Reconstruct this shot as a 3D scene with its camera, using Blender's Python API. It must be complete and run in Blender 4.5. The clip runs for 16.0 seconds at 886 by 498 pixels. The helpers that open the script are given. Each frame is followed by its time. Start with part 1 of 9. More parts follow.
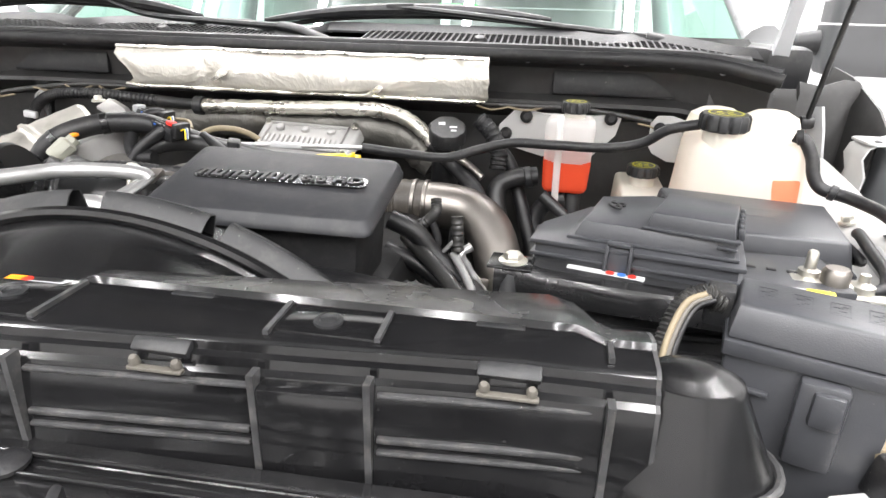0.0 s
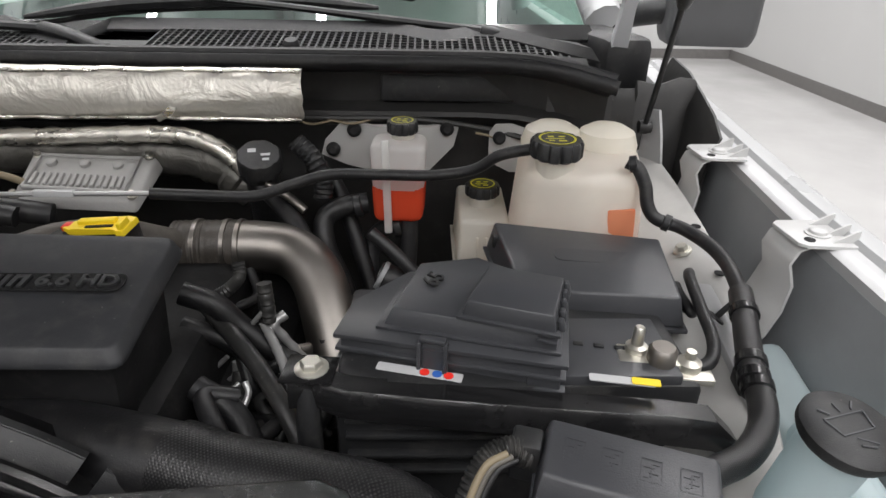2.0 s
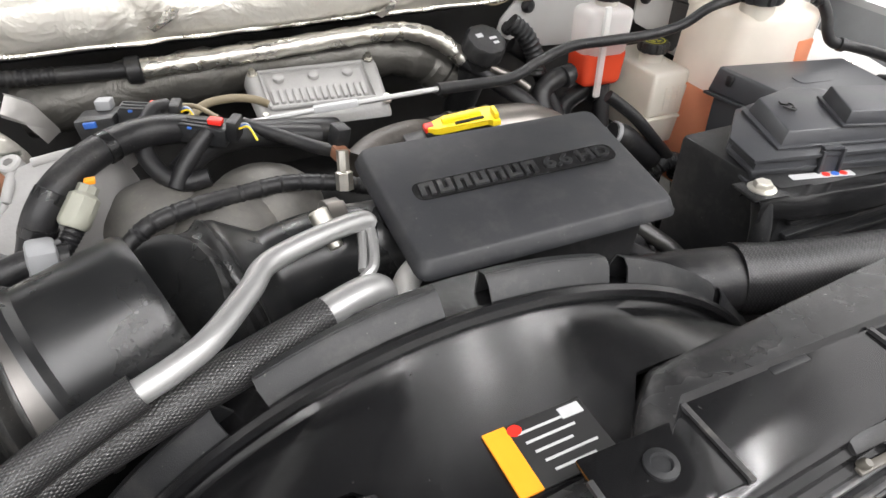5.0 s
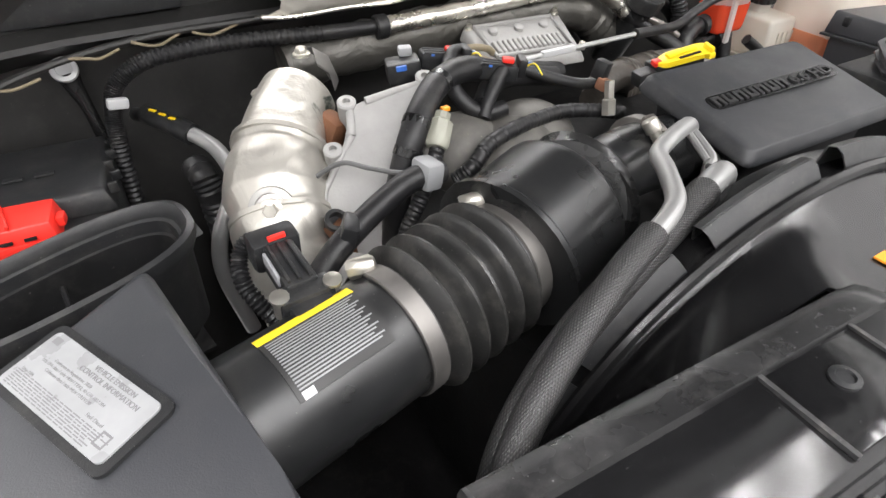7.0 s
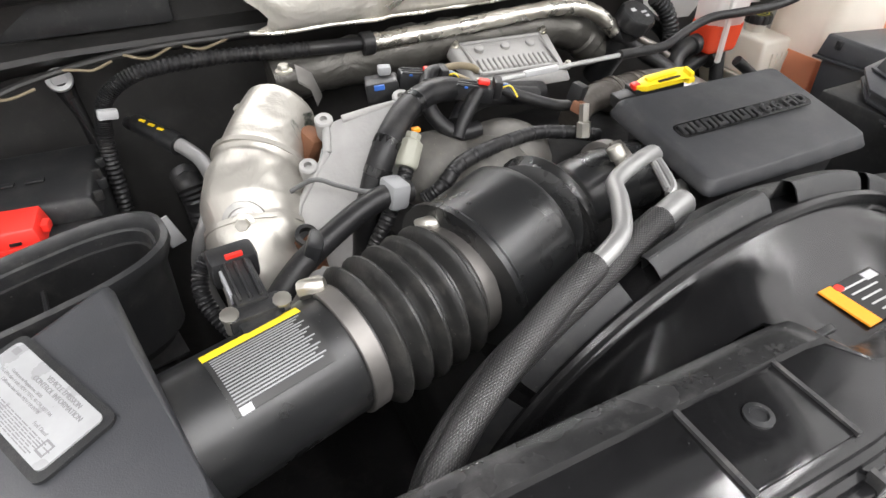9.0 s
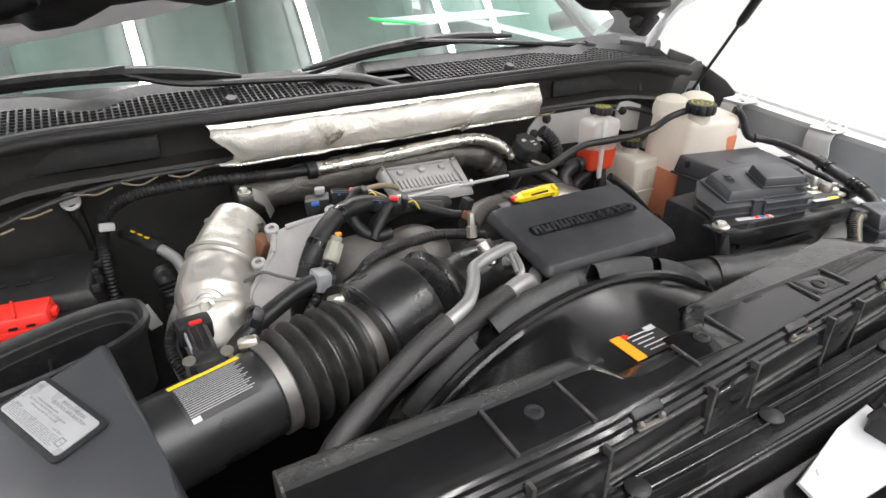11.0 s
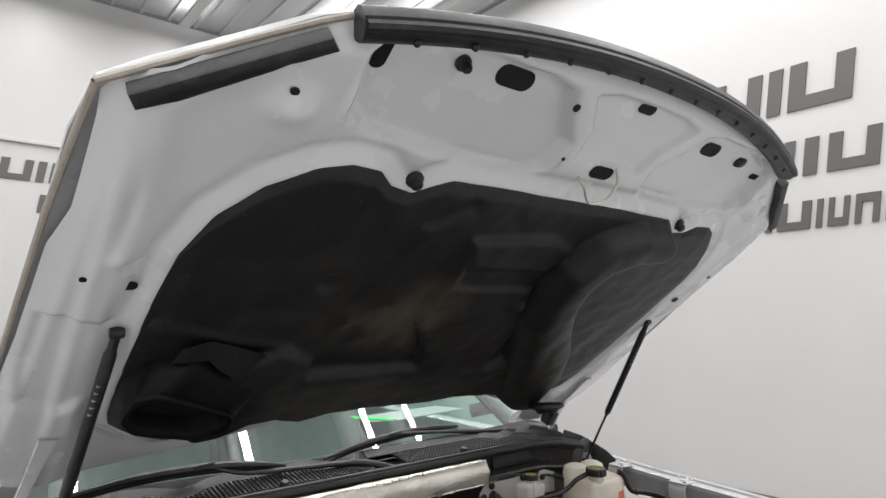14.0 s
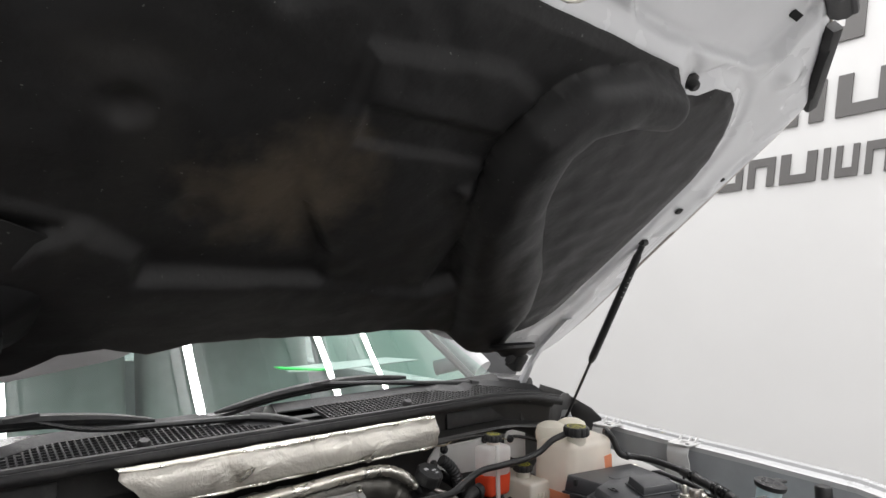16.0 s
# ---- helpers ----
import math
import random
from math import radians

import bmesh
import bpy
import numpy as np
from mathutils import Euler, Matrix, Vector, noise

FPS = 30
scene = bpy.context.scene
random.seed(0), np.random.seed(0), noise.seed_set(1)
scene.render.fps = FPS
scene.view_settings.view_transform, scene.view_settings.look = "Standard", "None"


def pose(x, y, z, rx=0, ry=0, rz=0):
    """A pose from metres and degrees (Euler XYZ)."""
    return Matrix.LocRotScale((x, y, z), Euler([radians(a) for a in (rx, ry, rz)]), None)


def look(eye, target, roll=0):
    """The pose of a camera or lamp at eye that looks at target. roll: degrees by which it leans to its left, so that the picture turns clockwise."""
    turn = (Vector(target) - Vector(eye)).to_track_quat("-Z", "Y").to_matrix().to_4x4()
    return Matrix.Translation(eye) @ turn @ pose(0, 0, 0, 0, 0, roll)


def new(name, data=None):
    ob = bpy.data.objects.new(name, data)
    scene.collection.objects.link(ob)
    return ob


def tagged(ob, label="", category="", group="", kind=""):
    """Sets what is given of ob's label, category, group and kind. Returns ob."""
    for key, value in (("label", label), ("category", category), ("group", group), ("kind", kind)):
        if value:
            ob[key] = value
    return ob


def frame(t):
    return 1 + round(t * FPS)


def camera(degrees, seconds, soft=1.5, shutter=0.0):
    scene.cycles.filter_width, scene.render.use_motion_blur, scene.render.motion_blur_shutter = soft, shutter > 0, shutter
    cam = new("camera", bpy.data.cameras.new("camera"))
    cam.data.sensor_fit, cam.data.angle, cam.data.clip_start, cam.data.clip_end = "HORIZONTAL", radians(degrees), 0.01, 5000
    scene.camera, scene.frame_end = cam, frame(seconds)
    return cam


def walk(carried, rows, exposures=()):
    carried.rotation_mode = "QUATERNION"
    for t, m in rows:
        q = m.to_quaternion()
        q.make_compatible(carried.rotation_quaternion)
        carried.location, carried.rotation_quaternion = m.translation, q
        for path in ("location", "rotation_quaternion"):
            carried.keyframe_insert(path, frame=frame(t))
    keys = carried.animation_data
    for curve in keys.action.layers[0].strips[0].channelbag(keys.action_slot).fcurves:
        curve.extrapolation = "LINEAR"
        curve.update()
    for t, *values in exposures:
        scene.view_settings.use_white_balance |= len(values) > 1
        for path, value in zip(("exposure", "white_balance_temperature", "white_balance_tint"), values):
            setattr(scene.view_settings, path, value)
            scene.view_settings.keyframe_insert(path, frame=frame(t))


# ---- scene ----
cam = camera(72.5, 16.0)
PATH = [
    (0, (0.458, -0.608, 1.519), (0.167, 1.226, 0.776), 1.53),
    (0.5, (0.524, -0.528, 1.538), (0.288, 1.316, 0.800), 1.34),
    (1, (0.574, -0.473, 1.552), (0.464, 1.382, 0.815), 1.10),
    (1.5, (0.601, -0.434, 1.602), (0.606, 1.388, 0.779), 1.11),
    (2, (0.544, -0.434, 1.622), (0.607, 1.341, 0.702), 1.19),
    (2.5, (0.457, -0.431, 1.632), (0.551, 1.284, 0.608), 0.93),
    (3, (0.388, -0.440, 1.641), (0.546, 1.251, 0.584), 0.58),
    (3.5, (0.280, -0.421, 1.619), (0.559, 1.234, 0.531), 0.65),
    (4, (0.142, -0.400, 1.595), (0.525, 1.210, 0.473), 0.34),
    (4.5, (0.036, -0.388, 1.601), (0.549, 1.153, 0.433), 0.14),
    (5, (-0.146, -0.383, 1.621), (0.493, 1.085, 0.423), 0.16),
    (5.2, (-0.232, -0.369, 1.624), (0.451, 1.071, 0.414), 0.36),
    (7.3, (-0.610, -0.345, 1.628), (0.157, 1.024, 0.388), -0.14),
    (7.5, (-0.632, -0.342, 1.632), (0.113, 1.030, 0.381), -0.62),
    (8, (-0.660, -0.340, 1.634), (0.042, 1.045, 0.373), -1.02),
    (8.5, (-0.629, -0.357, 1.645), (0.051, 1.044, 0.390), -0.69),
    (9, (-0.528, -0.379, 1.657), (0.188, 1.020, 0.420), 0.36),
    (9.5, (-0.399, -0.398, 1.687), (0.284, 0.977, 0.406), 0.23),
    (11.8, (-0.782, -0.836, 1.793), (0.233, 0.798, 1.243), 0.06),
    (12, (-0.868, -0.892, 1.799), (0.187, 0.750, 1.360), 0.06),
    (12.5, (-1.038, -0.994, 1.827), (0.123, 0.622, 1.624), 0.03),
    (13, (-1.074, -1.020, 1.866), (0.164, 0.551, 1.911), -0.06),
    (13.5, (-1.072, -1.022, 1.911), (0.180, 0.531, 2.058), -0.21),
    (14, (-1.078, -1.019, 1.922), (0.179, 0.522, 2.139), -0.31),
    (14.5, (-1.003, -0.974, 1.873), (0.261, 0.560, 2.092), -0.28),
    (15, (-0.898, -0.863, 1.779), (0.372, 0.667, 1.997), -0.24),
    (15.5, (-0.766, -0.788, 1.741), (0.510, 0.741, 1.921), -0.07),
    (16, (-0.659, -0.730, 1.758), (0.624, 0.798, 1.902), -0.39),
]
EXPOSE = [(0, 0.7), (0.5, 0.35), (1, -0.3), (1.5, -0.45), (2, -0.82), (2.5, -0.62), (3.5, -0.2), (5, 0.25), (8, 0.28), (9.5, 0.28), (11.8, -0.42), (12, -0.5), (12.5, -0.6), (13, -0.82), (14, -1.1), (14.5, -1.28), (15.2, -0.9), (16, -0.8)]
walk(cam, [(t, look(eye, target, roll)) for t, eye, target, roll in PATH], EXPOSE)

# ---- light ----
world = bpy.data.worlds.new("world")
scene.world = world
world.use_nodes = True
world.node_tree.nodes["Background"].inputs[0].default_value = (0.75, 0.8, 0.85, 1)
world.node_tree.nodes["Background"].inputs[1].default_value = 0.3

CEIL = 6.75


def strip_lamp(x, y, length, power):
    data = bpy.data.lights.new("ceiling_strip", "AREA")
    data.shape, data.size, data.size_y, data.energy = "RECTANGLE", 0.11, length, power
    data.color = (1.0, 0.978, 0.982)
    ob = new("ceiling_strip", data)
    ob.location = (x, y, CEIL - 0.25)
    up = bpy.data.lights.new("ceiling_strip_back", "AREA")
    up.shape, up.size, up.size_y, up.energy, up.color = "RECTANGLE", 0.11, length, power * 0.32, data.color
    back = new("ceiling_strip_back", up)
    back.matrix_world = pose(x, y, CEIL - 0.17, 180, 0, 0)
    return ob


STRIPS = [(-4.15, 520), (-2.3, 520), (-0.4, 520), (1.55, 520), (3.5, 520), (4.4, 430)]
for sx, power in STRIPS:
    strip_lamp(sx, 0.1, 17.2, power * 1.12)

# ---- materials ----
MATS = {}


def nodes_of(name):
    m = bpy.data.materials.new(name)
    m.use_nodes = True
    nt = m.node_tree
    return m, nt, nt.nodes["Principled BSDF"]


def mix_rgb(nt, fac, a, b, blend="MIX"):
    n = nt.nodes.new("ShaderNodeMix")
    n.data_type, n.blend_type = "RGBA", blend
    for sock, v in ((n.inputs[0], fac), (n.inputs[6], a), (n.inputs[7], b)):
        if isinstance(v, (int, float)):
            sock.default_value = v
        elif isinstance(v, tuple):
            sock.default_value = (*v, 1) if len(v) == 3 else v
        else:
            nt.links.new(v, sock)
    return n.outputs[2]


def noise_tex(nt, scale, detail=3.0, rough=0.55, vec=None, distort=0.0):
    n = nt.nodes.new("ShaderNodeTexNoise")
    n.inputs["Scale"].default_value, n.inputs["Detail"].default_value = scale, detail
    n.inputs["Roughness"].default_value, n.inputs["Distortion"].default_value = rough, distort
    if vec is None:
        vec = nt.nodes.new("ShaderNodeTexCoord").outputs["Object"]
    nt.links.new(vec, n.inputs["Vector"])
    return n.outputs["Fac"]


def ramp(nt, val, lo, hi, a=0.0, b=1.0):
    n = nt.nodes.new("ShaderNodeMapRange")
    n.inputs[1].default_value, n.inputs[2].default_value = lo, hi
    n.inputs[3].default_value, n.inputs[4].default_value = a, b
    nt.links.new(val, n.inputs[0])
    return n.outputs[0]


def bump(nt, height, strength, dist=0.002, prev=None):
    n = nt.nodes.new("ShaderNodeBump")
    n.inputs["Strength"].default_value, n.inputs["Distance"].default_value = strength, dist
    nt.links.new(height, n.inputs["Height"])
    if prev is not None:
        nt.links.new(prev, n.inputs["Normal"])
    return n.outputs[0]


def mat(name, col, rough=0.5, metal=0.0, var=0.15, scale=14.0, grain=0.15, gscale=350.0, spec=0.5, coat=0.0, dust=0.0, dust_col=(0.3, 0.28, 0.25), rvar=0.1):
    """Painted, moulded or cast surface: broad blotches, fine grain, optional settled dust."""
    m, nt, p = nodes_of(name)
    base = tuple(c * (1 - var) for c in col), tuple(min(1, c * (1 + var)) for c in col)
    broad = noise_tex(nt, scale, 4)
    c = mix_rgb(nt, ramp(nt, broad, 0.3, 0.7), *base)
    fine = noise_tex(nt, gscale, 2)
    if dust:
        spots = ramp(nt, noise_tex(nt, scale * 2.3, 6, 0.7), 0.5, 0.78, 0.0, dust)
        c = mix_rgb(nt, spots, c, dust_col)
        flecks = ramp(nt, noise_tex(nt, 330, 2, 0.5), 0.735, 0.76, 0.0, min(1.0, dust * 2.2))
        c = mix_rgb(nt, flecks, c, tuple(min(1, k * 1.6) for k in dust_col))
    nt.links.new(c, p.inputs["Base Color"])
    nt.links.new(ramp(nt, broad, 0.25, 0.75, max(0.02, rough - rvar), min(1, rough + rvar)), p.inputs["Roughness"])
    p.inputs["Metallic"].default_value = metal
    p.inputs["Specular IOR Level"].default_value = spec
    p.inputs["Coat Weight"].default_value = coat
    p.inputs["Coat Roughness"].default_value = 0.12
    if grain:
        nt.links.new(bump(nt, fine, grain, 0.0012), p.inputs["Normal"])
    MATS[name] = m
    return m


PLASTIC = mat("moulded_black_plastic", (0.016, 0.0165, 0.0175), 0.40, var=0.12, grain=0.22, gscale=900, dust=0.10, spec=0.36)
COVER = mat("satin_engine_cover", (0.021, 0.022, 0.0245), 0.46, var=0.08, grain=0.25, gscale=1100, dust=0.07, spec=0.40)
FUSE = mat("dusty_fuse_box_plastic", (0.042, 0.0435, 0.048), 0.33, var=0.06, grain=0.16, gscale=800, dust=0.035, rvar=0.03, spec=0.46)
GLOSS = mat("gloss_black_plastic", (0.010, 0.010, 0.0105), 0.19, var=0.25, scale=9, grain=0.05, gscale=60, dust=0.05, dust_col=(0.22, 0.215, 0.21), rvar=0.09, spec=0.42)
# Lip paler than the body: dust film plus its pale reflections, painted.
SHEENLIP = mat("dust_and_sheen_plastic_lip", (0.020, 0.020, 0.0205), 0.24, var=0.4, scale=12, grain=0.10, gscale=90, dust=0.22, dust_col=(0.22, 0.215, 0.21), rvar=0.10)
LACQUER = mat("scuffed_lacquer_black_plastic", (0.008, 0.008, 0.0085), 0.13, var=0.25, scale=7, grain=0.04, gscale=40, dust=0.03, dust_col=(0.22, 0.215, 0.21), rvar=0.07, spec=0.42)
# Paler grey for rubbed edges, with the ribs' highlights painted into it.
GLINT_EDGE = mat("grey_edge_with_highlight", (0.038, 0.038, 0.039), 0.36, var=0.35, scale=40, grain=0.15, gscale=300, dust=0.25)
BELL = mat("satin_shroud_plastic", (0.007, 0.007, 0.0075), 0.24, var=0.2, grain=0.04, gscale=300, dust=0.02, rvar=0.03)
SCOOP = mat("dull_black_duct", (0.005, 0.005, 0.0055), 0.5, var=0.3, grain=0.2, gscale=200, spec=0.15)
MIRROR = mat("grey_mirror_shell", (0.055, 0.056, 0.058), 0.5, var=0.08, grain=0.15)
RUBBER = mat("black_rubber", (0.011, 0.011, 0.012), 0.45, var=0.25, grain=0.25, gscale=400, dust=0.10, spec=0.4)
# Near-black parts, and painted shade in throats, holes, gaps and deep floors.
DARK = mat("dark_parts_and_shade", (0.009, 0.009, 0.0095), 0.65, var=0.4, grain=0.4, gscale=90, dust=0.05, spec=0.2)
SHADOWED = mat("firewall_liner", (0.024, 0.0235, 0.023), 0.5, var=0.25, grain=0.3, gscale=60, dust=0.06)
STEEL = mat("brushed_steel_pipe", (0.27, 0.25, 0.23), 0.42, 1.0, var=0.12, grain=0.10, gscale=240)
CLAMP = mat("steel_band", (0.21, 0.20, 0.19), 0.5, 0.8, var=0.3, grain=0.1, gscale=200)
ALU = mat("cast_aluminium", (0.50, 0.49, 0.47), 0.55, 0.35, var=0.18, grain=0.5, gscale=160, dust=0.15, dust_col=(0.2, 0.18, 0.15))
TUBE_ALU = mat("bright_aluminium_tube", (0.38, 0.38, 0.375), 0.40, 0.6, var=0.08, grain=0.08, gscale=150)
SHIELD = mat("dimpled_bright_shield", (0.43, 0.42, 0.405), 0.42, 0.85, var=0.10, grain=0.55, gscale=70, dust=0.08)
PAINT = mat("white_body_paint", (0.42, 0.425, 0.43), 0.30, var=0.03, grain=0.03, gscale=60, coat=0.15, rvar=0.05)
PRIMER = mat("underhood_white_paint", (0.68, 0.69, 0.705), 0.24, var=0.05, scale=4, grain=0.05, gscale=80, coat=0.5)
APRON = mat("dusty_white_apron", (0.45, 0.445, 0.43), 0.45, var=0.10, scale=9, grain=0.2, gscale=120, dust=0.25)
RED = mat("red_plastic", (0.75, 0.03, 0.02), 0.4, var=0.08, grain=0.1)
YELLOW = mat("yellow_plastic", (0.85, 0.62, 0.02), 0.42, var=0.06, grain=0.1)
ORANGE = mat("orange_label", (0.9, 0.32, 0.02), 0.4, var=0.04, grain=0.0)
PALELABEL = mat("silver_label", (0.30, 0.305, 0.31), 0.30, var=0.10, scale=30, grain=0.08, gscale=60)
DARKPRINT = mat("dark_grey_print", (0.17, 0.17, 0.175), 0.5, var=0.05, grain=0.0)
CAPINK = mat("yellow_green_ink", (0.60, 0.56, 0.03), 0.45, var=0.06, grain=0.0)
BROWN = mat("dusty_brown_hose", (0.050, 0.043, 0.036), 0.5, var=0.25, scale=30, grain=0.3, gscale=300, dust=0.15)
LABEL = mat("white_label", (0.46, 0.465, 0.47), 0.38, var=0.06, grain=0.08, gscale=60)
PRINT = mat("black_print", (0.02, 0.02, 0.02), 0.5, var=0.05, grain=0.0)
GREYPRINT = mat("grey_print", (0.26, 0.26, 0.27), 0.5, var=0.05, grain=0.0)
GREY = mat("light_grey_plastic", (0.26, 0.265, 0.27), 0.45, var=0.08, grain=0.15)
ZINC = mat("zinc_bolt", (0.62, 0.60, 0.54), 0.35, 0.9, var=0.12, grain=0.2)
RUST = mat("rusty_steel", (0.16, 0.07, 0.035), 0.7, 0.3, var=0.4, grain=0.5, gscale=120)
BLUE = mat("blue_plastic", (0.03, 0.12, 0.45), 0.45, var=0.08)
GREEN = mat("green_card", (0.03, 0.75, 0.12), 0.5, var=0.04, grain=0.0)
TAN = mat("tan_sealant", (0.22, 0.18, 0.115), 0.6, var=0.15, grain=0.4, gscale=150)
TYRE = mat("tyre_rubber", (0.018, 0.018, 0.018), 0.7, var=0.2, grain=0.4, gscale=100)
CLIPTAN = mat("worn_clip_plastic", (0.10, 0.092, 0.078), 0.5, var=0.2, grain=0.2)
CAST = mat("pale_dusty_casting", (0.35, 0.345, 0.335), 0.6, 0.1, var=0.10, scale=20, grain=0.35, gscale=220, dust=0.12, dust_col=(0.25, 0.22, 0.18))
SLAT = mat("satin_grille_slat", (0.085, 0.086, 0.088), 0.38, var=0.08, grain=0.1)
SIGN = mat("dark_grey_sign", (0.075, 0.072, 0.07), 0.5, var=0.04, grain=0.0)


def felt():
    m, nt, p = nodes_of("moulded_felt_pad")
    broad = noise_tex(nt, 5, 5, 0.6)
    c = mix_rgb(nt, ramp(nt, broad, 0.35, 0.75), (0.0075, 0.0075, 0.008), (0.014, 0.0138, 0.0137))
    stain = ramp(nt, noise_tex(nt, 3.1, 3, 0.5, distort=0.6), 0.62, 0.74, 0.0, 0.35)
    c = mix_rgb(nt, stain, c, (0.030, 0.028, 0.025))
    # one brown stain with a ragged rim near the middle of the pad
    tc = nt.nodes.new("ShaderNodeTexCoord").outputs["Object"]
    d = nt.nodes.new("ShaderNodeVectorMath")
    d.operation = "DISTANCE"
    d.inputs[1].default_value = (-0.24, -0.50, 0.33)
    nt.links.new(tc, d.inputs[0])
    rim = nt.nodes.new("ShaderNodeMath")
    rim.operation = "MULTIPLY_ADD"
    rim.inputs[1].default_value, rim.inputs[2].default_value = 0.34, -0.17
    nt.links.new(noise_tex(nt, 11, 5, 0.65), rim.inputs[0])
    both = nt.nodes.new("ShaderNodeMath")
    both.operation = "ADD"
    nt.links.new(d.outputs["Value"], both.inputs[0]), nt.links.new(rim.outputs[0], both.inputs[1])
    c = mix_rgb(nt, ramp(nt, both.outputs[0], 0.02, 0.16, 0.75, 0.0), c, (0.085, 0.068, 0.048))
    lint = ramp(nt, noise_tex(nt, 150, 2, 0.5), 0.735, 0.75, 0.0, 0.35)
    c = mix_rgb(nt, lint, c, (0.3, 0.3, 0.28))
    nt.links.new(c, p.inputs["Base Color"])
    p.inputs["Roughness"].default_value = 0.5
    p.inputs["Specular IOR Level"].default_value = 0.36
    b = bump(nt, noise_tex(nt, 700, 3), 0.35, 0.001)
    nt.links.new(bump(nt, noise_tex(nt, 16, 4), 0.35, 0.01, b), p.inputs["Normal"])
    return m


def foil(name="crinkled_foil", strength=0.42, metal=0.54, rough=0.37, size=1.0, tint=0.86, dots=150.0):
    m, nt, p = nodes_of(name)
    n1 = noise_tex(nt, 11, 6, 0.62, distort=1.2)
    c = mix_rgb(nt, ramp(nt, n1, 0.315, 0.37), (0.12 * tint, 0.145 * tint, 0.12 * tint), (0.80 * tint, 0.77 * tint, 0.70 * tint))
    grime = ramp(nt, noise_tex(nt, 4.5, 5, 0.7, distort=0.8), 0.54, 0.70, 0.0, 0.55)
    c = mix_rgb(nt, grime, c, (0.34 * tint, 0.30 * tint, 0.235 * tint))
    nt.links.new(c, p.inputs["Base Color"])
    p.inputs["Metallic"].default_value = metal
    nt.links.new(ramp(nt, noise_tex(nt, 30, 3), 0.3, 0.7, rough - 0.08, rough + 0.12), p.inputs["Roughness"])
    v = nt.nodes.new("ShaderNodeTexVoronoi")
    v.feature, v.inputs["Scale"].default_value = "F1", dots
    nt.links.new(nt.nodes.new("ShaderNodeTexCoord").outputs["Object"], v.inputs["Vector"])
    b = bump(nt, v.outputs["Distance"], strength * 0.7, 0.0016)
    nt.links.new(bump(nt, noise_tex(nt, 16 * size, 4, 0.55, distort=1.0), strength, 0.02, b), p.inputs["Normal"])
    return m


def milky(name, col, clear=0.35, rough=0.35):
    """Thin translucent plastic: diffuse, let-through light and a clear share."""
    m, nt, p = nodes_of(name)
    out = nt.nodes["Material Output"]
    tint = mix_rgb(nt, ramp(nt, noise_tex(nt, 9, 3), 0.35, 0.7), tuple(c * 0.9 for c in col), col)
    nt.links.new(tint, p.inputs["Base Color"])
    p.inputs["Roughness"].default_value = rough
    nt.links.new(bump(nt, noise_tex(nt, 120, 2), 0.12, 0.001), p.inputs["Normal"])
    tr = nt.nodes.new("ShaderNodeBsdfTranslucent")
    nt.links.new(tint, tr.inputs[0])
    tp = nt.nodes.new("ShaderNodeBsdfTransparent")
    tp.inputs[0].default_value = (*col, 1)
    a, b = nt.nodes.new("ShaderNodeMixShader"), nt.nodes.new("ShaderNodeMixShader")
    a.inputs[0].default_value, b.inputs[0].default_value = 0.5, clear
    nt.links.new(p.outputs[0], a.inputs[1]), nt.links.new(tr.outputs[0], a.inputs[2])
    nt.links.new(a.outputs[0], b.inputs[1]), nt.links.new(tp.outputs[0], b.inputs[2])
    nt.links.new(b.outputs[0], out.inputs[0])
    return m


def braid(name, scale, light, rough=0.28, relief=0.30):
    m, nt, p = nodes_of(name)
    tc = nt.nodes.new("ShaderNodeTexCoord").outputs["UV"]
    ws = []
    for ang in (0.785, -0.785):
        mp = nt.nodes.new("ShaderNodeMapping")
        mp.inputs["Rotation"].default_value = (0, 0, ang)
        nt.links.new(tc, mp.inputs["Vector"])
        w = nt.nodes.new("ShaderNodeTexWave")
        w.inputs["Scale"].default_value = scale
        nt.links.new(mp.outputs[0], w.inputs["Vector"])
        ws.append(w.outputs["Fac"])
    mx = nt.nodes.new("ShaderNodeMath")
    mx.operation = "MULTIPLY"
    nt.links.new(ws[0], mx.inputs[0]), nt.links.new(ws[1], mx.inputs[1])
    c = mix_rgb(nt, mx.outputs[0], (0.007, 0.007, 0.008), light)
    nt.links.new(c, p.inputs["Base Color"])
    p.inputs["Roughness"].default_value = rough
    nt.links.new(bump(nt, mx.outputs[0], relief, 0.0011), p.inputs["Normal"])
    return m


def glass():
    m, nt, p = nodes_of("windscreen_glass")
    out = nt.nodes["Material Output"]
    p.inputs["Base Color"].default_value = (0.02, 0.03, 0.03, 1)
    p.inputs["Roughness"].default_value = 0.02
    p.inputs["Specular IOR Level"].default_value = 0.9
    tp = nt.nodes.new("ShaderNodeBsdfTransparent")
    tp.inputs[0].default_value = (0.70, 0.92, 0.84, 1)
    gl = nt.nodes.new("ShaderNodeBsdfGlossy")
    gl.inputs["Roughness"].default_value = 0.015
    fr = nt.nodes.new("ShaderNodeFresnel")
    fr.inputs[0].default_value = 2.05
    mx = nt.nodes.new("ShaderNodeMixShader")
    nt.links.new(fr.outputs[0], mx.inputs[0])
    nt.links.new(tp.outputs[0], mx.inputs[1]), nt.links.new(gl.outputs[0], mx.inputs[2])
    nt.links.new(mx.outputs[0], out.inputs[0])
    return m


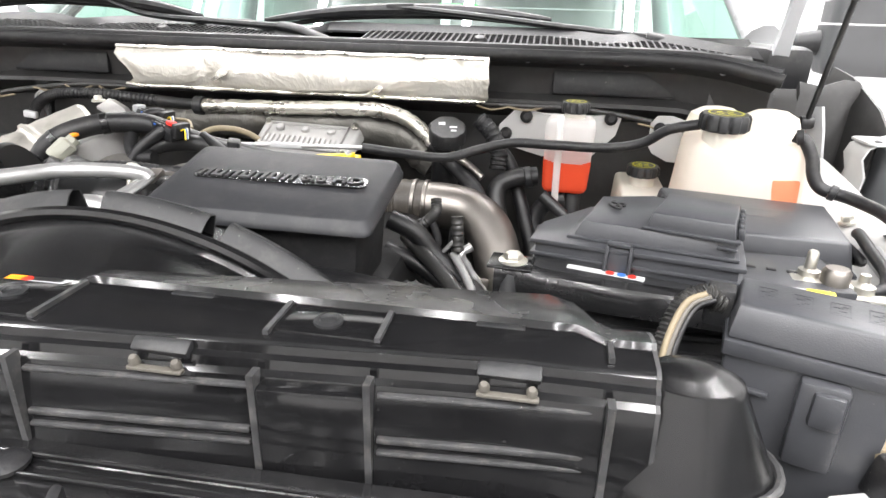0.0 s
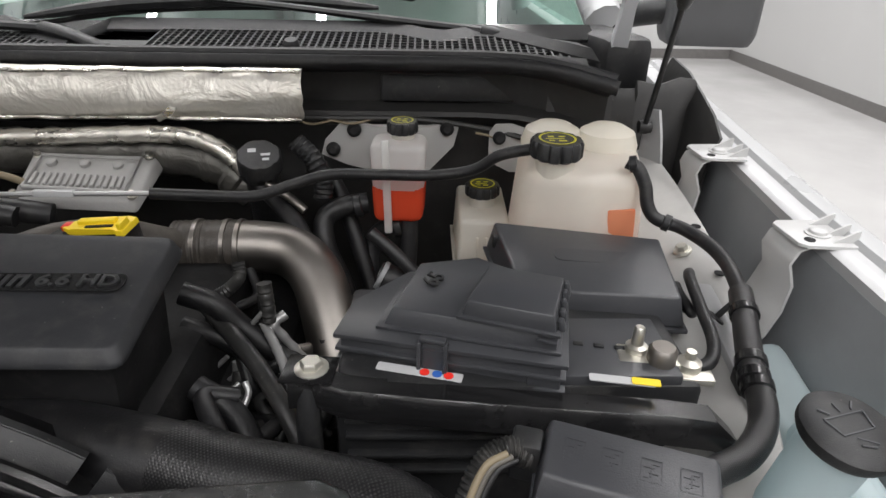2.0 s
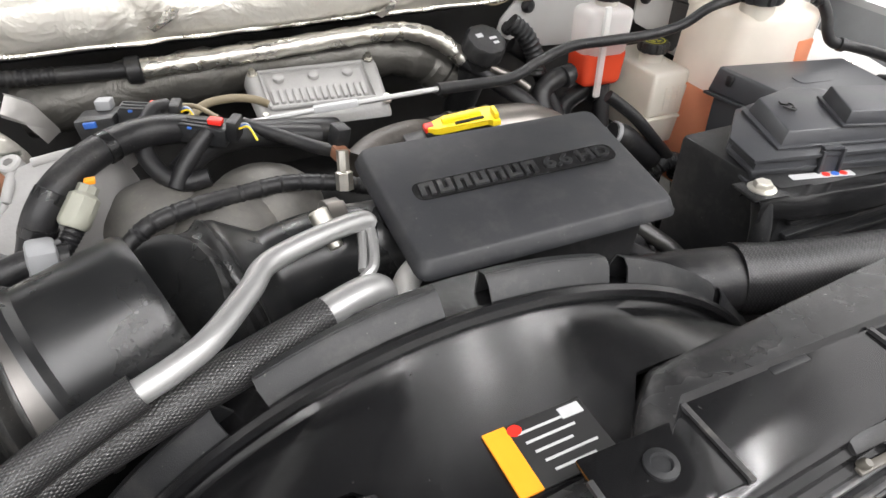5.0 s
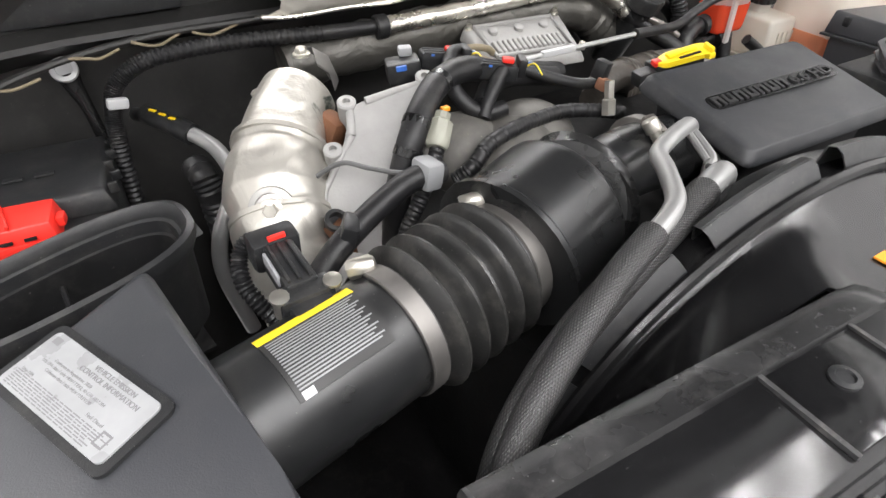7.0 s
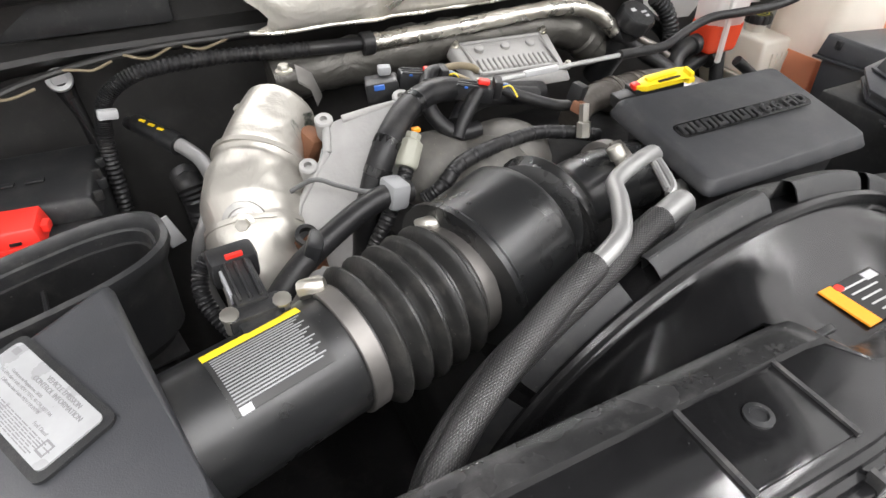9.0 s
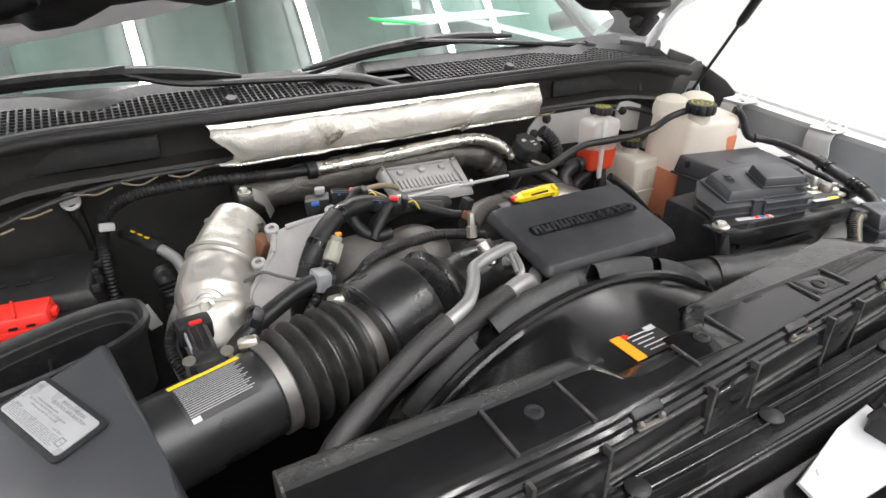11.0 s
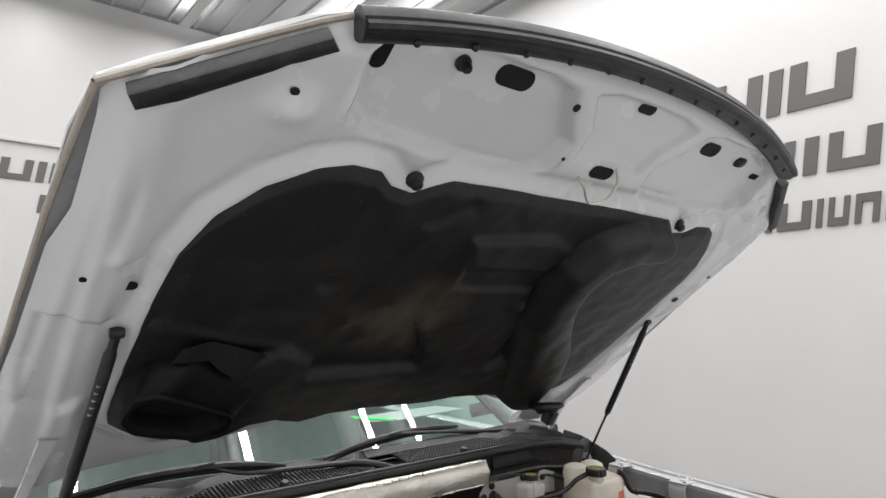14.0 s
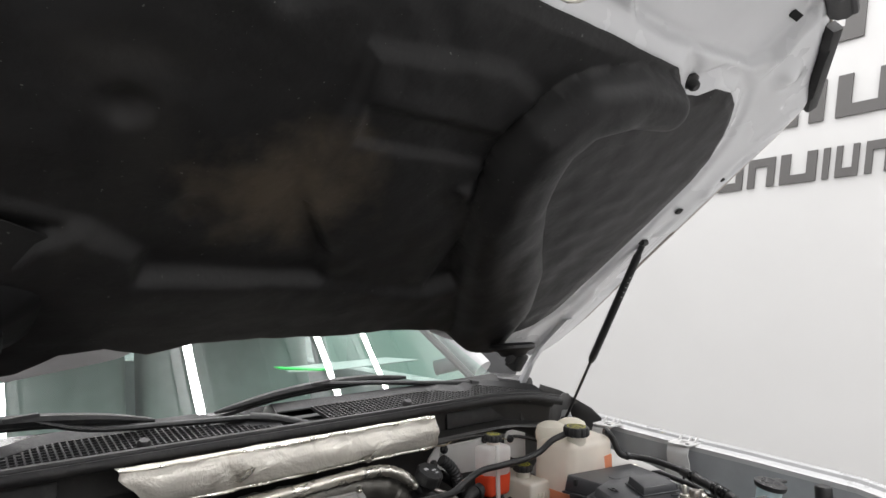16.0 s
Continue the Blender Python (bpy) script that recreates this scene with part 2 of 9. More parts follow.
FELT, FOIL, BRAID, GLASS = felt(), foil(), braid("woven_hose_sleeve", 125.0, (0.038, 0.0375, 0.0365), 0.31), glass()
SLEEVE = braid("loose_woven_sleeve", 84.0, (0.085, 0.082, 0.079), 0.32, 0.5)
CRUMPLED = foil("crumpled_shield_metal", 0.20, 0.74, 0.42, 0.9, 0.64, 60.0)
FOILPIPE = foil("foil_sleeve", 0.30, 0.9, 0.27, 1.4, 0.85, 60.0)
SOOTY = foil("sooty_quilted_shield", 0.26, 0.6, 0.45, 1.6, 0.13, 130.0)
TANK = milky("milky_tank_plastic", (0.96, 0.93, 0.85), 0.07)
TANKCLEAR = milky("clear_tank_plastic", (0.93, 0.93, 0.915), 0.30)
COOLANT = milky("orange_coolant", (0.92, 0.13, 0.055), 0.0, 0.2)
TANKRED = milky("tank_wall_with_coolant", (0.92, 0.42, 0.24), 0.0, 0.3)
SATIN = mat("satin_blow_moulded_plastic", (0.014, 0.0145, 0.015), 0.30, var=0.25, scale=8, grain=0.06, gscale=120, dust=0.05, spec=0.5)
BELLOWS = mat("dusty_bellows_rubber", (0.022, 0.022, 0.0215), 0.38, var=0.25, grain=0.2, gscale=300, dust=0.18)
WASHER = milky("washer_bottle_plastic", (0.74, 0.85, 0.87), 0.08)

# ---- building tools ----
ORIGIN = {}


def thing(name, at, label, category, group="", kind=""):
    ob = new(name)
    ob.location = at
    ORIGIN[ob] = Vector(at)
    return tagged(ob, label, category, group, kind)


def part(name, bm, material, parent=None, label="", sharp=38):
    """One mesh object out of a bmesh in world metres, under a thing or a part."""
    at = ORIGIN[parent] if parent else Vector((0, 0, 0))
    bmesh.ops.recalc_face_normals(bm, faces=bm.faces)
    bmesh.ops.translate(bm, verts=bm.verts, vec=-at)
    me = bpy.data.meshes.new(name)
    bm.to_mesh(me)
    bm.free()
    for k in me.polygons:
        k.use_smooth = True
    me.set_sharp_from_angle(angle=radians(sharp))
    me.materials.append(material)
    ob = new(name, me)
    if parent:
        ob.parent = parent
        ORIGIN[ob] = at
    if label:
        ob["label"] = label
    return ob


def setting(name, bm, material, label="", category=""):
    return tagged(part(name, bm, material), label, category, kind="structure")


def B():
    return bmesh.new()


def box(bm, c, s, rot=(0, 0, 0), bevel=0.0, seg=2, taper=1.0):
    """A box of size s about c, turned by degrees, with rounded edges; taper narrows its top."""
    m = pose(*c, *rot)
    vs = [bm.verts.new(m @ Vector((x * s[0] / 2 * (taper if z > 0 else 1), y * s[1] / 2 * (taper if z > 0 else 1), z * s[2] / 2))) for z in (-1, 1) for x, y in ((-1, -1), (1, -1), (1, 1), (-1, 1))]
    fs = [(3, 2, 1, 0), (4, 5, 6, 7), (0, 1, 5, 4), (1, 2, 6, 5), (2, 3, 7, 6), (3, 0, 4, 7)]
    faces = [bm.faces.new([vs[i] for i in f]) for f in fs]
    if bevel:
        edges = list({e for f in faces for e in f.edges})
        bmesh.ops.bevel(bm, geom=edges, offset=bevel, segments=seg, profile=0.5, affect="EDGES")
    return bm


def prism(bm, poly, depth, m, bevel=0.0, seg=2):
    """A polygon in a plane pushed out by depth along the plane's z, laid by the matrix m."""
    lo = [bm.verts.new(m @ Vector((x, y, 0))) for x, y in poly]
    hi = [bm.verts.new(m @ Vector((x, y, depth))) for x, y in poly]
    n = len(poly)
    faces = [bm.faces.new(lo[::-1]), bm.faces.new(hi)]
    faces += [bm.faces.new((lo[i], lo[(i + 1) % n], hi[(i + 1) % n], hi[i])) for i in range(n)]
    if bevel:
        bmesh.ops.bevel(bm, geom=list(faces[1].edges), offset=bevel, segments=seg, profile=0.5, affect="EDGES")
    return bm


def hull(bm, lower, upper, bevel=0.0, seg=2):
    """A solid between two loops of the same count."""
    lo, hi = [bm.verts.new(v) for v in lower], [bm.verts.new(v) for v in upper]
    n = len(lo)
    faces = [bm.faces.new(lo[::-1]), bm.faces.new(hi)]
    faces += [bm.faces.new((lo[i], lo[(i + 1) % n], hi[(i + 1) % n], hi[i])) for i in range(n)]
    if bevel:
        edges = list({e for f in faces for e in f.edges})
        bmesh.ops.bevel(bm, geom=edges, offset=bevel, segments=seg, profile=0.5, affect="EDGES")
    return bm


def loft(bm, rows, close=False):
    """A skin through rows of points of the same count."""
    vs = [[bm.verts.new(p) for p in r] for r in rows]
    for a, b in zip(vs, vs[1:]):
        n = len(a)
        for i in range(n if close else n - 1):
            bm.faces.new((a[i], a[(i + 1) % n], b[(i + 1) % n], b[i]))
    return vs


def sheet(bm, rows, thick, way=(0, 0, -1)):
    """A skin with thickness: the rows and a copy of them pushed along way, closed round the rim."""
    d = Vector(way) * thick
    top = loft(bm, rows)
    low = loft(bm, [[Vector(p) + d for p in r] for r in rows])
    for i in range(len(rows) - 1):
        for k in (0, -1):
            bm.faces.new((top[i][k], top[i + 1][k], low[i + 1][k], low[i][k]))
    for j in range(len(rows[0]) - 1):
        for k in (0, -1):
            bm.faces.new((top[k][j], top[k][j + 1], low[k][j + 1], low[k][j]))
    return bm


def spline(pts, sub=6):
    P = [Vector(p) for p in pts]
    if len(P) < 3 or sub <= 1:
        return P
    Q = [2 * P[0] - P[1], *P, 2 * P[-1] - P[-2]]
    out = []
    for i in range(1, len(Q) - 2):
        for k in range(sub):
            t = k / sub
            a, b, c, d = Q[i - 1], Q[i], Q[i + 1], Q[i + 2]
            out.append(0.5 * ((2 * b) + (c - a) * t + (2 * a - 5 * b + 4 * c - d) * t * t + (3 * b - a - 3 * c + d) * t**3))
    return out + [P[-1]]


def sweep(bm, pts, r, seg=12, sub=6, caps=True, flat=1.0):
    """A tube along a smooth line; r is a radius or a function of the share of the way."""
    P = spline(pts, sub)
    uv = bm.loops.layers.uv.verify()
    side, rings, run, length = None, [], [0.0], 0.0
    for i, p in enumerate(P):
        t = (P[min(i + 1, len(P) - 1)] - P[max(i - 1, 0)]).normalized()
        if side is None:
            side = t.orthogonal().normalized() if abs(t.z) > 0.9 else t.cross(Vector((0, 0, 1))).normalized()
        side = (side - t * side.dot(t)).normalized()
        up = side.cross(t)
        rr = r(i / (len(P) - 1)) if callable(r) else r
        rings.append([bm.verts.new(p + (side * math.cos(k * math.tau / seg) * rr + up * math.sin(k * math.tau / seg) * rr * flat)) for k in range(seg)])
        if i:
            length += (p - P[i - 1]).length
            run.append(length)
    for i, (a, b) in enumerate(zip(rings, rings[1:])):
        for k in range(seg):
            f = bm.faces.new((a[k], a[(k + 1) % seg], b[(k + 1) % seg], b[k]))
            for lp, (u, v) in zip(f.loops, ((k, i), (k + 1, i), (k + 1, i + 1), (k, i + 1))):
                lp[uv].uv = (u / seg * 0.19, run[v])
    if caps:
        bm.faces.new(rings[0][::-1]), bm.faces.new(rings[-1])
    return bm


def lathe(bm, profile, m, seg=24, scallop=0, depth=0.0):
    """A turned solid about the z of m; profile of (radius, height) from bottom to top; scallop: bites round the rim."""
    rings = []
    for r, z in profile:
        ring = []
        for k in range(seg):
            a = k * math.tau / seg
            rr = r * (1 - depth * max(0.0, math.cos(a * scallop)) ** 2) if scallop else r
            ring.append(bm.verts.new(m @ Vector((rr * math.cos(a), rr * math.sin(a), z))))
        rings.append(ring)
    for a, b in zip(rings, rings[1:]):
        for k in range(seg):
            bm.faces.new((a[k], a[(k + 1) % seg], b[(k + 1) % seg], b[k]))
    bm.faces.new(rings[0][::-1]), bm.faces.new(rings[-1])
    return bm


def aim(p, way, spin=0.0):
    """A matrix at p whose z points along way."""
    return Matrix.Translation(p) @ Vector(way).to_track_quat("Z", "Y").to_matrix().to_4x4() @ pose(0, 0, 0, 0, 0, spin)


def rounded(w, h, r, n=5):
    """A rounded rectangle's outline about its centre."""
    out = []
    for cx, cy, a0 in ((w / 2 - r, h / 2 - r, 0), (-w / 2 + r, h / 2 - r, 90), (-w / 2 + r, -h / 2 + r, 180), (w / 2 - r, -h / 2 + r, 270)):
        out += [(cx + r * math.cos(radians(a0 + 90 * i / n)), cy + r * math.sin(radians(a0 + 90 * i / n))) for i in range(n + 1)]
    return out


def between(x, pts):
    """Straight-line interpolation through (x, y) pairs."""
    for (x0, y0), (x1, y1) in zip(pts, pts[1:]):
        if x <= x1:
            return y0 + (y1 - y0) * max(0.0, (x - x0) / (x1 - x0))
    return pts[-1][1]


def bolt(parent, p, way=(0, 0, 1), r=0.008, name="bolt", material=None, label=""):
    bm = B()
    m = aim(p, way)
    lathe(bm, [(r * 1.5, -0.002), (r * 1.5, 0.001), (r * 1.35, 0.002)], m, 16)
    lathe(bm, [(r, 0.001), (r, 0.007), (r * 0.85, 0.009)], m, 6)
    return part(name, bm, material or ZINC, parent, label)


def text(name, words, size, m, material, parent, depth=0.0006, label="", bold=0.0):
    cu = bpy.data.curves.new(name, "FONT")
    cu.body, cu.size, cu.extrude, cu.align_x, cu.align_y = words, size, depth, "CENTER", "CENTER"
    cu.offset = bold
    tmp = new("tmp_text", cu)
    me = bpy.data.meshes.new_from_object(tmp.evaluated_get(bpy.context.evaluated_depsgraph_get()))
    bpy.data.objects.remove(tmp)
    bpy.data.curves.remove(cu)
    me.transform(Matrix.Translation(-ORIGIN[parent]) @ m)
    me.materials.clear()
    me.materials.append(material)
    ob = new(name, me)
    ob.parent = parent
    ORIGIN[ob] = ORIGIN[parent]
    if label:
        ob["label"] = label
    return ob

# ---- the showroom ----
XW, XL, YB, YF = 5.3, -6.0, 9.2, -8.5
WALL = mat("white_wall_paint", (0.47, 0.47, 0.465), 0.55, var=0.02, scale=1.2, grain=0.1, gscale=60)
FLOOR = mat("polished_grey_floor", (0.40, 0.395, 0.39), 0.16, var=0.06, scale=1.5, grain=0.02, gscale=30, rvar=0.05)
CEILM = mat("grey_ceiling_sheet", (0.40, 0.41, 0.41), 0.5, var=0.05, scale=1.0, grain=0.05)
BASE = mat("dark_baseboard", (0.13, 0.125, 0.12), 0.5, var=0.1)
setting("floor", box(B(), ((XW + XL) / 2, (YB + YF) / 2, -0.05), (XW - XL, YB - YF, 0.1)), FLOOR, "polished light grey showroom floor", "floor")
setting("wall_east", box(B(), (XW + 0.1, (YB + YF) / 2, CEIL / 2), (0.2, YB - YF + 0.4, CEIL)), WALL, "plain white showroom wall with a dark sign", "wall")
setting("wall_west", box(B(), (XL - 0.1, (YB + YF) / 2, CEIL / 2), (0.2, YB - YF + 0.4, CEIL)), WALL, "plain white showroom wall", "wall")
setting("wall_north", box(B(), ((XW + XL) / 2, YB + 0.1, CEIL / 2), (XW - XL, 0.2, CEIL)), WALL, "white end wall with a dark sign", "wall")
setting("wall_south", box(B(), ((XW + XL) / 2, YF - 0.1, CEIL / 2), (XW - XL, 0.2, CEIL)), WALL, "plain white end wall", "wall")
bm = B()
box(bm, ((XW + XL) / 2, (YB + YF) / 2, CEIL + 0.11), (XW - XL, YB - YF, 0.1))
x = XL + 0.3
while x < XW:
    box(bm, (x, (YB + YF) / 2, CEIL + 0.045), (0.05, YB - YF, 0.04))
    x += 0.42
setting("ceiling", bm, CEILM, "ribbed grey metal sheet ceiling", "ceiling")
bm = B()
box(bm, (XW - 0.008, (YB + YF) / 2, 0.07), (0.016, YB - YF, 0.14))
setting("baseboard", bm, BASE, "dark grey baseboard along the wall", "baseboard")
setting("baseboard", box(B(), ((XW + XL) / 2, YB - 0.008, 0.07), (XW - XL - 0.04, 0.016, 0.14)), BASE, "dark grey baseboard along the wall", "baseboard")
bm = box(B(), ((XW + XL) / 2, YB - 0.03, 4.40), (XW - XL - 0.04, 0.06, 0.06), bevel=0.01)
setting("trim", bm, WALL, "white ledge along the end wall", "trim")
for sx, power in STRIPS:
    t = thing("ceiling_light", (sx, 0.1, CEIL), "long slim white strip light under the ceiling", "ceiling light", "ceiling strip lights")
    part("housing", box(B(), (sx, 0.1, CEIL - 0.21), (0.16, 17.3, 0.06), bevel=0.01), WALL, t)


def glyph(x, y, w, h, s, turn, k=0.27):
    """A slanted plain block with a slot in its foot or, turned, in its head."""
    if w < 0.35 * h:
        q = [(0, 0), (w, 0), (w, h), (0, h)]
    else:
        a, b = w * 0.5 - w * (0.5 - k), w * 0.5 + w * (0.5 - k)
        q = [(0, 0), (a, 0), (a, h * 0.72), (b, h * 0.72), (b, 0), (w, 0), (w, h), (0, h)]
    if turn:
        q = [(px, h - py) for px, py in q][::-1]
    return [(x + px + s * py / h, y + py) for px, py in q]


def sign(parent_at, m, rows, name):
    """Rows of plain slanted blocks, the size and colour of the wall's lettering."""
    t = thing(name, parent_at, "dark grey wall sign of three rows of raised blocks", "sign")
    for y0, h, widths, x0, gap in rows:
        x, turn = x0, False
        for w in widths:
            s = h * 0.14
            part("block", prism(B(), glyph(x, y0, w, h, s, turn), 0.02, m), SIGN, t)
            turn = not turn
            x += w + gap
    return t


# x along the east wall runs towards the front of the room
ME = Matrix(((0, 0, -1, XW), (-1, 0, 0, 2.9), (0, 1, 0, 0), (0, 0, 0, 1)))
sign((XW, 1.0, 2.7), ME, [(3.91, 0.46, (0.42, 0.42, 0.52, 0.52, 0.13, 0.56), -0.80, 0.07), (3.25, 0.36, (0.40, 0.36, 0.12, 0.42, 0.38), 0.72, 0.09), (2.73, 0.27, (0.26, 0.24, 0.24, 0.30, 0.05, 0.17, 0.19, 0.28), 0.50, 0.05)], "wall_sign")
MN = Matrix(((1, 0, 0, 0), (0, 0, -1, YB), (0, 1, 0, 0), (0, 0, 0, 1)))
sign((0, YB, 3.8), MN, [(3.84, 0.30, (0.32, 0.32, 0.38, 0.38, 0.1, 0.34), -1.88, 0.06), (3.40, 0.26, (0.28, 0.28, 0.1, 0.32, 0.28), -0.2, 0.06), (3.04, 0.16, (0.2, 0.2, 0.18, 0.2, 0.05, 0.14, 0.16, 0.24), -0.2, 0.05)], "wall_sign")

# ---- the truck's body ----
truck = thing("pickup_truck", (0, 1.5, 0), "white heavy-duty pickup truck with its hood open", "pickup truck")


def fender_tab(sd, x, y, z, name="fender_bracket"):
    """Bolted tab: a plate with gussets on the flange side and a curved leg down into the channel."""
    bm = B()
    prism(bm, [(sd * px, py) for px, py in ((-0.052, -0.026), (-0.044, -0.034), (0.010, -0.038), (0.014, 0.036), (-0.046, 0.034), (-0.054, 0.026))][::sd], 0.004, Matrix.Translation((sd * x, y, z)), 0.0012)
    tab = part(name, bm, TABPAINT, truck, "white painted bolted fender bracket")
    for k in (-0.026, -0.008, 0.022):
        bm = B()
        hull(bm, [(sd * (x - 0.014), y + k - 0.0015, z + 0.004), (sd * (x + 0.014), y + k - 0.0015, z + 0.004), (sd * (x + 0.014), y + k + 0.0015, z + 0.004), (sd * (x - 0.014), y + k + 0.0015, z + 0.004)], [(sd * (x + 0.010), y + k - 0.0012, z + 0.017), (sd * (x + 0.014), y + k - 0.0012, z + 0.018), (sd * (x + 0.014), y + k + 0.0012, z + 0.018), (sd * (x + 0.010), y + k + 0.0012, z + 0.017)])
        part("gusset", bm, TABPAINT, tab)
    rows = []
    for dx, dz, half, lean in ((-0.038, 0.001, 0.032, 0.0), (-0.052, -0.006, 0.031, 0.0), (-0.058, -0.022, 0.031, 0.0), (-0.060, -0.05, 0.033, 0.002), (-0.064, -0.085, 0.038, 0.006), (-0.072, -0.12, 0.040, 0.012), (-0.082, -0.16, 0.034, 0.020)):
        rows.append([Vector((sd * (x + dx + 0.012 * abs(k) * (dz < -0.03)), y + k * half + lean, z + dz)) for k in (-1.0, -0.6, 0.0, 0.6, 1.0)])
    part("leg", sheet(B(), rows, 0.003, (sd, 0, 0)), TABPAINT, tab, sharp=60)
    bm = B()
    m = aim((sd * (x - 0.018), y - 0.004, z + 0.004), (0, 0, 1))
    lathe(bm, [(0.014, 0), (0.014, 0.0016), (0.0105, 0.002), (0.0095, 0.005), (0.006, 0.0065)], m, 18)
    part("bolt", bm, TABPAINT, tab)
    part("hole", lathe(B(), [(0.006, 0), (0.006, 0.0008)], aim((sd * (x - 0.036), y - 0.020, z + 0.0042), (0, 0, 1)), 12), DARK, tab)


def fender(sd):
    """Outer skin with its top flange, inner channel wall and the apron rail; sd: +1 or -1."""
    ys = [-0.62, -0.45, -0.25, 0.0, 0.25, 0.5, 0.7, 0.95]
    xr = [0.88, 0.945, 0.985, 1.0, 1.005, 1.022, 1.03, 1.035] if sd > 0 else [0.898, 0.963, 1.003, 1.018, 1.023, 1.036, 1.020, 0.985]
    zr = [1.25, 1.29, 1.315, 1.325, 1.335, 1.345, 1.36, 1.38] if sd > 0 else [1.25, 1.29, 1.315, 1.325, 1.335, 1.360, 1.410, 1.440]
    shoulder = [0, 0, 0, 0, 0.1, 0.35, 0.8, 1] if sd < 0 else [0] * 8
    rows = []
    for y, x, z, g in zip(ys, xr, zr, shoulder):
        prof = [(x - 0.012, z - 0.045), (x - 0.011, z - 0.008), (x - 0.002, z - 0.004), (x + 0.016, z - 0.003), (x + 0.021, z + 0.004), (x + 0.034, z + 0.006), (x + 0.046 + 0.012 * g, z + 0.001 - 0.012 * g), (x + 0.055 + 0.032 * g, z - 0.03 - 0.022 * g), (x + 0.068 + 0.04 * g, z - 0.14), (x + 0.075 + 0.05 * g, z - 0.35), (x + 0.03 + 0.05 * g, z - 0.62)]
        rows.append([Vector((sd * px, y, pz)) for px, pz in prof])
    bm = B()
    sheet(bm, rows, 0.004, (-sd, 0, 0))
    part("fender", bm, PAINT, truck)
    # channel wall under the flange
    rows = [[Vector((sd * (x - 0.016), y, z - 0.02)), Vector((sd * (x - 0.026), y, z - 0.20)), Vector((sd * (x - 0.06), y, z - 0.5))] for y, x, z in zip(ys, xr, zr)]
    bm = B()
    sheet(bm, rows, 0.004, (sd, 0, 0))
    part("inner_fender", bm, CHANNEL, truck, "grey inner fender wall")
    # apron rail with a turned-up outer lip
    ax = [0.66, 0.71, 0.775, 0.868, 0.912, 0.918, 0.915, 0.91] if sd > 0 else [0.80, 0.85, 0.885, 0.912, 0.922, 0.93, 0.93, 0.92]
    az = [1.10, 1.13, 1.17, 1.225, 1.262, 1.295, 1.30, 1.30]
    rows = []
    ay = [-0.62 + 1.57 * i / 40 for i in range(41)]
    curve = [(y, between(y, list(zip(ys, ax))), between(y, list(zip(ys, az)))) for y in ay]
    for _ in range(4):
        curve = [curve[0]] + [(b[0], (a[1] + b[1] + c[1]) / 3, (a[2] + b[2] + c[2]) / 3) for a, b, c in zip(curve, curve[1:], curve[2:])] + [curve[-1]]
    for y, x, z in curve:
        prof = [(x - (0.13 if sd > 0 else 0.034), z - 0.10), (x - (0.075 if sd > 0 else 0.028), z - 0.045), (x - 0.040 * (1 if sd > 0 else 0.6), z - 0.022), (x - 0.012, z - 0.006), (x + 0.006, z + 0.001), (x + 0.016, z + 0.004), (x + 0.020, z - 0.002), (x + 0.021, z - 0.05), (x + 0.03, z - 0.25), (x + 0.03, z - 0.55)]
        rows.append([Vector((sd * px, y, pz)) for px, pz in prof])
    bm = B()
    sheet(bm, rows, 0.003)
    apron = part("apron", bm, APRON, truck, "dusty white inner apron")
    for y in (0.31, 0.205, 0.06):
        x, z = between(y, [(c[0], c[1]) for c in curve]), between(y, [(c[0], c[2]) for c in curve])
        part("hole", lathe(B(), [(0.0065, 0), (0.0065, 0.001)], aim((sd * (x + 0.006), y, z + 0.0035), (0, 0, 1)), 12), DARK, apron)
    bolt(apron, (sd * (between(0.27, [(c[0], c[1]) for c in curve]) - 0.022), 0.27, between(0.27, [(c[0], c[2]) for c in curve]) - 0.008), (sd * -0.4, 0, 1), 0.008)
    if sd < 0:
        part("clip", box(B(), (-0.905, 0.24, 1.268), (0.05, 0.026, 0.012), (0, 20, 0), bevel=0.003), RUBBER, apron)
    for y, x, z in ((0.425, 1.000, 1.340), (0.175, 1.008, 1.326)) if sd > 0 else ((0.40, 1.022, 1.338), (0.12, 1.020, 1.326)):
        fender_tab(sd, x, y, z)
    if sd < 0:
        liner = sheet(B(), [[Vector((-(between(y, list(zip(ys, ax))) + 0.022), y, between(y, list(zip(ys, az))) - 0.050)), Vector((-(between(y, list(zip(ys, xr))) - 0.050), y, between(y, list(zip(ys, az))) - 0.085)), Vector((-(between(y, list(zip(ys, xr))) - 0.024), y, between(y, list(zip(ys, zr))) - 0.10))] for y in ys], 0.003)
        part("channel_liner", liner, APRON, truck, "white painted channel liner")
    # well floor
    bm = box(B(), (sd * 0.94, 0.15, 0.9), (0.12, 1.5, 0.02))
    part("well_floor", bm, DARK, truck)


TABPAINT = mat("bright_bracket_paint", (0.50, 0.50, 0.495), 0.35, var=0.04, scale=15, grain=0.1, gscale=120, dust=0.06)
CHANNEL = mat("grey_inner_channel", (0.27, 0.28, 0.29), 0.5, var=0.1, grain=0.15)
for sd in (1, -1):
    fender(sd)

# bay shell
bm = B()
box(bm, (0, 0.66, 0.98), (1.8, 0.06, 0.80))
part("firewall", bm, SHADOWED, truck, "black firewall liner")
bm = B()
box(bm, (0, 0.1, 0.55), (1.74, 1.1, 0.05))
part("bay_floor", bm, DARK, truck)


def along_cowl(n=24, w=0.90):
    return [-w + 2 * w * i / n for i in range(n + 1)]


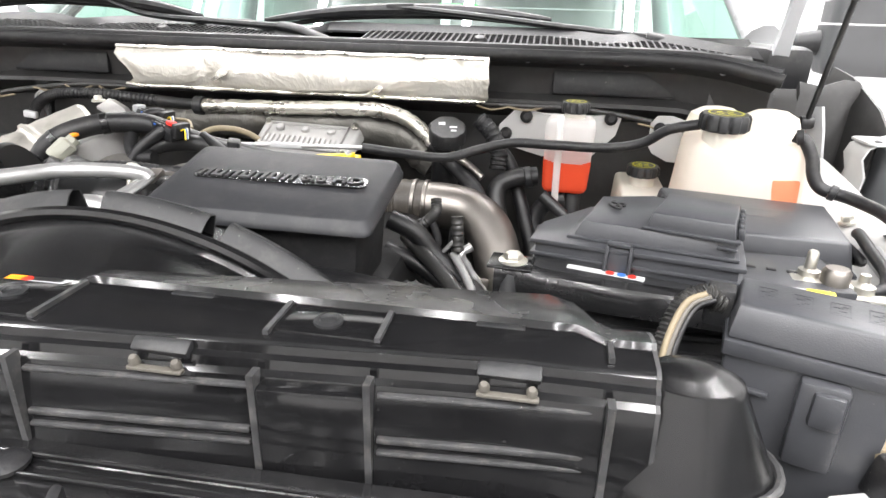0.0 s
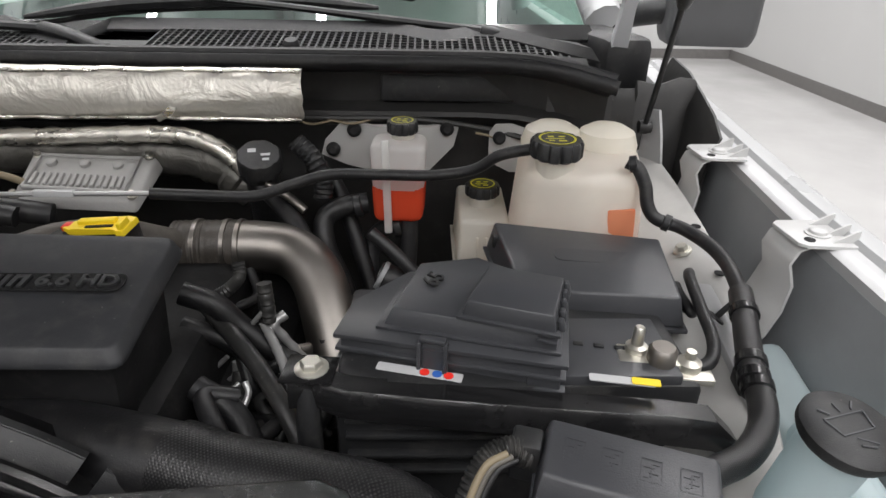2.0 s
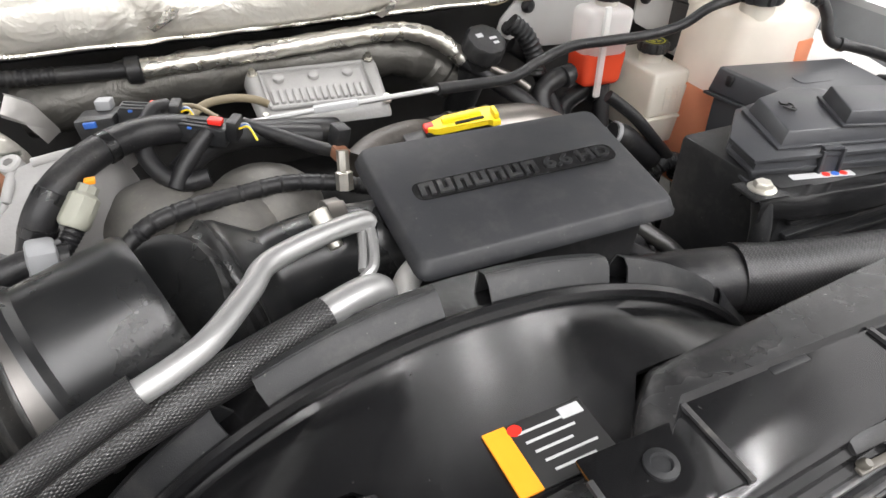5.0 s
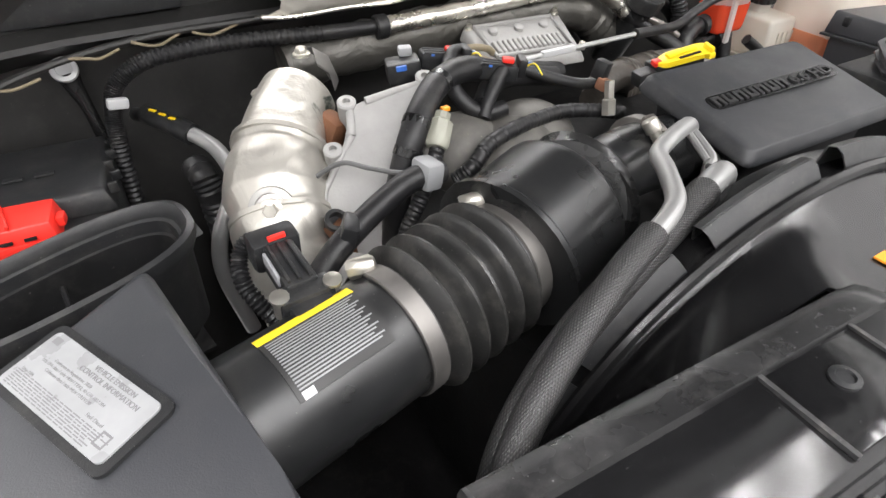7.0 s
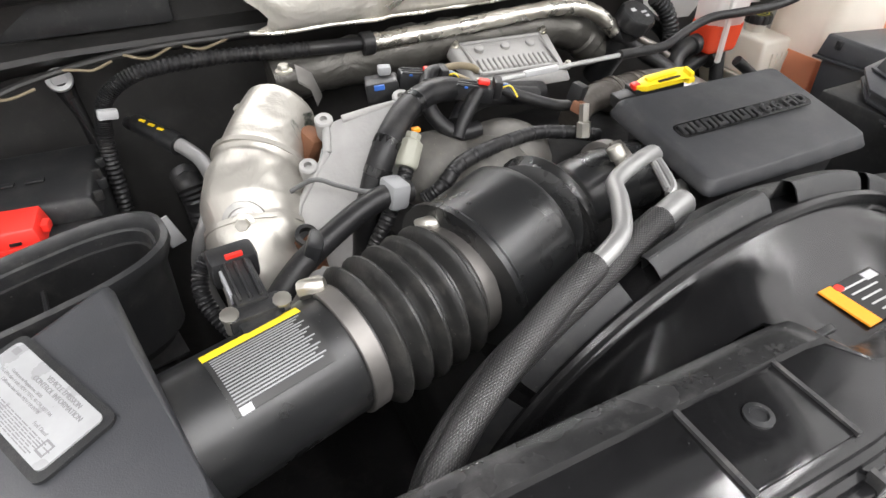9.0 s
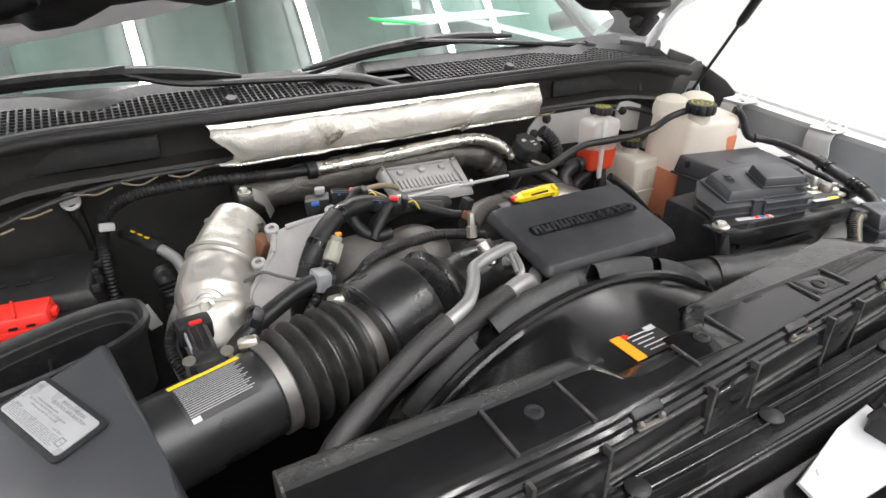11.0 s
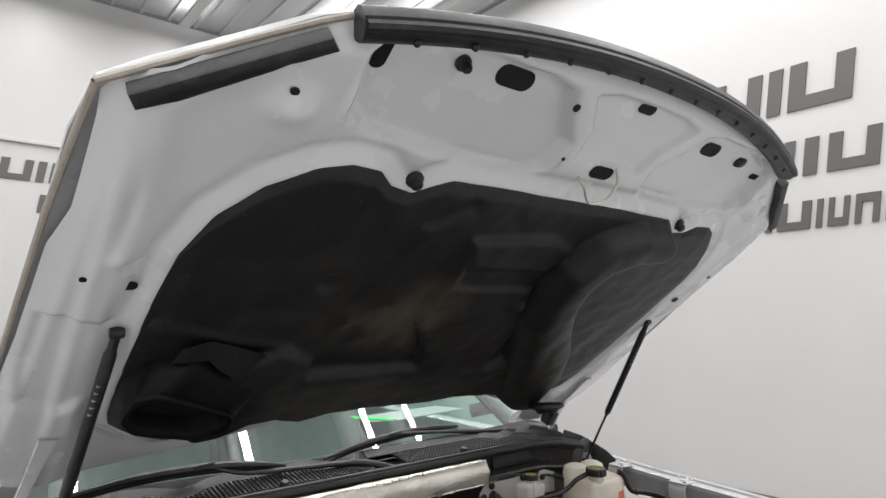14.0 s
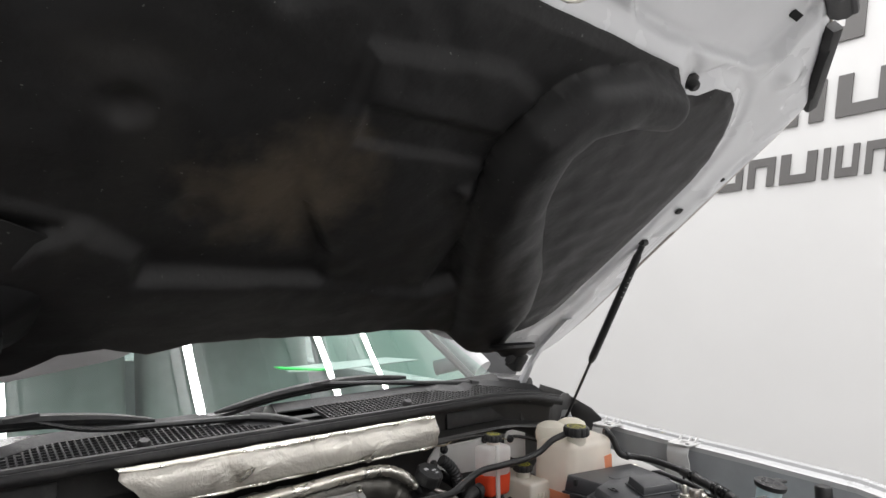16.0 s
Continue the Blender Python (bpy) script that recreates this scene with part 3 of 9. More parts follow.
def cowl_y(x):
    return 0.555 - 0.10 * max(0.0, abs(x) - 0.62) ** 1.5 / 0.15


def cowl_z(x):
    return 1.437 - 0.5 * max(0.0, abs(x) - 0.70) ** 1.6


# upper plenum: dark ledge under the cowl lip
bm = B()
sheet(bm, [[Vector((x, cowl_y(x) + 0.02, cowl_z(x))), Vector((x, cowl_y(x) + 0.05, cowl_z(x) - 0.02)), Vector((x, cowl_y(x) + 0.06, cowl_z(x) - 0.07)), Vector((x, cowl_y(x) + 0.02, cowl_z(x) - 0.078)), Vector((x, cowl_y(x) + 0.015, cowl_z(x) - 0.085)), Vector((x, cowl_y(x) + 0.08, cowl_z(x) - 0.12))] for x in along_cowl(24, 0.84)], 0.004, (0, 1, 0))
plenum = part("plenum_panel", bm, SHADOWED, truck)
for cx in (0.60, -0.60):
    bm = B()
    box(bm, (cx, cowl_y(cx) + 0.052, 1.392), (0.26, 0.012, 0.045), (-6, 0, 0), bevel=0.004)
    part("inset", bm, PLASTIC, plenum)
for x in (-0.72, -0.55, -0.42, 0.42, 0.52, 0.60, 0.68, 0.76):
    bm = B()
    lathe(bm, [(0.006, 0), (0.006, 0.002), (0.003, 0.004)], aim((x, cowl_y(x) + 0.030, cowl_z(x) - 0.006), (0, -1, 0.2)), 10)
    part("rivet", bm, GREY, plenum)
# rubber lip
bm = B()
sweep(bm, [(x, cowl_y(x) + 0.004, cowl_z(x) + 0.004) for x in along_cowl(18, 0.84)], 0.009, 10, 3, flat=1.3)
part("cowl_seal", bm, RUBBER, truck)
bm = B()
sweep(bm, [(x, cowl_y(x) + 0.016, cowl_z(x) + 0.016) for x in along_cowl(18, 0.84)], 0.008, 8, 3)
part("cowl_seal", bm, RUBBER, truck)
# sealed seam across the firewall
bm = B()
sweep(bm, [(x, cowl_y(x) + 0.012, cowl_z(x) - 0.088 - 0.16 * max(0, abs(x) - 0.55)) for x in along_cowl(16, 0.82)], 0.005, 8, 3)
part("firewall_seam", bm, SHADOWED, truck)
rs = random.Random(4)
for x in (-0.76, -0.70, -0.60, -0.52, -0.44, 0.36, 0.42, 0.66):
    bm = B()
    z = cowl_z(x) - 0.092 - 0.16 * max(0, abs(x) - 0.55)
    sweep(bm, [(x - 0.03, cowl_y(x) + 0.008, z + 0.001), (x - 0.008, cowl_y(x) + 0.004, z - 0.001 - 0.006 * rs.random()), (x + 0.008, cowl_y(x) + 0.004, z - 0.002 - 0.006 * rs.random()), (x + 0.034, cowl_y(x) + 0.010, z + 0.002)], 0.0021, 8, 3)
    part("sealant_bead", bm, TAN, truck)

# cowl grille: a perforated panel in two halves with a wavy rear rim


def grille_back(x):
    a = abs(x)
    if -0.17 < x < -0.02:
        return 0.665 - 0.55 * (x + 0.17)
    end = 0.13 * max(0, x - 0.64) / 0.16 if x > 0 else 0.13 * max(0, a - 0.775) / 0.10
    return 0.685 - 0.045 * math.exp(-((a - 0.56) / 0.055) ** 2) - end


def grille_front(x):
    return cowl_y(x) + 0.028


def grille_z(y):
    return 1.452 + 0.16 * (y - 0.58)


bm = B()
xs = [-0.865 + 1.665 * i / 64 for i in range(65)]
sheet(bm, [[Vector((x * 1.03, grille_back(x), grille_z(grille_back(x)))), Vector((x * 1.02, grille_back(x) + 0.03, grille_z(grille_back(x)) + 0.016)), Vector((x * 1.02, max(0.70, grille_back(x) + 0.06), grille_z(grille_back(x)) + 0.008)), Vector((x * 1.06, 0.80, 1.44))] for x in xs], 0.004)
cowl = part("cowl_panel", bm, PLASTIC, truck, "black plastic wiper cowl")
bm = B()
sheet(bm, [[Vector((x, grille_front(x) - 0.006, 1.446)), Vector((x, grille_front(x) + 0.016, 1.454))] for x in xs], 0.004)
part("grille_rim", bm, PLASTIC, cowl)
part("dark_backing", sheet(B(), [[Vector((x, grille_front(x), 1.43)), Vector((x, 0.70, 1.44))] for x in xs], 0.003), DARK, cowl)
bars = B()
x = -0.86
while x < 0.795:
    y0, y1 = grille_front(x) + 0.012, grille_back(x) + 0.004
    if y1 - y0 > 0.01 and not -0.02 < x < 0.088:
        box(bars, (x, (y0 + y1) / 2, grille_z((y0 + y1) / 2) - 0.002), (0.0035, y1 - y0, 0.008), (9, 0, 0))
    x += 0.0125
for k in range(-4, 9):
    y = 0.575 + 0.0135 * k
    run = None
    for x in [i * 0.02 - 0.86 for i in range(84)]:
        if grille_front(x) + 0.01 < y < grille_back(x) and not -0.03 < x < 0.09:
            run = x if run is None else run
            last = x
        elif run is not None:
            box(bars, ((run + last) / 2, y, grille_z(y) - 0.002), (last - run + 0.01, 0.0035, 0.008))
            run = None
    if run is not None:
        box(bars, ((run + last) / 2, y, grille_z(y) - 0.002), (last - run + 0.01, 0.0035, 0.008))
tagged(part("grille_mesh", bars, PLASTIC, cowl), kind="stuff")
for sd in (1, -1):
    bm = B()
    lathe(bm, [(0.014, 0), (0.014, 0.012), (0.010, 0.018)], aim((sd * 0.327, 0.60, 1.452), (0, -0.3, 1)), 14)
    part("clip", bm, RUBBER, cowl)

# glass, dashboard, pillars, roof


def screen(x, t):
    """A point of the windscreen: across, and up from its foot."""
    return Vector((x * (1 - 0.10 * t), 0.735 + 0.05 * (x / 0.85) ** 2 + 0.75 * t, 1.455 + 0.40 * t))


bm = B()
loft(bm, [[screen(x, t) for x in along_cowl(32, 0.86)] for t in [i / 16 for i in range(17)]])
pane = part("windscreen", bm, GLASS, truck, "tinted windscreen reflecting the ceiling lights", sharp=180)
if pane.data.polygons[0].normal.z < 0:
    pane.data.flip_normals()
pane.visible_shadow = False
bm = B()
sheet(bm, [[screen(x, -0.02) + Vector((0, 0, 0.004)), screen(x, 0.035) + Vector((0, 0, 0.004))] for x in along_cowl(16, 0.87)], 0.006)
part("screen_band", bm, GLOSS, truck)
bm = B()
sheet(bm, [[Vector((x, 0.80, 1.42)), Vector((x, 0.94, 1.435)), Vector((x, 1.0, 1.42)), Vector((x, 1.25, 1.30)), Vector((x, 1.35, 1.0))] for x in along_cowl(8, 0.84)], 0.03)
part("dashboard", bm, mat("grey_dashboard", (0.055, 0.055, 0.055), 0.6, var=0.1), truck)
bm = B()
box(bm, (0, 2.25, 1.92), (1.55, 1.5, 0.05), bevel=0.02)
part("roof", bm, PAINT, truck)
for sd in (1, -1):
    bm = B()
    sweep(bm, [(sd * 0.925, 0.93, 1.47), (sd * 0.87, 1.17, 1.66), (sd * 0.79, 1.53, 1.90)], 0.04, 10, 4)
    part("pillar", bm, PAINT, truck)
    bm = B()
    box(bm, (sd * 0.985, 2.1, 1.0), (0.10, 2.4, 0.78), bevel=0.03)
    box(bm, (sd * 0.80, 2.9, 1.65), (0.06, 0.25, 0.52), bevel=0.02)
    part("door", bm, PAINT, truck)
    bm = B()
    if sd > 0:
        box(bm, (0.90, 0.80, 1.415), (0.10, 0.20, 0.10), (0, 0, 12), bevel=0.02)
    else:
        box(bm, (-0.93, 0.90, 1.37), (0.13, 0.12, 0.14), bevel=0.02)
    corner = part("cowl_corner", bm, PLASTIC, truck, "black plastic cowl corner")
    # upright panel closing the bay's rear corner, stepped along its top
    if sd < 0:
        part("corner_wall", box(B(), (-0.95, 0.83, 1.19), (0.18, 0.02, 0.50), bevel=0.004), SHADOWED, corner)
        part("sealed_plug", box(B(), (-0.955, 0.66, 1.315), (0.032, 0.012, 0.034), (0, 0, 10), bevel=0.003), LABEL, corner, "white foam plug")
        continue
    bm = B()
    top = [(0.75, 1.415), (0.80, 1.412), (0.86, 1.408), (0.862, 1.398), (0.90, 1.398), (0.902, 1.412), (0.94, 1.405), (0.975, 1.418), (1.0, 1.415), (1.018, 1.385)]
    sheet(bm, [[Vector((sd * x, 0.575, 1.20)), Vector((sd * x, 0.578, z - 0.02)), Vector((sd * x, 0.590, z))] for x, z in top], 0.004, (0, 1, 0))
    part("corner_panel", bm, SHADOWED, corner)
    bm = B()
    sheet(bm, [[Vector((sd * (0.985 + 0.02 * (y - 0.47)), y, 1.16)), Vector((sd * (0.992 + 0.02 * (y - 0.47)), y, z - 0.03)), Vector((sd * (1.004 + 0.02 * (y - 0.47)), y, z))] for y, z in ((0.46, 1.352), (0.50, 1.378), (0.56, 1.398), (0.63, 1.42), (0.72, 1.43))], 0.004, (-sd, 0, 0))
    part("side_liner", bm, SHADOWED, corner)
    bm = B()
    box(bm, (sd * 0.91, 0.585, 1.375), (0.06, 0.006, 0.012), (0, sd * 8, 0), bevel=0.002)
    part("panel_rib", bm, SHADOWED, corner)
BM = pose(-1.066, 0.875, 1.412, 0, 42, 4)
badge = part("fender_badge", box(B(), BM @ Vector((0, 0, 0)), (0.006, 0.19, 0.082), (0, 42, 4), bevel=0.002), CLAMP, truck, "bright-edged black badge with a red field on the fender")
part("badge_field", box(B(), BM @ Vector((-0.003, 0, 0)), (0.005, 0.165, 0.060), (0, 42, 4), bevel=0.001), GLOSS, badge)
part("badge_field", box(B(), BM @ Vector((-0.005, 0.0, 0.004)), (0.004, 0.075, 0.022), (0, 42, 4), bevel=0.001), RED, badge)
for sd in (1, -1):
    bm = B()
    loft(bm, [[Vector((sd * 0.955, 1.02, 1.40)), Vector((sd * 0.955, 2.12, 1.40))], [Vector((sd * 0.83, 1.62, 1.86)), Vector((sd * 0.83, 2.12, 1.86))]])
    part("side_window", bm, GLASS, truck, "tinted side window")
    bm = B()
    sweep(bm, [(sd * 0.965, 0.98, 1.395), (sd * 0.90, 1.30, 1.63), (sd * 0.838, 1.60, 1.86), (sd * 0.835, 2.12, 1.87)], 0.016, 8, 4)
    part("window_seal", bm, RUBBER, truck, "black window seal")
part("rear_cab_wall", box(B(), (0, 3.0, 1.05), (1.7, 0.06, 0.7), bevel=0.02), PAINT, truck)
SEAT = mat("light_grey_seat", (0.26, 0.27, 0.265), 0.7, var=0.1)
for sx in (-0.42, 0.42):
    part("seat", box(B(), (sx, 2.15, 1.35), (0.78, 0.22, 0.9), (-12, 0, 0), bevel=0.06, seg=3), SEAT, truck)
bed = part("cargo_bed", box(B(), (0, 4.3, 0.75), (1.86, 2.5, 0.10), bevel=0.03), PAINT, truck)
for sd in (1, -1):
    part("bed_side", box(B(), (sd * 0.95, 4.3, 1.05), (0.10, 2.5, 0.66), bevel=0.03, seg=3), PAINT, bed)
    part("wheel_house", box(B(), (sd * 0.74, 3.9, 0.90), (0.30, 0.95, 0.24), bevel=0.05, seg=3), PAINT, bed)
part("tailgate", box(B(), (0, 5.55, 1.05), (1.80, 0.06, 0.62), bevel=0.02), PAINT, bed)
part("bed_front", box(B(), (0, 3.09, 1.05), (1.80, 0.06, 0.62), bevel=0.02), PAINT, bed)
for sd in (1, -1):
    bm = B()
    sweep(bm, [(sd * 0.93, 2.15, 1.37), (sd * 0.87, 2.17, 1.65), (sd * 0.79, 2.2, 1.91)], 0.04, 10, 4)
    part("pillar", bm, PAINT, truck)
    bm = B()
    sweep(bm, [(sd * 0.79, 1.53, 1.905), (sd * 0.80, 2.25, 1.925), (sd * 0.79, 2.98, 1.90)], 0.035, 10, 4)
    part("roof_rail", bm, PAINT, truck)
    part("running_board", box(B(), (sd * 1.0, 2.1, 0.52), (0.16, 2.0, 0.05), bevel=0.015), PLASTIC, truck)
    part("door_handle", box(B(), (sd * 1.045, 1.95, 1.22), (0.03, 0.18, 0.03), bevel=0.01), PLASTIC, truck)
part("rear_header", box(B(), (0, 2.98, 1.86), (1.5, 0.06, 0.10), bevel=0.02), PAINT, truck)
for sd in (1, -1):
    for y in (-0.05, 3.9):
        m = aim((sd * 0.72, y, 0.42), (sd, 0, 0))
        bm = B()
        lathe(bm, [(0.26, 0), (0.38, 0.0), (0.42, 0.03), (0.42, 0.24), (0.38, 0.27), (0.26, 0.27)], m, 32)
        w = part("wheel", bm, TYRE, truck, "black tyre")
        bm = B()
        lathe(bm, [(0.25, 0.02), (0.25, 0.25), (0.2, 0.25), (0.17, 0.2), (0.06, 0.21), (0.05, 0.24)], m, 24)
        part("rim", bm, ALU, w)

# tow mirrors


def tow_mirror(sd, material, label):
    mir = thing("door_mirror", (sd * 1.14, 1.3, 1.42), label, "mirror")
    for name, z0, z1, bulge in (("lower_shell", 1.375, 1.500, 0.006), ("upper_shell", 1.506, 1.80, 0.0)):
        bm = B()
        rows = []
        for i in range(9):
            t = i / 8
            z = z0 + (z1 - z0) * t
            k = 1 - 0.10 * max(0.0, 1 - t * 3.0) ** 2 * (name == "lower_shell") - 0.10 * max(0.0, t * 3.0 - 2.0) ** 2 * (name == "upper_shell")
            ring_m = pose(sd * 1.305, 1.28, z, 0, 0, -6 * sd)
            rows.append([ring_m @ Vector((px * k, py * k, 0)) for px, py in rounded(0.232 + bulge, 0.15 + bulge, 0.035, 5)])
        vs = loft(bm, rows, True)
        bm.faces.new(vs[0][::-1]), bm.faces.new(vs[-1])
        part(name, bm, material, mir)
    bm = B()
    sweep(bm, [(sd * 1.08, 1.4, 1.42), (sd * 1.13, 1.34, 1.44), (sd * 1.20, 1.30, 1.455)], 0.035, 10, 4)
    part("arm", bm, PLASTIC, mir)


tow_mirror(1, MIRROR, "large dark grey towing mirror folded out on the door")

# ---- front end ----
# cross member panel ahead of the radiator
PX = [i * 0.1 - 0.85 for i in range(18)]
PSAG = [(0.05 * (x / 0.85) ** 2, -0.03 * (x / 0.85) ** 2) for x in PX]
bm = B()
prof = [(-0.288, 1.12), (-0.291, 1.205), (-0.297, 1.213), (-0.312, 1.216), (-0.316, 1.212), (-0.345, 1.216), (-0.356, 1.220), (-0.368, 1.217), (-0.376, 1.196), (-0.380, 1.12)]
sheet(bm, [[Vector((x, y + dy, z + dz)) for y, z in prof] for x, (dy, dz) in zip(PX, PSAG)], 0.004)
tie = part("front_panel", bm, GLOSS, truck, "black plastic panel behind the grille")
for dy, dz, rr in ((-0.3145, 1.2155, 0.002), (-0.334, 1.2165, 0.002), (-0.362, 1.2205, 0.003)):
    bm = B()
    sweep(bm, [(x, dy + a, dz + b) for x, (a, b) in zip(PX, PSAG)], rr, 8, 2)
    part("bead", bm, GLOSS, tie)
for x in (-0.55, -0.12, 0.11, 0.40, 0.62):
    bm = B()
    lathe(bm, [(0.015, 0), (0.015, 0.003), (0.009, 0.006)], aim((x, -0.328 + 0.05 * (x / 0.85) ** 2, 1.216 - 0.03 * (x / 0.85) ** 2), (0, 0, 1)), 16)
    part("push_clip", bm, RUBBER, tie)
grl = part("grille", box(B(), (0, -0.56, 0.98), (1.5, 0.05, 0.36), (20, 0, 0), bevel=0.03), GLOSS, truck, "black slatted front grille")
for k in range(8):
    for sd in (1, -1):
        x0 = 0.10 + 0.088 * k
        bm = B()
        box(bm, (sd * x0, -0.505, 1.135), (0.020, 0.20, 0.014), (24, 0, -16 * sd), bevel=0.004)
        part("slat", bm, SLAT, grl, "satin grey grille slat")
bm = B()
rows = []
for x in [i * 0.0425 - 0.85 for i in range(41)]:
    a, b = 0.05 * (x / 0.85) ** 2, -0.03 * (x / 0.85) ** 2
    w = 0.10 * max(0.0, abs(x) - 0.70) ** 2 / 0.0225
    rows.append([Vector((x, y + a, z + b)) for y, z in ((-0.379, 1.14), (-0.382, 1.196), (-0.390, 1.208), (-0.402, 1.206), (-0.424 - w, 1.190), (-0.440 - w, 1.168), (-0.443 - w, 1.12))])
sheet(bm, rows, 0.004)
part("grille_frame", bm, GLOSS, grl, sharp=60)
# Dark sheet added under the slats, over the gap down to the bumper.
part("dark_backing", sheet(B(), [[Vector((x, -0.385, 1.125)), Vector((x, -0.46, 1.10)), Vector((x, -0.62, 1.02))] for x in (-0.80, -0.4, 0.0, 0.4, 0.80)], 0.01), DARK, grl)
part("grille_sill", sweep(B(), [(-0.80, -0.50, 1.05), (-0.4, -0.585, 1.095), (0.0, -0.60, 1.10), (0.4, -0.585, 1.095), (0.80, -0.50, 1.05)], 0.02, 10, 5), GLOSS, grl)
part("bumper", box(B(), (0, -0.68, 0.68), (1.9, 0.16, 0.28), bevel=0.05, seg=3), PAINT, truck)
for sd in (1, -1):
    bm = box(B(), (sd * 0.80, -0.50, 1.02), (0.26, 0.20, 0.30), (0, 0, sd * 25), bevel=0.04, seg=3)
    part("headlight", bm, GLOSS, truck, "dark headlight housing")
latch = thing("hood_latch", (0.10, -0.40, 1.21), "black steel hood latch on a white bracket", "latch")
part("bracket", prism(B(), [(-0.09, -0.035), (0.02, -0.045), (0.10, -0.005), (0.105, 0.030), (0.03, 0.028), (-0.085, 0.010)], 0.005, pose(0.125, -0.412, 1.214, 12, 0, 4), 0.0015), PAINT, latch, "white painted bracket")
bm = B()
box(bm, (0.205, -0.412, 1.232), (0.040, 0.034, 0.034), (12, 0, 18), bevel=0.004)
box(bm, (0.222, -0.410, 1.254), (0.007, 0.044, 0.046), (16, 10, 18), bevel=0.003)
box(bm, (0.188, -0.414, 1.250), (0.006, 0.030, 0.030), (20, -6, 18), bevel=0.002)
part("pawl_housing", bm, RUBBER, latch)
part("lever", sweep(B(), [(0.225, -0.430, 1.262), (0.215, -0.452, 1.240), (0.190, -0.468, 1.222), (0.150, -0.476, 1.212), (0.115, -0.478, 1.208)], 0.006, 8, 5, flat=0.5), RUBBER, latch)
part("pawl", sweep(B(), [(0.21, -0.405, 1.270), (0.205, -0.418, 1.262), (0.196, -0.426, 1.248), (0.186, -0.43, 1.240)], 0.004, 8, 4), ZINC, latch)
part("bolt", lathe(B(), [(0.010, 0), (0.010, 0.004), (0.006, 0.008)], aim((0.075, -0.415, 1.214), (0, 0, 1)), 12), PAINT, latch)

# ---- the open hood ----
hood = thing("hood", (0, 0.62, 1.58), "white hood propped wide open, seen from beneath", "hood")
HA = radians(36.5)
HD, HN = Vector((0, -math.cos(HA), math.sin(HA))), Vector((0, -math.sin(HA), -math.cos(HA)))
HP = Vector((0, 0.19, 1.90))


def hp(u, v, w=0.0):
    """A point of the hood: across, forward along it, and down from its inner face."""
    return Vector((u, 0, 0)) + HP + HD * v + HN * w


def front_v(u):
    a = abs(u)
    return 0.780 - 0.10 * (a / 0.69) ** 2.2 if a < 0.69 else 0.680 - 0.71 * (a - 0.69)


def rear_v(u):
    return between(abs(u), ((0.0, -0.372), (0.31, -0.375), (0.36, -0.428), (0.42, -0.452), (0.565, -0.497), (0.85, -0.572), (0.96, -0.60), (1.04, -0.56)))


def wide(v):
    return between(v, ((-0.62, 0.985), (-0.52, 1.028), (-0.40, 1.032), (-0.25, 1.02), (-0.10, 1.003), (0.10, 0.988), (0.40, 0.972), (0.50, 0.952), (0.80, 0.945)))


MH = Matrix(((1, 0, 0, HP.x), (0, HD.y, HN.y, HP.y), (0, HD.z, HN.z, HP.z), (0, 0, 0, 1)))


def outline():
    pts = []
    for i in range(41):
        u = -0.955 + 1.91 * i / 40
        pts.append((u, front_v(u)))
    side = [(wide(v), v) for v in (0.40, 0.25, 0.10, -0.10, -0.25, -0.40, -0.50, -0.56)] + [(0.99, -0.595)]
    pts += side
    pts += [(0.955 - 1.91 * i / 40, rear_v(0.955 - 1.91 * i / 40)) for i in range(41)]
    pts += [(-u, v) for u, v in side[::-1]]
    return pts


bm = B()
prism(bm, outline(), -0.012, Matrix.Translation(HN * -0.034) @ MH, 0.006)
skin = part("outer_skin", bm, PAINT, hood)


def smooth(d, edge, soft):
    return 1 / (1 + math.exp(max(-40, min(40, (d - edge) / soft))))


def seg_d(u, v, a, b):
    ax, ay, bx, by = *a, *b
    t = max(0, min(1, ((u - ax) * (bx - ax) + (v - ay) * (by - ay)) / ((bx - ax) ** 2 + (by - ay) ** 2)))
    return math.hypot(u - ax - t * (bx - ax), v - ay - t * (by - ay))


def poly_d(u, v, poly):
    """Distance to a polygon's rim, negative inside."""
    c, n, d = False, len(poly), 9.0
    for i in range(n):
        (x1, y1), (x2, y2) = poly[i], poly[i - 1]
        if (y1 > v) != (y2 > v) and u < (x2 - x1) * (v - y1) / (y2 - y1) + x1:
            c = not c
        d = min(d, seg_d(u, v, poly[i], poly[i - 1]))
    return -d if c else d


# outline of the insulation pad and the pressed fields ahead of it
HALF = [(-0.555, -0.425), (-0.66, -0.45), (-0.734, -0.405), (-0.80, -0.335), (-0.812, -0.28), (-0.809, 0.034), (-0.794, 0.211), (-0.762, 0.31), (-0.705, 0.388), (-0.638, 0.437), (-0.582, 0.456), (-0.525, 0.453), (-0.49, 0.425), (-0.44, 0.416), (-0.405, 0.44), (-0.37, 0.46), (-0.2, 0.463)]
PAD = HALF + [(0.0, 0.463)] + [(-u if u > -0.6 else 0.6 + (-u - 0.6) * 0.80, v) for u, v in HALF[::-1]] + [(0.40, -0.40), (0.334, -0.366), (0.28, -0.348), (0.10, -0.35), (-0.10, -0.352), (-0.288, -0.353), (-0.364, -0.386), (-0.435, -0.352), (-0.50, -0.366)]
SIDE = [(-0.635, 0.645), (-0.625, 0.55), (-0.585, 0.515), (-0.50, 0.51), (-0.31, 0.494), (-0.21, 0.497), (-0.165, 0.52), (-0.155, 0.59), (-0.20, 0.635), (-0.235, 0.69), (-0.30, 0.705), (-0.50, 0.70), (-0.60, 0.685)]
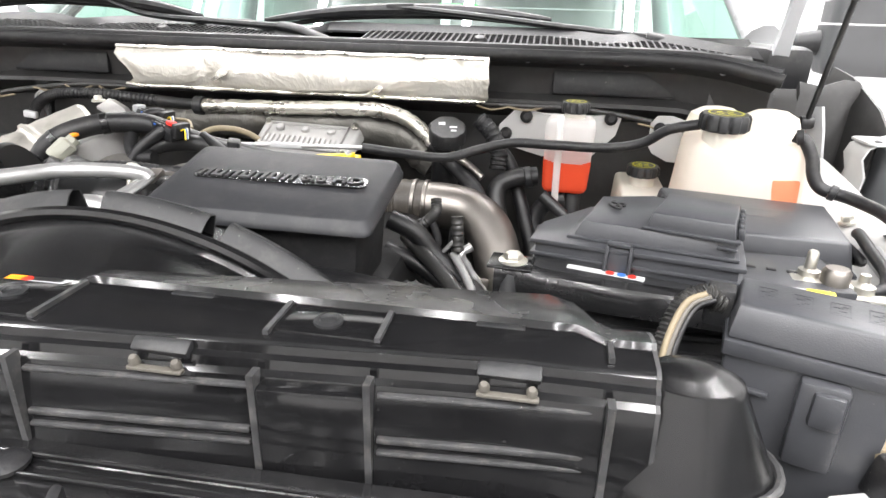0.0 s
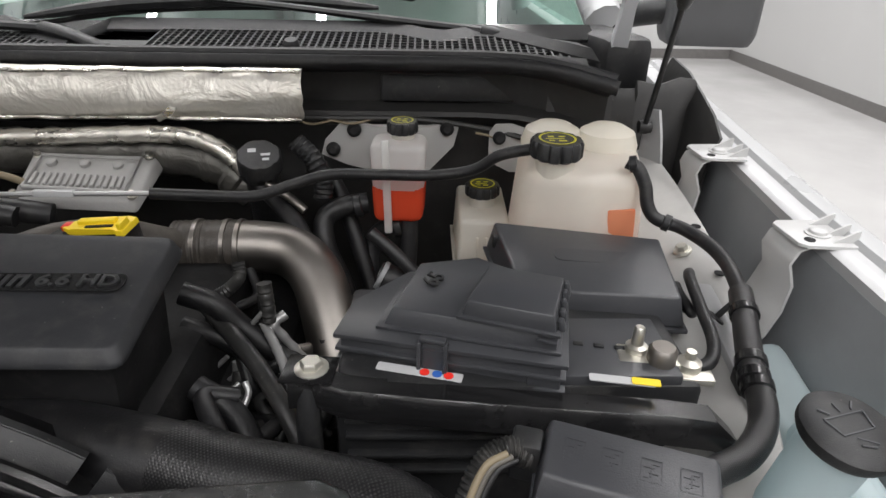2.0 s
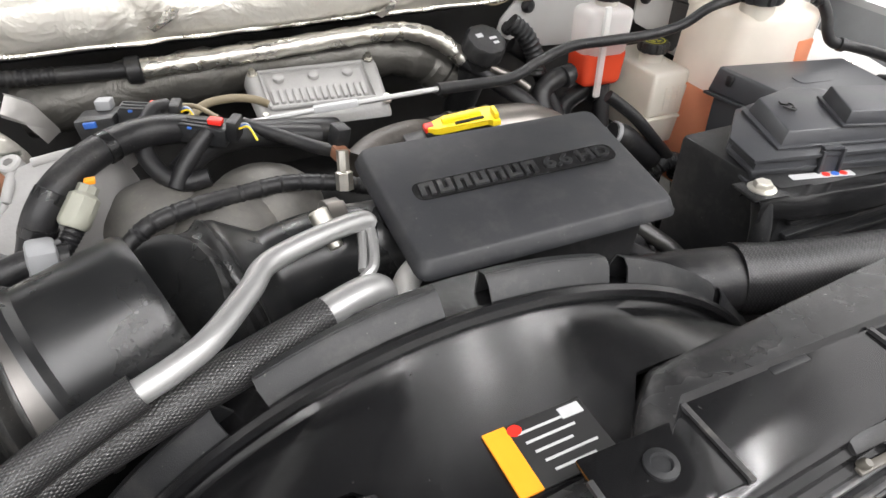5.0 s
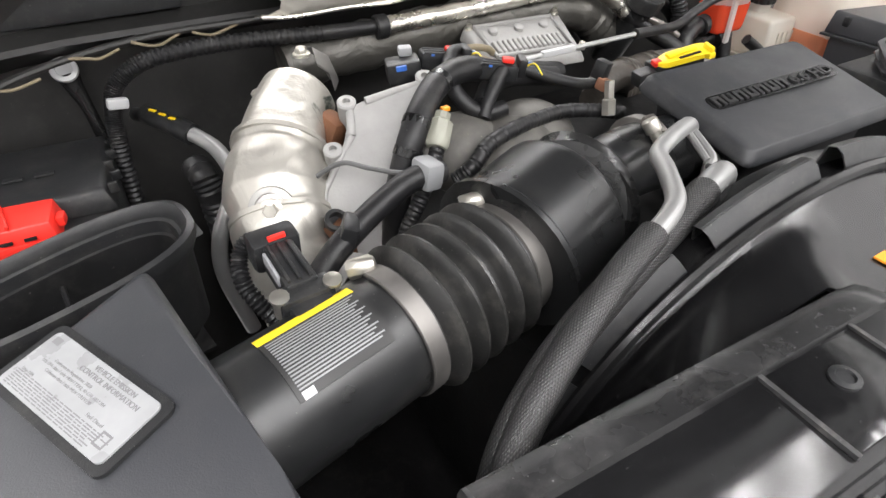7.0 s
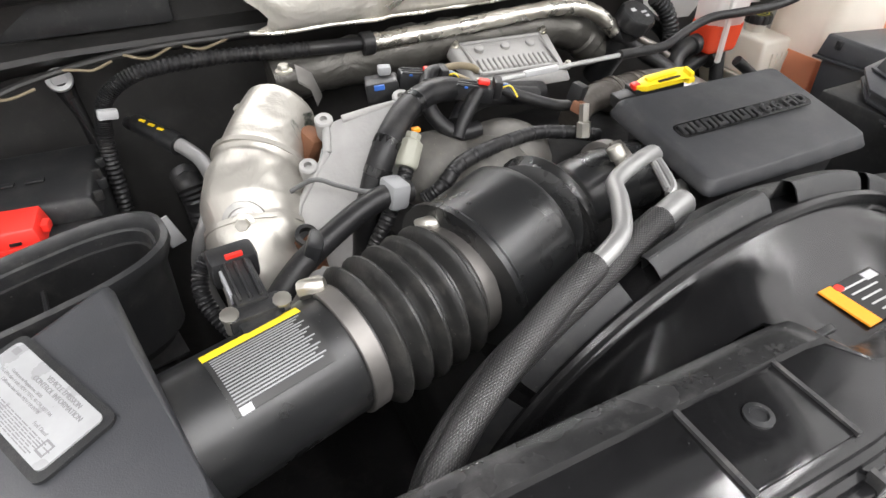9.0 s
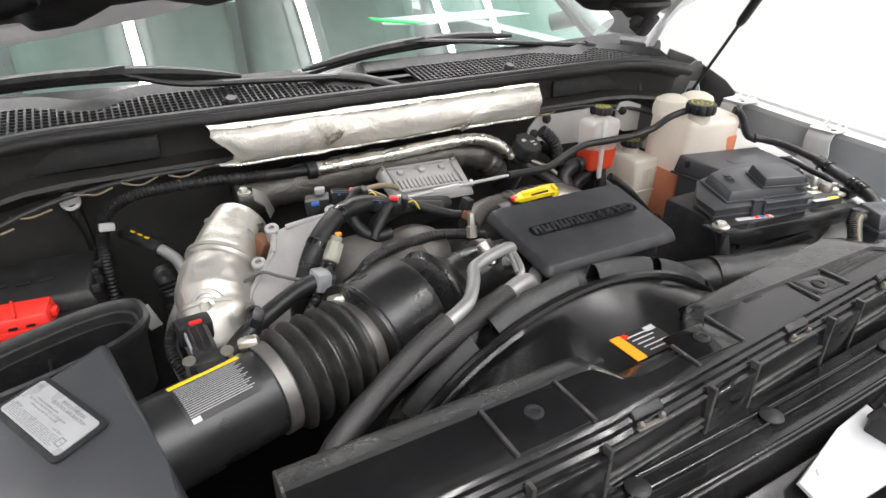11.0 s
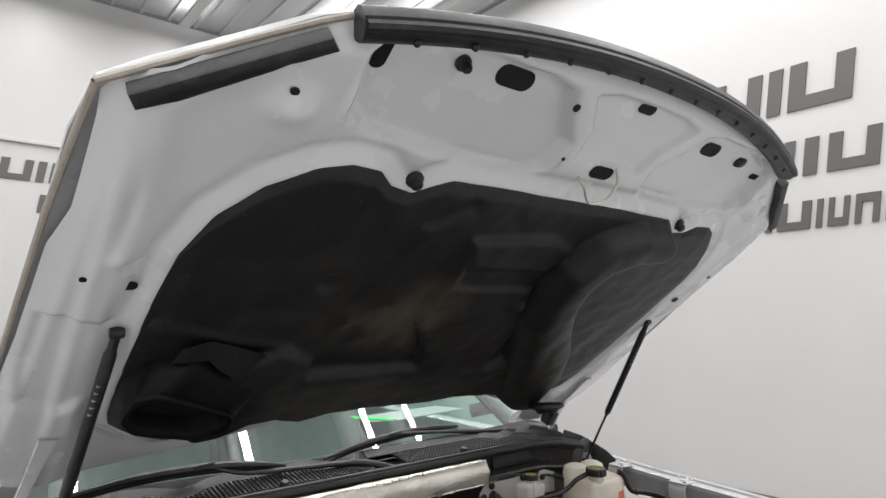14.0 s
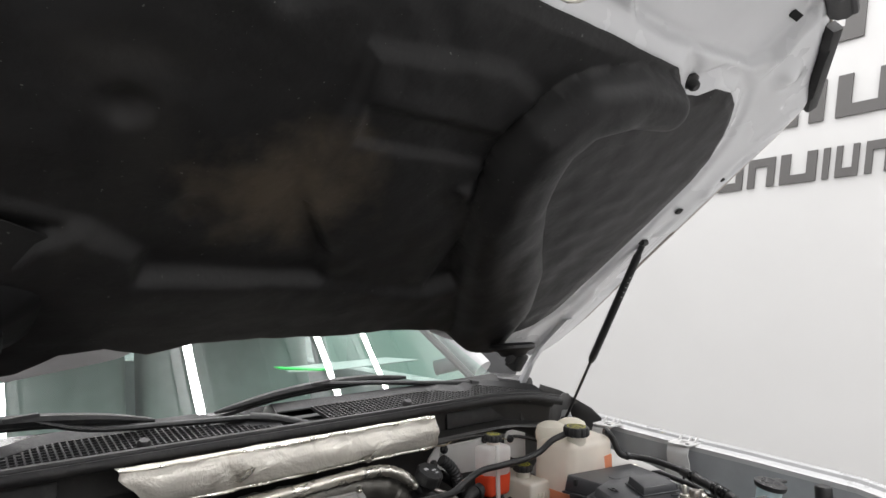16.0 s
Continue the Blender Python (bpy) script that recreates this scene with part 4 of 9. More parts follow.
FIELDS = [(SIDE, 0.027), ([(-u, v) for u, v in SIDE], 0.027), ([(-0.175, 0.70), (-0.12, 0.715), (0.0, 0.72), (0.12, 0.715), (0.175, 0.70), (0.12, 0.63), (0.105, 0.56), (-0.105, 0.56), (-0.12, 0.63)], 0.016)]


PRESS = [(0.855, 0.02), (0.93, 0.035), (0.965, 0.03), (0.975, -0.12), (0.97, -0.24), (0.90, -0.27), (0.86, -0.22)]


def inner_w(u, v):
    """Pressed relief of the inner panel."""
    a = abs(u)
    w = 0.0
    f = front_v(u) - v
    w += -0.024 * max(0, 1 - f / 0.05)
    edge = wide(v) - a
    w += -0.026 * max(0, 1 - edge / 0.05)
    w += 0.012 * math.exp(-((a - 0.875) / 0.03) ** 2)
    # pressed fields ahead of the pad
    for poly, depth in FIELDS:
        w -= depth * smooth(poly_d(u, v, poly), 0.0, 0.0028)
    w += 0.007 * math.exp(-(poly_d(u, v, PAD) / 0.012) ** 2)
    w -= 0.010 * math.exp(-((poly_d(u, v, PAD) - 0.035) / 0.014) ** 2)
    w += 0.006 * math.exp(-((a - 0.905) / 0.012) ** 2) * smooth(v, 0.42, 0.02)
    w -= 0.012 * smooth(poly_d(a, v, PRESS), 0.0, 0.004)
    for cu, cv, ru, rv, hh in ((0.719, 0.533, 0.034, 0.028, 0.012), (0.64, 0.56, 0.008, 0.045, 0.008), (0.881, 0.30, 0.012, 0.06, -0.010), (0.878, 0.20, 0.014, 0.02, 0.008), (0.86, 0.05, 0.012, 0.05, -0.008)):
        w += hh * math.exp(-((a - cu) / ru) ** 2 - ((v - cv) / rv) ** 2)
    w += 0.010 * math.exp(-((u + 0.717) ** 2 + (v - 0.53) ** 2) / 0.0009) + 0.010 * math.exp(-((u - 0.717) ** 2 + (v - 0.53) ** 2) / 0.0009)
    return w


NU, NV = 300, 200
bm = B()
grid = []
for j in range(NV + 1):
    row = []
    for i in range(NU + 1):
        s = -1 + 2 * i / NU
        t = j / NV
        v0 = -0.60 + (0.765 + 0.60) * t
        u = s * wide(v0)
        v = rear_v(u) + (front_v(u) - rear_v(u)) * t
        row.append(bm.verts.new(hp(u, v, inner_w(u, v))))
    grid.append(row)
for a, b in zip(grid, grid[1:]):
    for i in range(NU):
        bm.faces.new((a[i], a[i + 1], b[i + 1], b[i]))
inner = part("inner_panel", bm, PRIMER, hood, "satin white pressed inner panel", sharp=60)

# rolled rim along the outer edge
bm = B()
sweep(bm, [hp(u, v, -0.024) for u, v in outline()[::2]] + [hp(*outline()[0], -0.024)], 0.0055, 8, 2, caps=False)
part("hem", bm, mat("grimy_hem_paint", (0.36, 0.33, 0.29), 0.4, var=0.15, scale=20, grain=0.2, dust=0.6, dust_col=(0.22, 0.15, 0.09)), hood)

# moulded felt pad
DUCT = ((0.36, 0.395, 0.050), (0.27, 0.385, 0.055), (0.18, 0.345, 0.060), (0.145, 0.275, 0.066), (0.160, 0.19, 0.076), (0.20, 0.09, 0.090), (0.27, -0.02, 0.105), (0.36, -0.14, 0.118), (0.43, -0.26, 0.120), (0.47, -0.40, 0.115))
SHELF = [(-0.62, -0.15), (-0.56, -0.075), (-0.505, -0.050), (-0.43, -0.10), (-0.42, -0.148), (-0.337, -0.150), (-0.103, -0.155), (0.157, -0.182), (0.30, -0.10), (0.60, -0.30), (0.60, -0.5), (-0.62, -0.5)]
MID = [(-0.238, 0.33), (-0.223, 0.247), (-0.225, 0.194), (-0.221, 0.08), (-0.199, 0.017), (-0.119, -0.079), (-0.10, -0.155), (0.157, -0.182), (0.15, 0.024), (0.09, 0.10), (0.085, 0.19), (0.07, 0.26), (0.09, 0.33), (0.0, 0.36)]
BAND = [(-0.205, 0.246), (0.08, 0.244), (0.10, 0.176), (-0.185, 0.177)]
BRIDGE = [(0.06, 0.115), (0.155, 0.16), (0.22, 0.06), (0.155, 0.02)]
POCKET = [(0.42, 0.33), (0.60, 0.33), (0.66, 0.20), (0.60, 0.06), (0.44, 0.10)]


def duct_w(u, v):
    """Height of the half-round duct that runs down the pad to the drain elbow."""
    best = 0.0
    for (u0, v0, r0), (u1, v1, r1) in zip(DUCT, DUCT[1:]):
        t = max(0, min(1, ((u - u0) * (u1 - u0) + (v - v0) * (v1 - v0)) / ((u1 - u0) ** 2 + (v1 - v0) ** 2)))
        d = math.hypot(u - u0 - t * (u1 - u0), v - v0 - t * (v1 - v0)) / (r0 + (r1 - r0) * t)
        if d < 1:
            best = max(best, math.sqrt(1 - d ** 3.0))
    return best


def pad_w(u, v):
    w = 0.014
    # raised fields, duct and dents of the pad
    w += 0.030 * smooth(poly_d(u, v, SHELF), 0.0, 0.005)
    w += 0.017 * smooth(poly_d(u, v, MID), 0.0, 0.004)
    w -= 0.012 * smooth(poly_d(u, v, BAND), 0.0, 0.004)
    w += 0.016 * smooth(poly_d(u, v, BRIDGE), 0.0, 0.006)
    w -= 0.010 * smooth(poly_d(u, v, POCKET), 0.0, 0.012)
    w = max(w, 0.014 + 0.075 * duct_w(u, v))
    w -= 0.012 * math.exp(-(seg_d(u, v, (-0.205, 0.03), (-0.13, -0.075)) / 0.007) ** 2)
    w -= 0.015 * smooth(math.hypot(u + 0.492, v - 0.162), 0.024, 0.006)
    w -= 0.013 * smooth(math.hypot(u + 0.372, v + 0.006), 0.030, 0.007)
    w += 0.007 * smooth(math.hypot(u + 0.492, v - 0.162), 0.05, 0.012)
    w += 0.005 * smooth(math.hypot(u + 0.372, v + 0.006), 0.055, 0.014)
    w += 0.010 * math.exp(-(seg_d(u, v, (-0.78, 0.03), (-0.52, -0.05)) / 0.014) ** 2)
    w -= 0.008 * math.exp(-(seg_d(u, v, (-0.30, 0.415), (-0.36, 0.36)) / 0.02) ** 2)
    w += 0.007 * noise.noise(Vector((u * 6, v * 6, 1.3))) + 0.0028 * noise.noise(Vector((u * 19, v * 19, 4.1)))
    return w


def pad_span(u):
    hits = []
    n = len(PAD)
    for i in range(n):
        (x1, y1), (x2, y2) = PAD[i], PAD[i - 1]
        if (x1 > u) != (x2 > u):
            hits.append(y1 + (u - x1) / (x2 - x1) * (y2 - y1))
    return min(hits), max(hits)


bm = B()
rows = []
NUP, NVP = 270, 160
for i in range(NUP + 1):
    u = -0.8105 + (0.8105 + 0.768) * i / NUP
    lo, hi = pad_span(u)
    rows.append([hp(u, lo + (hi - lo) * j / NVP, pad_w(u, lo + (hi - lo) * j / NVP) * min(1.0, 0.25 + 26 * min(j, NVP - j) / NVP, 0.25 + 22 * min(i, NUP - i) / NUP) + 0.003) for j in range(NVP + 1)])
sheet(bm, rows, 0.008, -HN)
part("insulation_pad", bm, FELT, hood, "black moulded felt insulation pad, stained", sharp=70)

# air scoop under the pad
def ring(pts, w):
    P = [Vector((u, v, 0)) for u, v in pts]
    out = P
    for _ in range(2):
        out = [q for a, b in zip(out, out[1:] + out[:1]) for q in (a * 0.88 + b * 0.12, a * 0.12 + b * 0.88)]
    return [hp(q.x, q.y, w) for q in out]


FOOT = [(-0.806, -0.152), (-0.777, -0.085), (-0.678, -0.055), (-0.606, -0.123), (-0.511, -0.165), (-0.535, -0.30), (-0.66, -0.40), (-0.812, -0.30)]
MOUTH = [(-0.813, -0.172), (-0.802, -0.104), (-0.753, -0.097), (-0.665, -0.151), (-0.589, -0.203), (-0.587, -0.258), (-0.645, -0.288), (-0.780, -0.228)]


def shrunk(pts, k):
    cu, cv = sum(p[0] for p in pts) / 8, sum(p[1] for p in pts) / 8
    return [(cu + (u - cu) * k, cv + (v - cv) * (k - (1 - k) * 0.5)) for u, v in pts]


bm = B()
loft(bm, [ring(FOOT, 0.010), ring(FOOT, 0.026), ring([(a[0] * 0.5 + b[0] * 0.5, a[1] * 0.5 + b[1] * 0.5) for a, b in zip(FOOT, MOUTH)], 0.060), ring(shrunk(MOUTH, 0.97), 0.082)], True)
scoop = part("air_scoop", bm, SCOOP, hood, "black plastic air inlet scoop", sharp=50)
bm = B()
loft(bm, [ring(shrunk(MOUTH, 0.97), 0.078), ring(shrunk(MOUTH, 1.04), 0.082), ring(shrunk(MOUTH, 1.04), 0.090), ring(shrunk(MOUTH, 1.01), 0.094), ring(shrunk(MOUTH, 0.90), 0.090), ring(shrunk(MOUTH, 0.88), 0.080), ring(shrunk(MOUTH, 0.74), 0.03)], True)
part("rim", bm, SCOOP, scoop, sharp=60)
bm = B()
bm.faces.new([bm.verts.new(p) for p in ring(shrunk(MOUTH, 0.8), 0.05)])
part("duct_floor", bm, DARK, scoop)
for u, v in ((-0.735, -0.085), (-0.66, -0.08), (-0.60, -0.135)):
    part("stud", lathe(B(), [(0.006, 0), (0.006, 0.006), (0.004, 0.008)], aim(hp(u, v - 0.02, 0.034), HN), 10), RUBBER, scoop)
# torn felt edges folded over the scoop's flange
bm = B()
sheet(bm, [[hp(-0.740, -0.061, 0.040), hp(-0.725, -0.035, 0.028)], [hp(-0.676, -0.045, 0.048), hp(-0.688, 0.015, 0.046)], [hp(-0.645, -0.085, 0.046), hp(-0.62, -0.03, 0.030)], [hp(-0.609, -0.118, 0.046), hp(-0.56, -0.06, 0.030)], [hp(-0.508, -0.152, 0.048), hp(-0.45, -0.12, 0.030)], [hp(-0.530, -0.262, 0.048), hp(-0.45, -0.24, 0.030)]], 0.003, -HN)
part("torn_edge", bm, FELT, scoop)
# rubber drain elbow on the other side
m = aim(hp(0.505, -0.322, 0.124), HN * 0.8 - HD * 0.5)
bm = B()
lathe(bm, [(0.050, -0.016), (0.058, -0.012), (0.060, -0.004), (0.056, 0.0), (0.040, 0.006), (0.034, 0.014), (0.030, 0.018), (0.010, 0.019)], m, 32)
drain = part("drain_duct", bm, RUBBER, hood, "black rubber drain elbow")
bm = B()
box(bm, m @ Vector((0.012, 0.0, 0.030)), (0.040, 0.036, 0.050), (30, 8, 12), bevel=0.006)
part("spout", bm, RUBBER, drain)
part("spout_tab", box(B(), m @ Vector((-0.020, 0.010, 0.022)), (0.024, 0.018, 0.026), (30, 8, 12), bevel=0.004), RUBBER, drain)

# front seal strips
bm = B()
pts = [hp(u, front_v(u) - 0.002, -0.002) for u in [-0.68 + 1.36 * i / 24 for i in range(25)]]
sweep(bm, pts, 0.027, 10, 2, flat=0.9)
front_seal = part("front_seal", bm, RUBBER, hood, "black rubber front seal")
bm = B()
sweep(bm, [p + HD * 0.010 + HN * 0.020 for p in pts], 0.009, 8, 2)
part("lip", bm, RUBBER, front_seal)
for i in range(14):
    u = -0.6 + 1.2 * i / 13
    bm = B()
    lathe(bm, [(0.006, 0), (0.006, 0.003), (0.003, 0.005)], aim(hp(u, front_v(u) - 0.014, 0.021), HN), 8)
    part("rivet", bm, PLASTIC, front_seal)
for sd in (1, -1):
    bm = B()
    prism(bm, [(sd * 0.926, 0.507), (sd * 0.713, 0.660), (sd * 0.694, 0.643), (sd * 0.74, 0.610), (sd * 0.774, 0.595), (sd * 0.865, 0.513), (sd * 0.913, 0.485)], 0.028, Matrix.Translation(HN * -0.012) @ MH, 0.006)
    part("corner_seal", bm, RUBBER, hood, "black rubber corner seal")

# holes, stops and the striker
for u, v, ru, rv in ((-0.615, 0.650, 0.014, 0.034), (-0.359, 0.671, 0.042, 0.020), (0.321, 0.661, 0.036, 0.018), (0.482, 0.653, 0.022, 0.014), (-0.586, 0.37, 0.008, 0.008), (-0.211, 0.666, 0.008, 0.008), (-0.014, 0.705, 0.026, 0.012), (-0.847, 0.124, 0.013, 0.010), (0.847, 0.124, 0.013, 0.010), (-0.917, 0.142, 0.006, 0.005), (-0.727, 0.564, 0.007, 0.006), (-0.01, 0.545, 0.035, 0.016), (-0.146, 0.556, 0.004, 0.004), (0.61, 0.627, 0.024, 0.008), (0.746, -0.235, 0.009, 0.006), (0.741, 0.116, 0.006, 0.006), (0.88, 0.25, 0.007, 0.006)):
    bm = B()
    prism(bm, [(u + x, v + y) for x, y in rounded(2 * ru, 2 * rv, min(ru, rv) * 0.95, 4)], 0.0025, Matrix.Translation(HN * (inner_w(u, v) + 0.0005)) @ MH)
    part("hole", bm, DARK, hood)
for u, v in ((-0.445, 0.44), (0.445, 0.44), (-0.474, 0.667), (0.226, 0.656), (0.494, 0.654)):
    big = v < 0.5 or u < 0
    r = 0.018 if v < 0.5 else 0.014
    bm = B()
    m = aim(hp(u, v, inner_w(u, v)), HN)
    lathe(bm, [(r, 0), (r, 0.006), (r * 0.7, 0.010), (r * 0.62, 0.020), (r * 0.4, 0.024)] if big else [(r, 0), (r, 0.004), (r * 0.7, 0.007)], m, 20)
    part("bump_stop", bm, RUBBER, hood, "black rubber bump stop")
bm = B()
k = [(-0.065, 0.52), (-0.055, 0.515), (-0.02, 0.49), (0.015, 0.515), (0.025, 0.55), (0.01, 0.57)]
sweep(bm, [hp(k[0][0], k[0][1], 0.0), hp(-0.055, 0.515, 0.022), hp(-0.018, 0.485, 0.034), hp(0.025, 0.50, 0.034), hp(0.035, 0.54, 0.022), hp(0.025, 0.565, 0.0)], 0.0035, 8, 3)
part("striker", bm, ZINC, hood, "zinc-plated striker loop")

# hinges and gas struts
for sd in (1, -1):
    bm = B()
    c = 0.905 if sd > 0 else 0.942
    sheet(bm, [[Vector((sd * (c - in_ + dx), y + dy, z + 0.08 * dx)) for dx, dy in ((-w, 0.010), (-w * 0.9, 0.0), (w * 0.9, 0.0), (w, 0.010))] for in_, y, z, w in ((0.012, 0.745, 1.395, 0.016), (0.006, 0.728, 1.420, 0.022), (0.008, 0.700, 1.455, 0.016), (0.014, 0.660, 1.515, 0.012), (0.026, 0.598, 1.578, 0.013), (0.040, 0.475, 1.672, 0.018))], 0.006, (0, -1, 0))
    h = part("hood_hinge", bm, PRIMER, truck, "white painted steel hood hinge")
    bm = B()
    box(bm, (sd * (c - 0.012), 0.752, 1.375), (0.032, 0.05, 0.05), bevel=0.006)
    part("pivot_block", bm, PLASTIC, h)
    for dx, z in ((-0.022, 1.412), (0.016, 1.445)):
        part("pivot_pin", lathe(B(), [(0.011, 0), (0.011, 0.010), (0.007, 0.013)], aim((sd * (c - 0.008 + dx), 0.722, z), (0, -1, 0.2)), 14), RUBBER, h)

for sd in (1, -1):
    s = thing("gas_strut", (sd * 0.905, 0.53, 1.345), "black gas strut holding the hood open", "gas strut", "hood gas struts")
    a, b = Vector((sd * 0.905, 0.53, 1.35)), Vector((sd * 0.842, 0.192, 1.893))
    mid = a + (b - a) * 0.36
    bm = B()
    sweep(bm, [a, mid], 0.0045, 10, 1)
    part("rod", bm, PLASTIC, s)
    bm = B()
    sweep(bm, [mid, mid + (b - a) * 0.02, b - (b - a) * 0.07, b - (b - a) * 0.05], lambda t: 0.0115 if 0.1 < t < 0.9 else 0.008, 14, 1)
    tube = part("cylinder", bm, PLASTIC, s)
    for k in range(5):
        bm = B()
        p = a + (b - a) * (0.72 + 0.025 * k)
        box(bm, p + Vector((-0.004, -0.0108, 0.002)), (0.008, 0.003, 0.006), (-32, 0, 0))
        part("print_mark", bm, GREYPRINT, tube)
    bm = B()
    sweep(bm, [b - (b - a) * 0.06, b], 0.0085, 12, 1)
    lathe(bm, [(0.009, -0.012), (0.012, 0), (0.009, 0.012)], aim(b, (1, 0, 0)), 14)
    part("end_socket", bm, RUBBER, s)
    bm = B()
    lathe(bm, [(0.010, -0.010), (0.012, 0), (0.010, 0.010)], aim(a, (1, 0, 0)), 14)
    part("end_socket", bm, RUBBER, s)
    bm = B()
    sheet(bm, [[Vector((sd * 0.915, 0.555, 1.29)), Vector((sd * 0.935, 0.50, 1.29))], [Vector((sd * 0.918, 0.56, 1.34)), Vector((sd * 0.932, 0.515, 1.34))], [Vector((sd * 0.92, 0.55, 1.375)), Vector((sd * 0.928, 0.53, 1.378))]], 0.004, (-sd, 0, 0))
    part("lower_bracket", bm, PAINT, s, "white painted bracket")

# ---- engine bay, front ----
cover = thing("radiator_cover", (0.04, -0.23, 1.10), "glossy black plastic cover over the radiator", "radiator cover")
X0, X1 = -0.475, 0.546
bm = B()


def notch(x):
    """1 where the rear lip dips behind the fan shroud's label."""
    return smooth(abs(x + 0.005) / 0.085, 1.0, 0.06)


def bow(x):
    """How far the front edge bows forward."""
    return min(0.042, max(0.0, (0.45 - x) * 0.07))


def cover_profile(x):
    f = bow(x)
    k = notch(x)
    end = min(0.055, max(0.0, (x - 0.475) / 0.036) ** 2 * 0.042)
    b = -0.176 - 0.041 * k - end - 0.010 * smooth(x, 0.0, 0.03) + 0.085 * max(0.0, x - 0.09)
    t = 1.298 - 0.016 * k
    return [(b + 0.006, 1.17), (b + 0.004, t - 0.012), (b, t), (b - 0.004, t + 0.002), (min(b - 0.014, -0.190), 1.3035 - 0.012 * k), (min(b - 0.030, -0.206), 1.3060 - 0.008 * k), (min(b - 0.033, -0.210), 1.3015 - 0.003 * k), (-0.247 - f, 1.300), (-0.253 - f, 1.296), (-0.254 - f, 1.290), (-0.259 - f, 1.288), (-0.260 - f, 1.281), (-0.265 - f, 1.278), (-0.268 - f, 1.262), (-0.274 - f, 1.20), (-0.280 - f, 1.10)]


stations = [X0, X0 + 0.004] + [X0 + 0.02 + (X1 - X0 - 0.03) * i / 48 for i in range(49)] + [X1 - 0.004, X1]
sheet(bm, [[Vector((x, y, z)) for y, z in cover_profile(x)[5:]] for x in stations], 0.003, (0, 0.6, -0.8))
body = part("body", bm, LACQUER, cover)
part("rear_lip", sheet(B(), [[Vector((x, y, z)) for y, z in cover_profile(x)[:6]] for x in stations], 0.003, (0, -0.3, -0.9)), SHEENLIP, cover, "dusty rear lip with painted pale sheen")
for z, y, h in ((1.272, -0.267, 0.004), (1.238, -0.271, 0.005), (1.228, -0.272, 0.004), (1.190, -0.276, 0.005), (1.15, -0.278, 0.006)):
    for a, b in ((X0 + 0.01, -0.265), (-0.155, 0.008), (0.105, 0.272), (0.362, X1 - 0.030)):
        part("rib", box(B(), ((a + b) / 2, y - bow((a + b) / 2), z), (b - a, 0.006, h), (0, 0, 4 if a > -0.2 else 0), bevel=0.0015), GLINT_EDGE, body)
for a, b in ((-0.26, -0.16), (0.013, 0.10), (0.277, 0.357)):
    bm = B()
    box(bm, ((a + b) / 2, -0.2285 - 0.5 * bow(b) - 0.003 * (0 < a < 0.1), 1.2995), (b - a, 0.034 + bow(b) - 0.006 * (0 < a < 0.1), 0.005), bevel=0.0015)
    box(bm, ((a + b) / 2, -0.270 - bow((a + b) / 2), 1.225), (b - a, 0.012, 0.10), (0, 0, 4 if a > -0.2 else 0), bevel=0.004)
    part("raised_panel", bm, LACQUER, body)
for x in (-0.16, -0.26, 0.013, 0.10, 0.277, 0.357, 0.517):
    bm = B()
    box(bm, (x, -0.229 - 0.5 * bow(x) - 0.011 * notch(x), 1.3025 - 0.002 * notch(x)), (0.004, 0.036 + bow(x) - 0.022 * notch(x), 0.004))
    box(bm, (x, -0.270 - bow(x), 1.225), (0.005, 0.012, 0.12))
    part("divider", bm, GLINT_EDGE, body)
for x in (-0.38, -0.10, 0.195, 0.44):
    bm = B()
    box(bm, (x, -0.212, 1.3000), (0.036, 0.007, 0.0045), bevel=0.001)
    part("slot_tab", bm, PLASTIC, body)
    bm = B()
    box(bm, (x + 0.01, -0.2535 - bow(x), 1.289), (0.044, 0.012, 0.012), (35, 0, 0), bevel=0.002)
    part("clip_hood", bm, PLASTIC, body)
    bm = B()
    box(bm, (x + 0.01, -0.2665 - bow(x), 1.279), (0.042, 0.006, 0.003), bevel=0.001)
    for k in (-0.02, 0.02):
        lathe(bm, [(0.0035, 0), (0.004, 0.005), (0.0025, 0.008)], aim((x + 0.01 + k * 0.8, -0.264 - bow(x), 1.280), (0, -0.4, 1)), 10)
    part("snap_clip", bm, CLIPTAN, body, "worn grey-brown snap clip")
for x in (-0.21, 0.058, 0.315):
    bm = B()
    lathe(bm, [(0.011, 0), (0.011, 0.002), (0.007, 0.003), (0.006, 0.001)], aim((x, -0.230 - 0.4 * bow(x), 1.302), (0, 0, 1)), 18)
    part("plug", bm, PLASTIC, body)
for xe in (X0 - 0.003, X1):
    prof = cover_profile(max(X0, min(X1, xe)))
    prof = [(y, z) for y, z in prof] + [(-0.25, 1.10), (-0.20, 1.12)]
    part("end_cap", prism(B(), prof, 0.003, Matrix(((0, 0, 1, xe), (1, 0, 0, 0), (0, 1, 0, 0), (0, 0, 0, 1)))), GLINT_EDGE, cover)
# corrugated side baffle
bm = B()


def baffle_ring(t, k=1.0):
    r = (0.030 + 0.028 * min(1, t * 4.5) + 0.005 * math.sin(t * 40) * (t > 0.22)) * k
    return [Vector((0.572 + r * 1.2 * math.sin(a), -0.232 - 0.010 * t - r * 0.85 * math.cos(a), 1.288 - 0.33 * t + 0.004 * (1 - k))) for a in [i * math.tau / 28 for i in range(28)]]


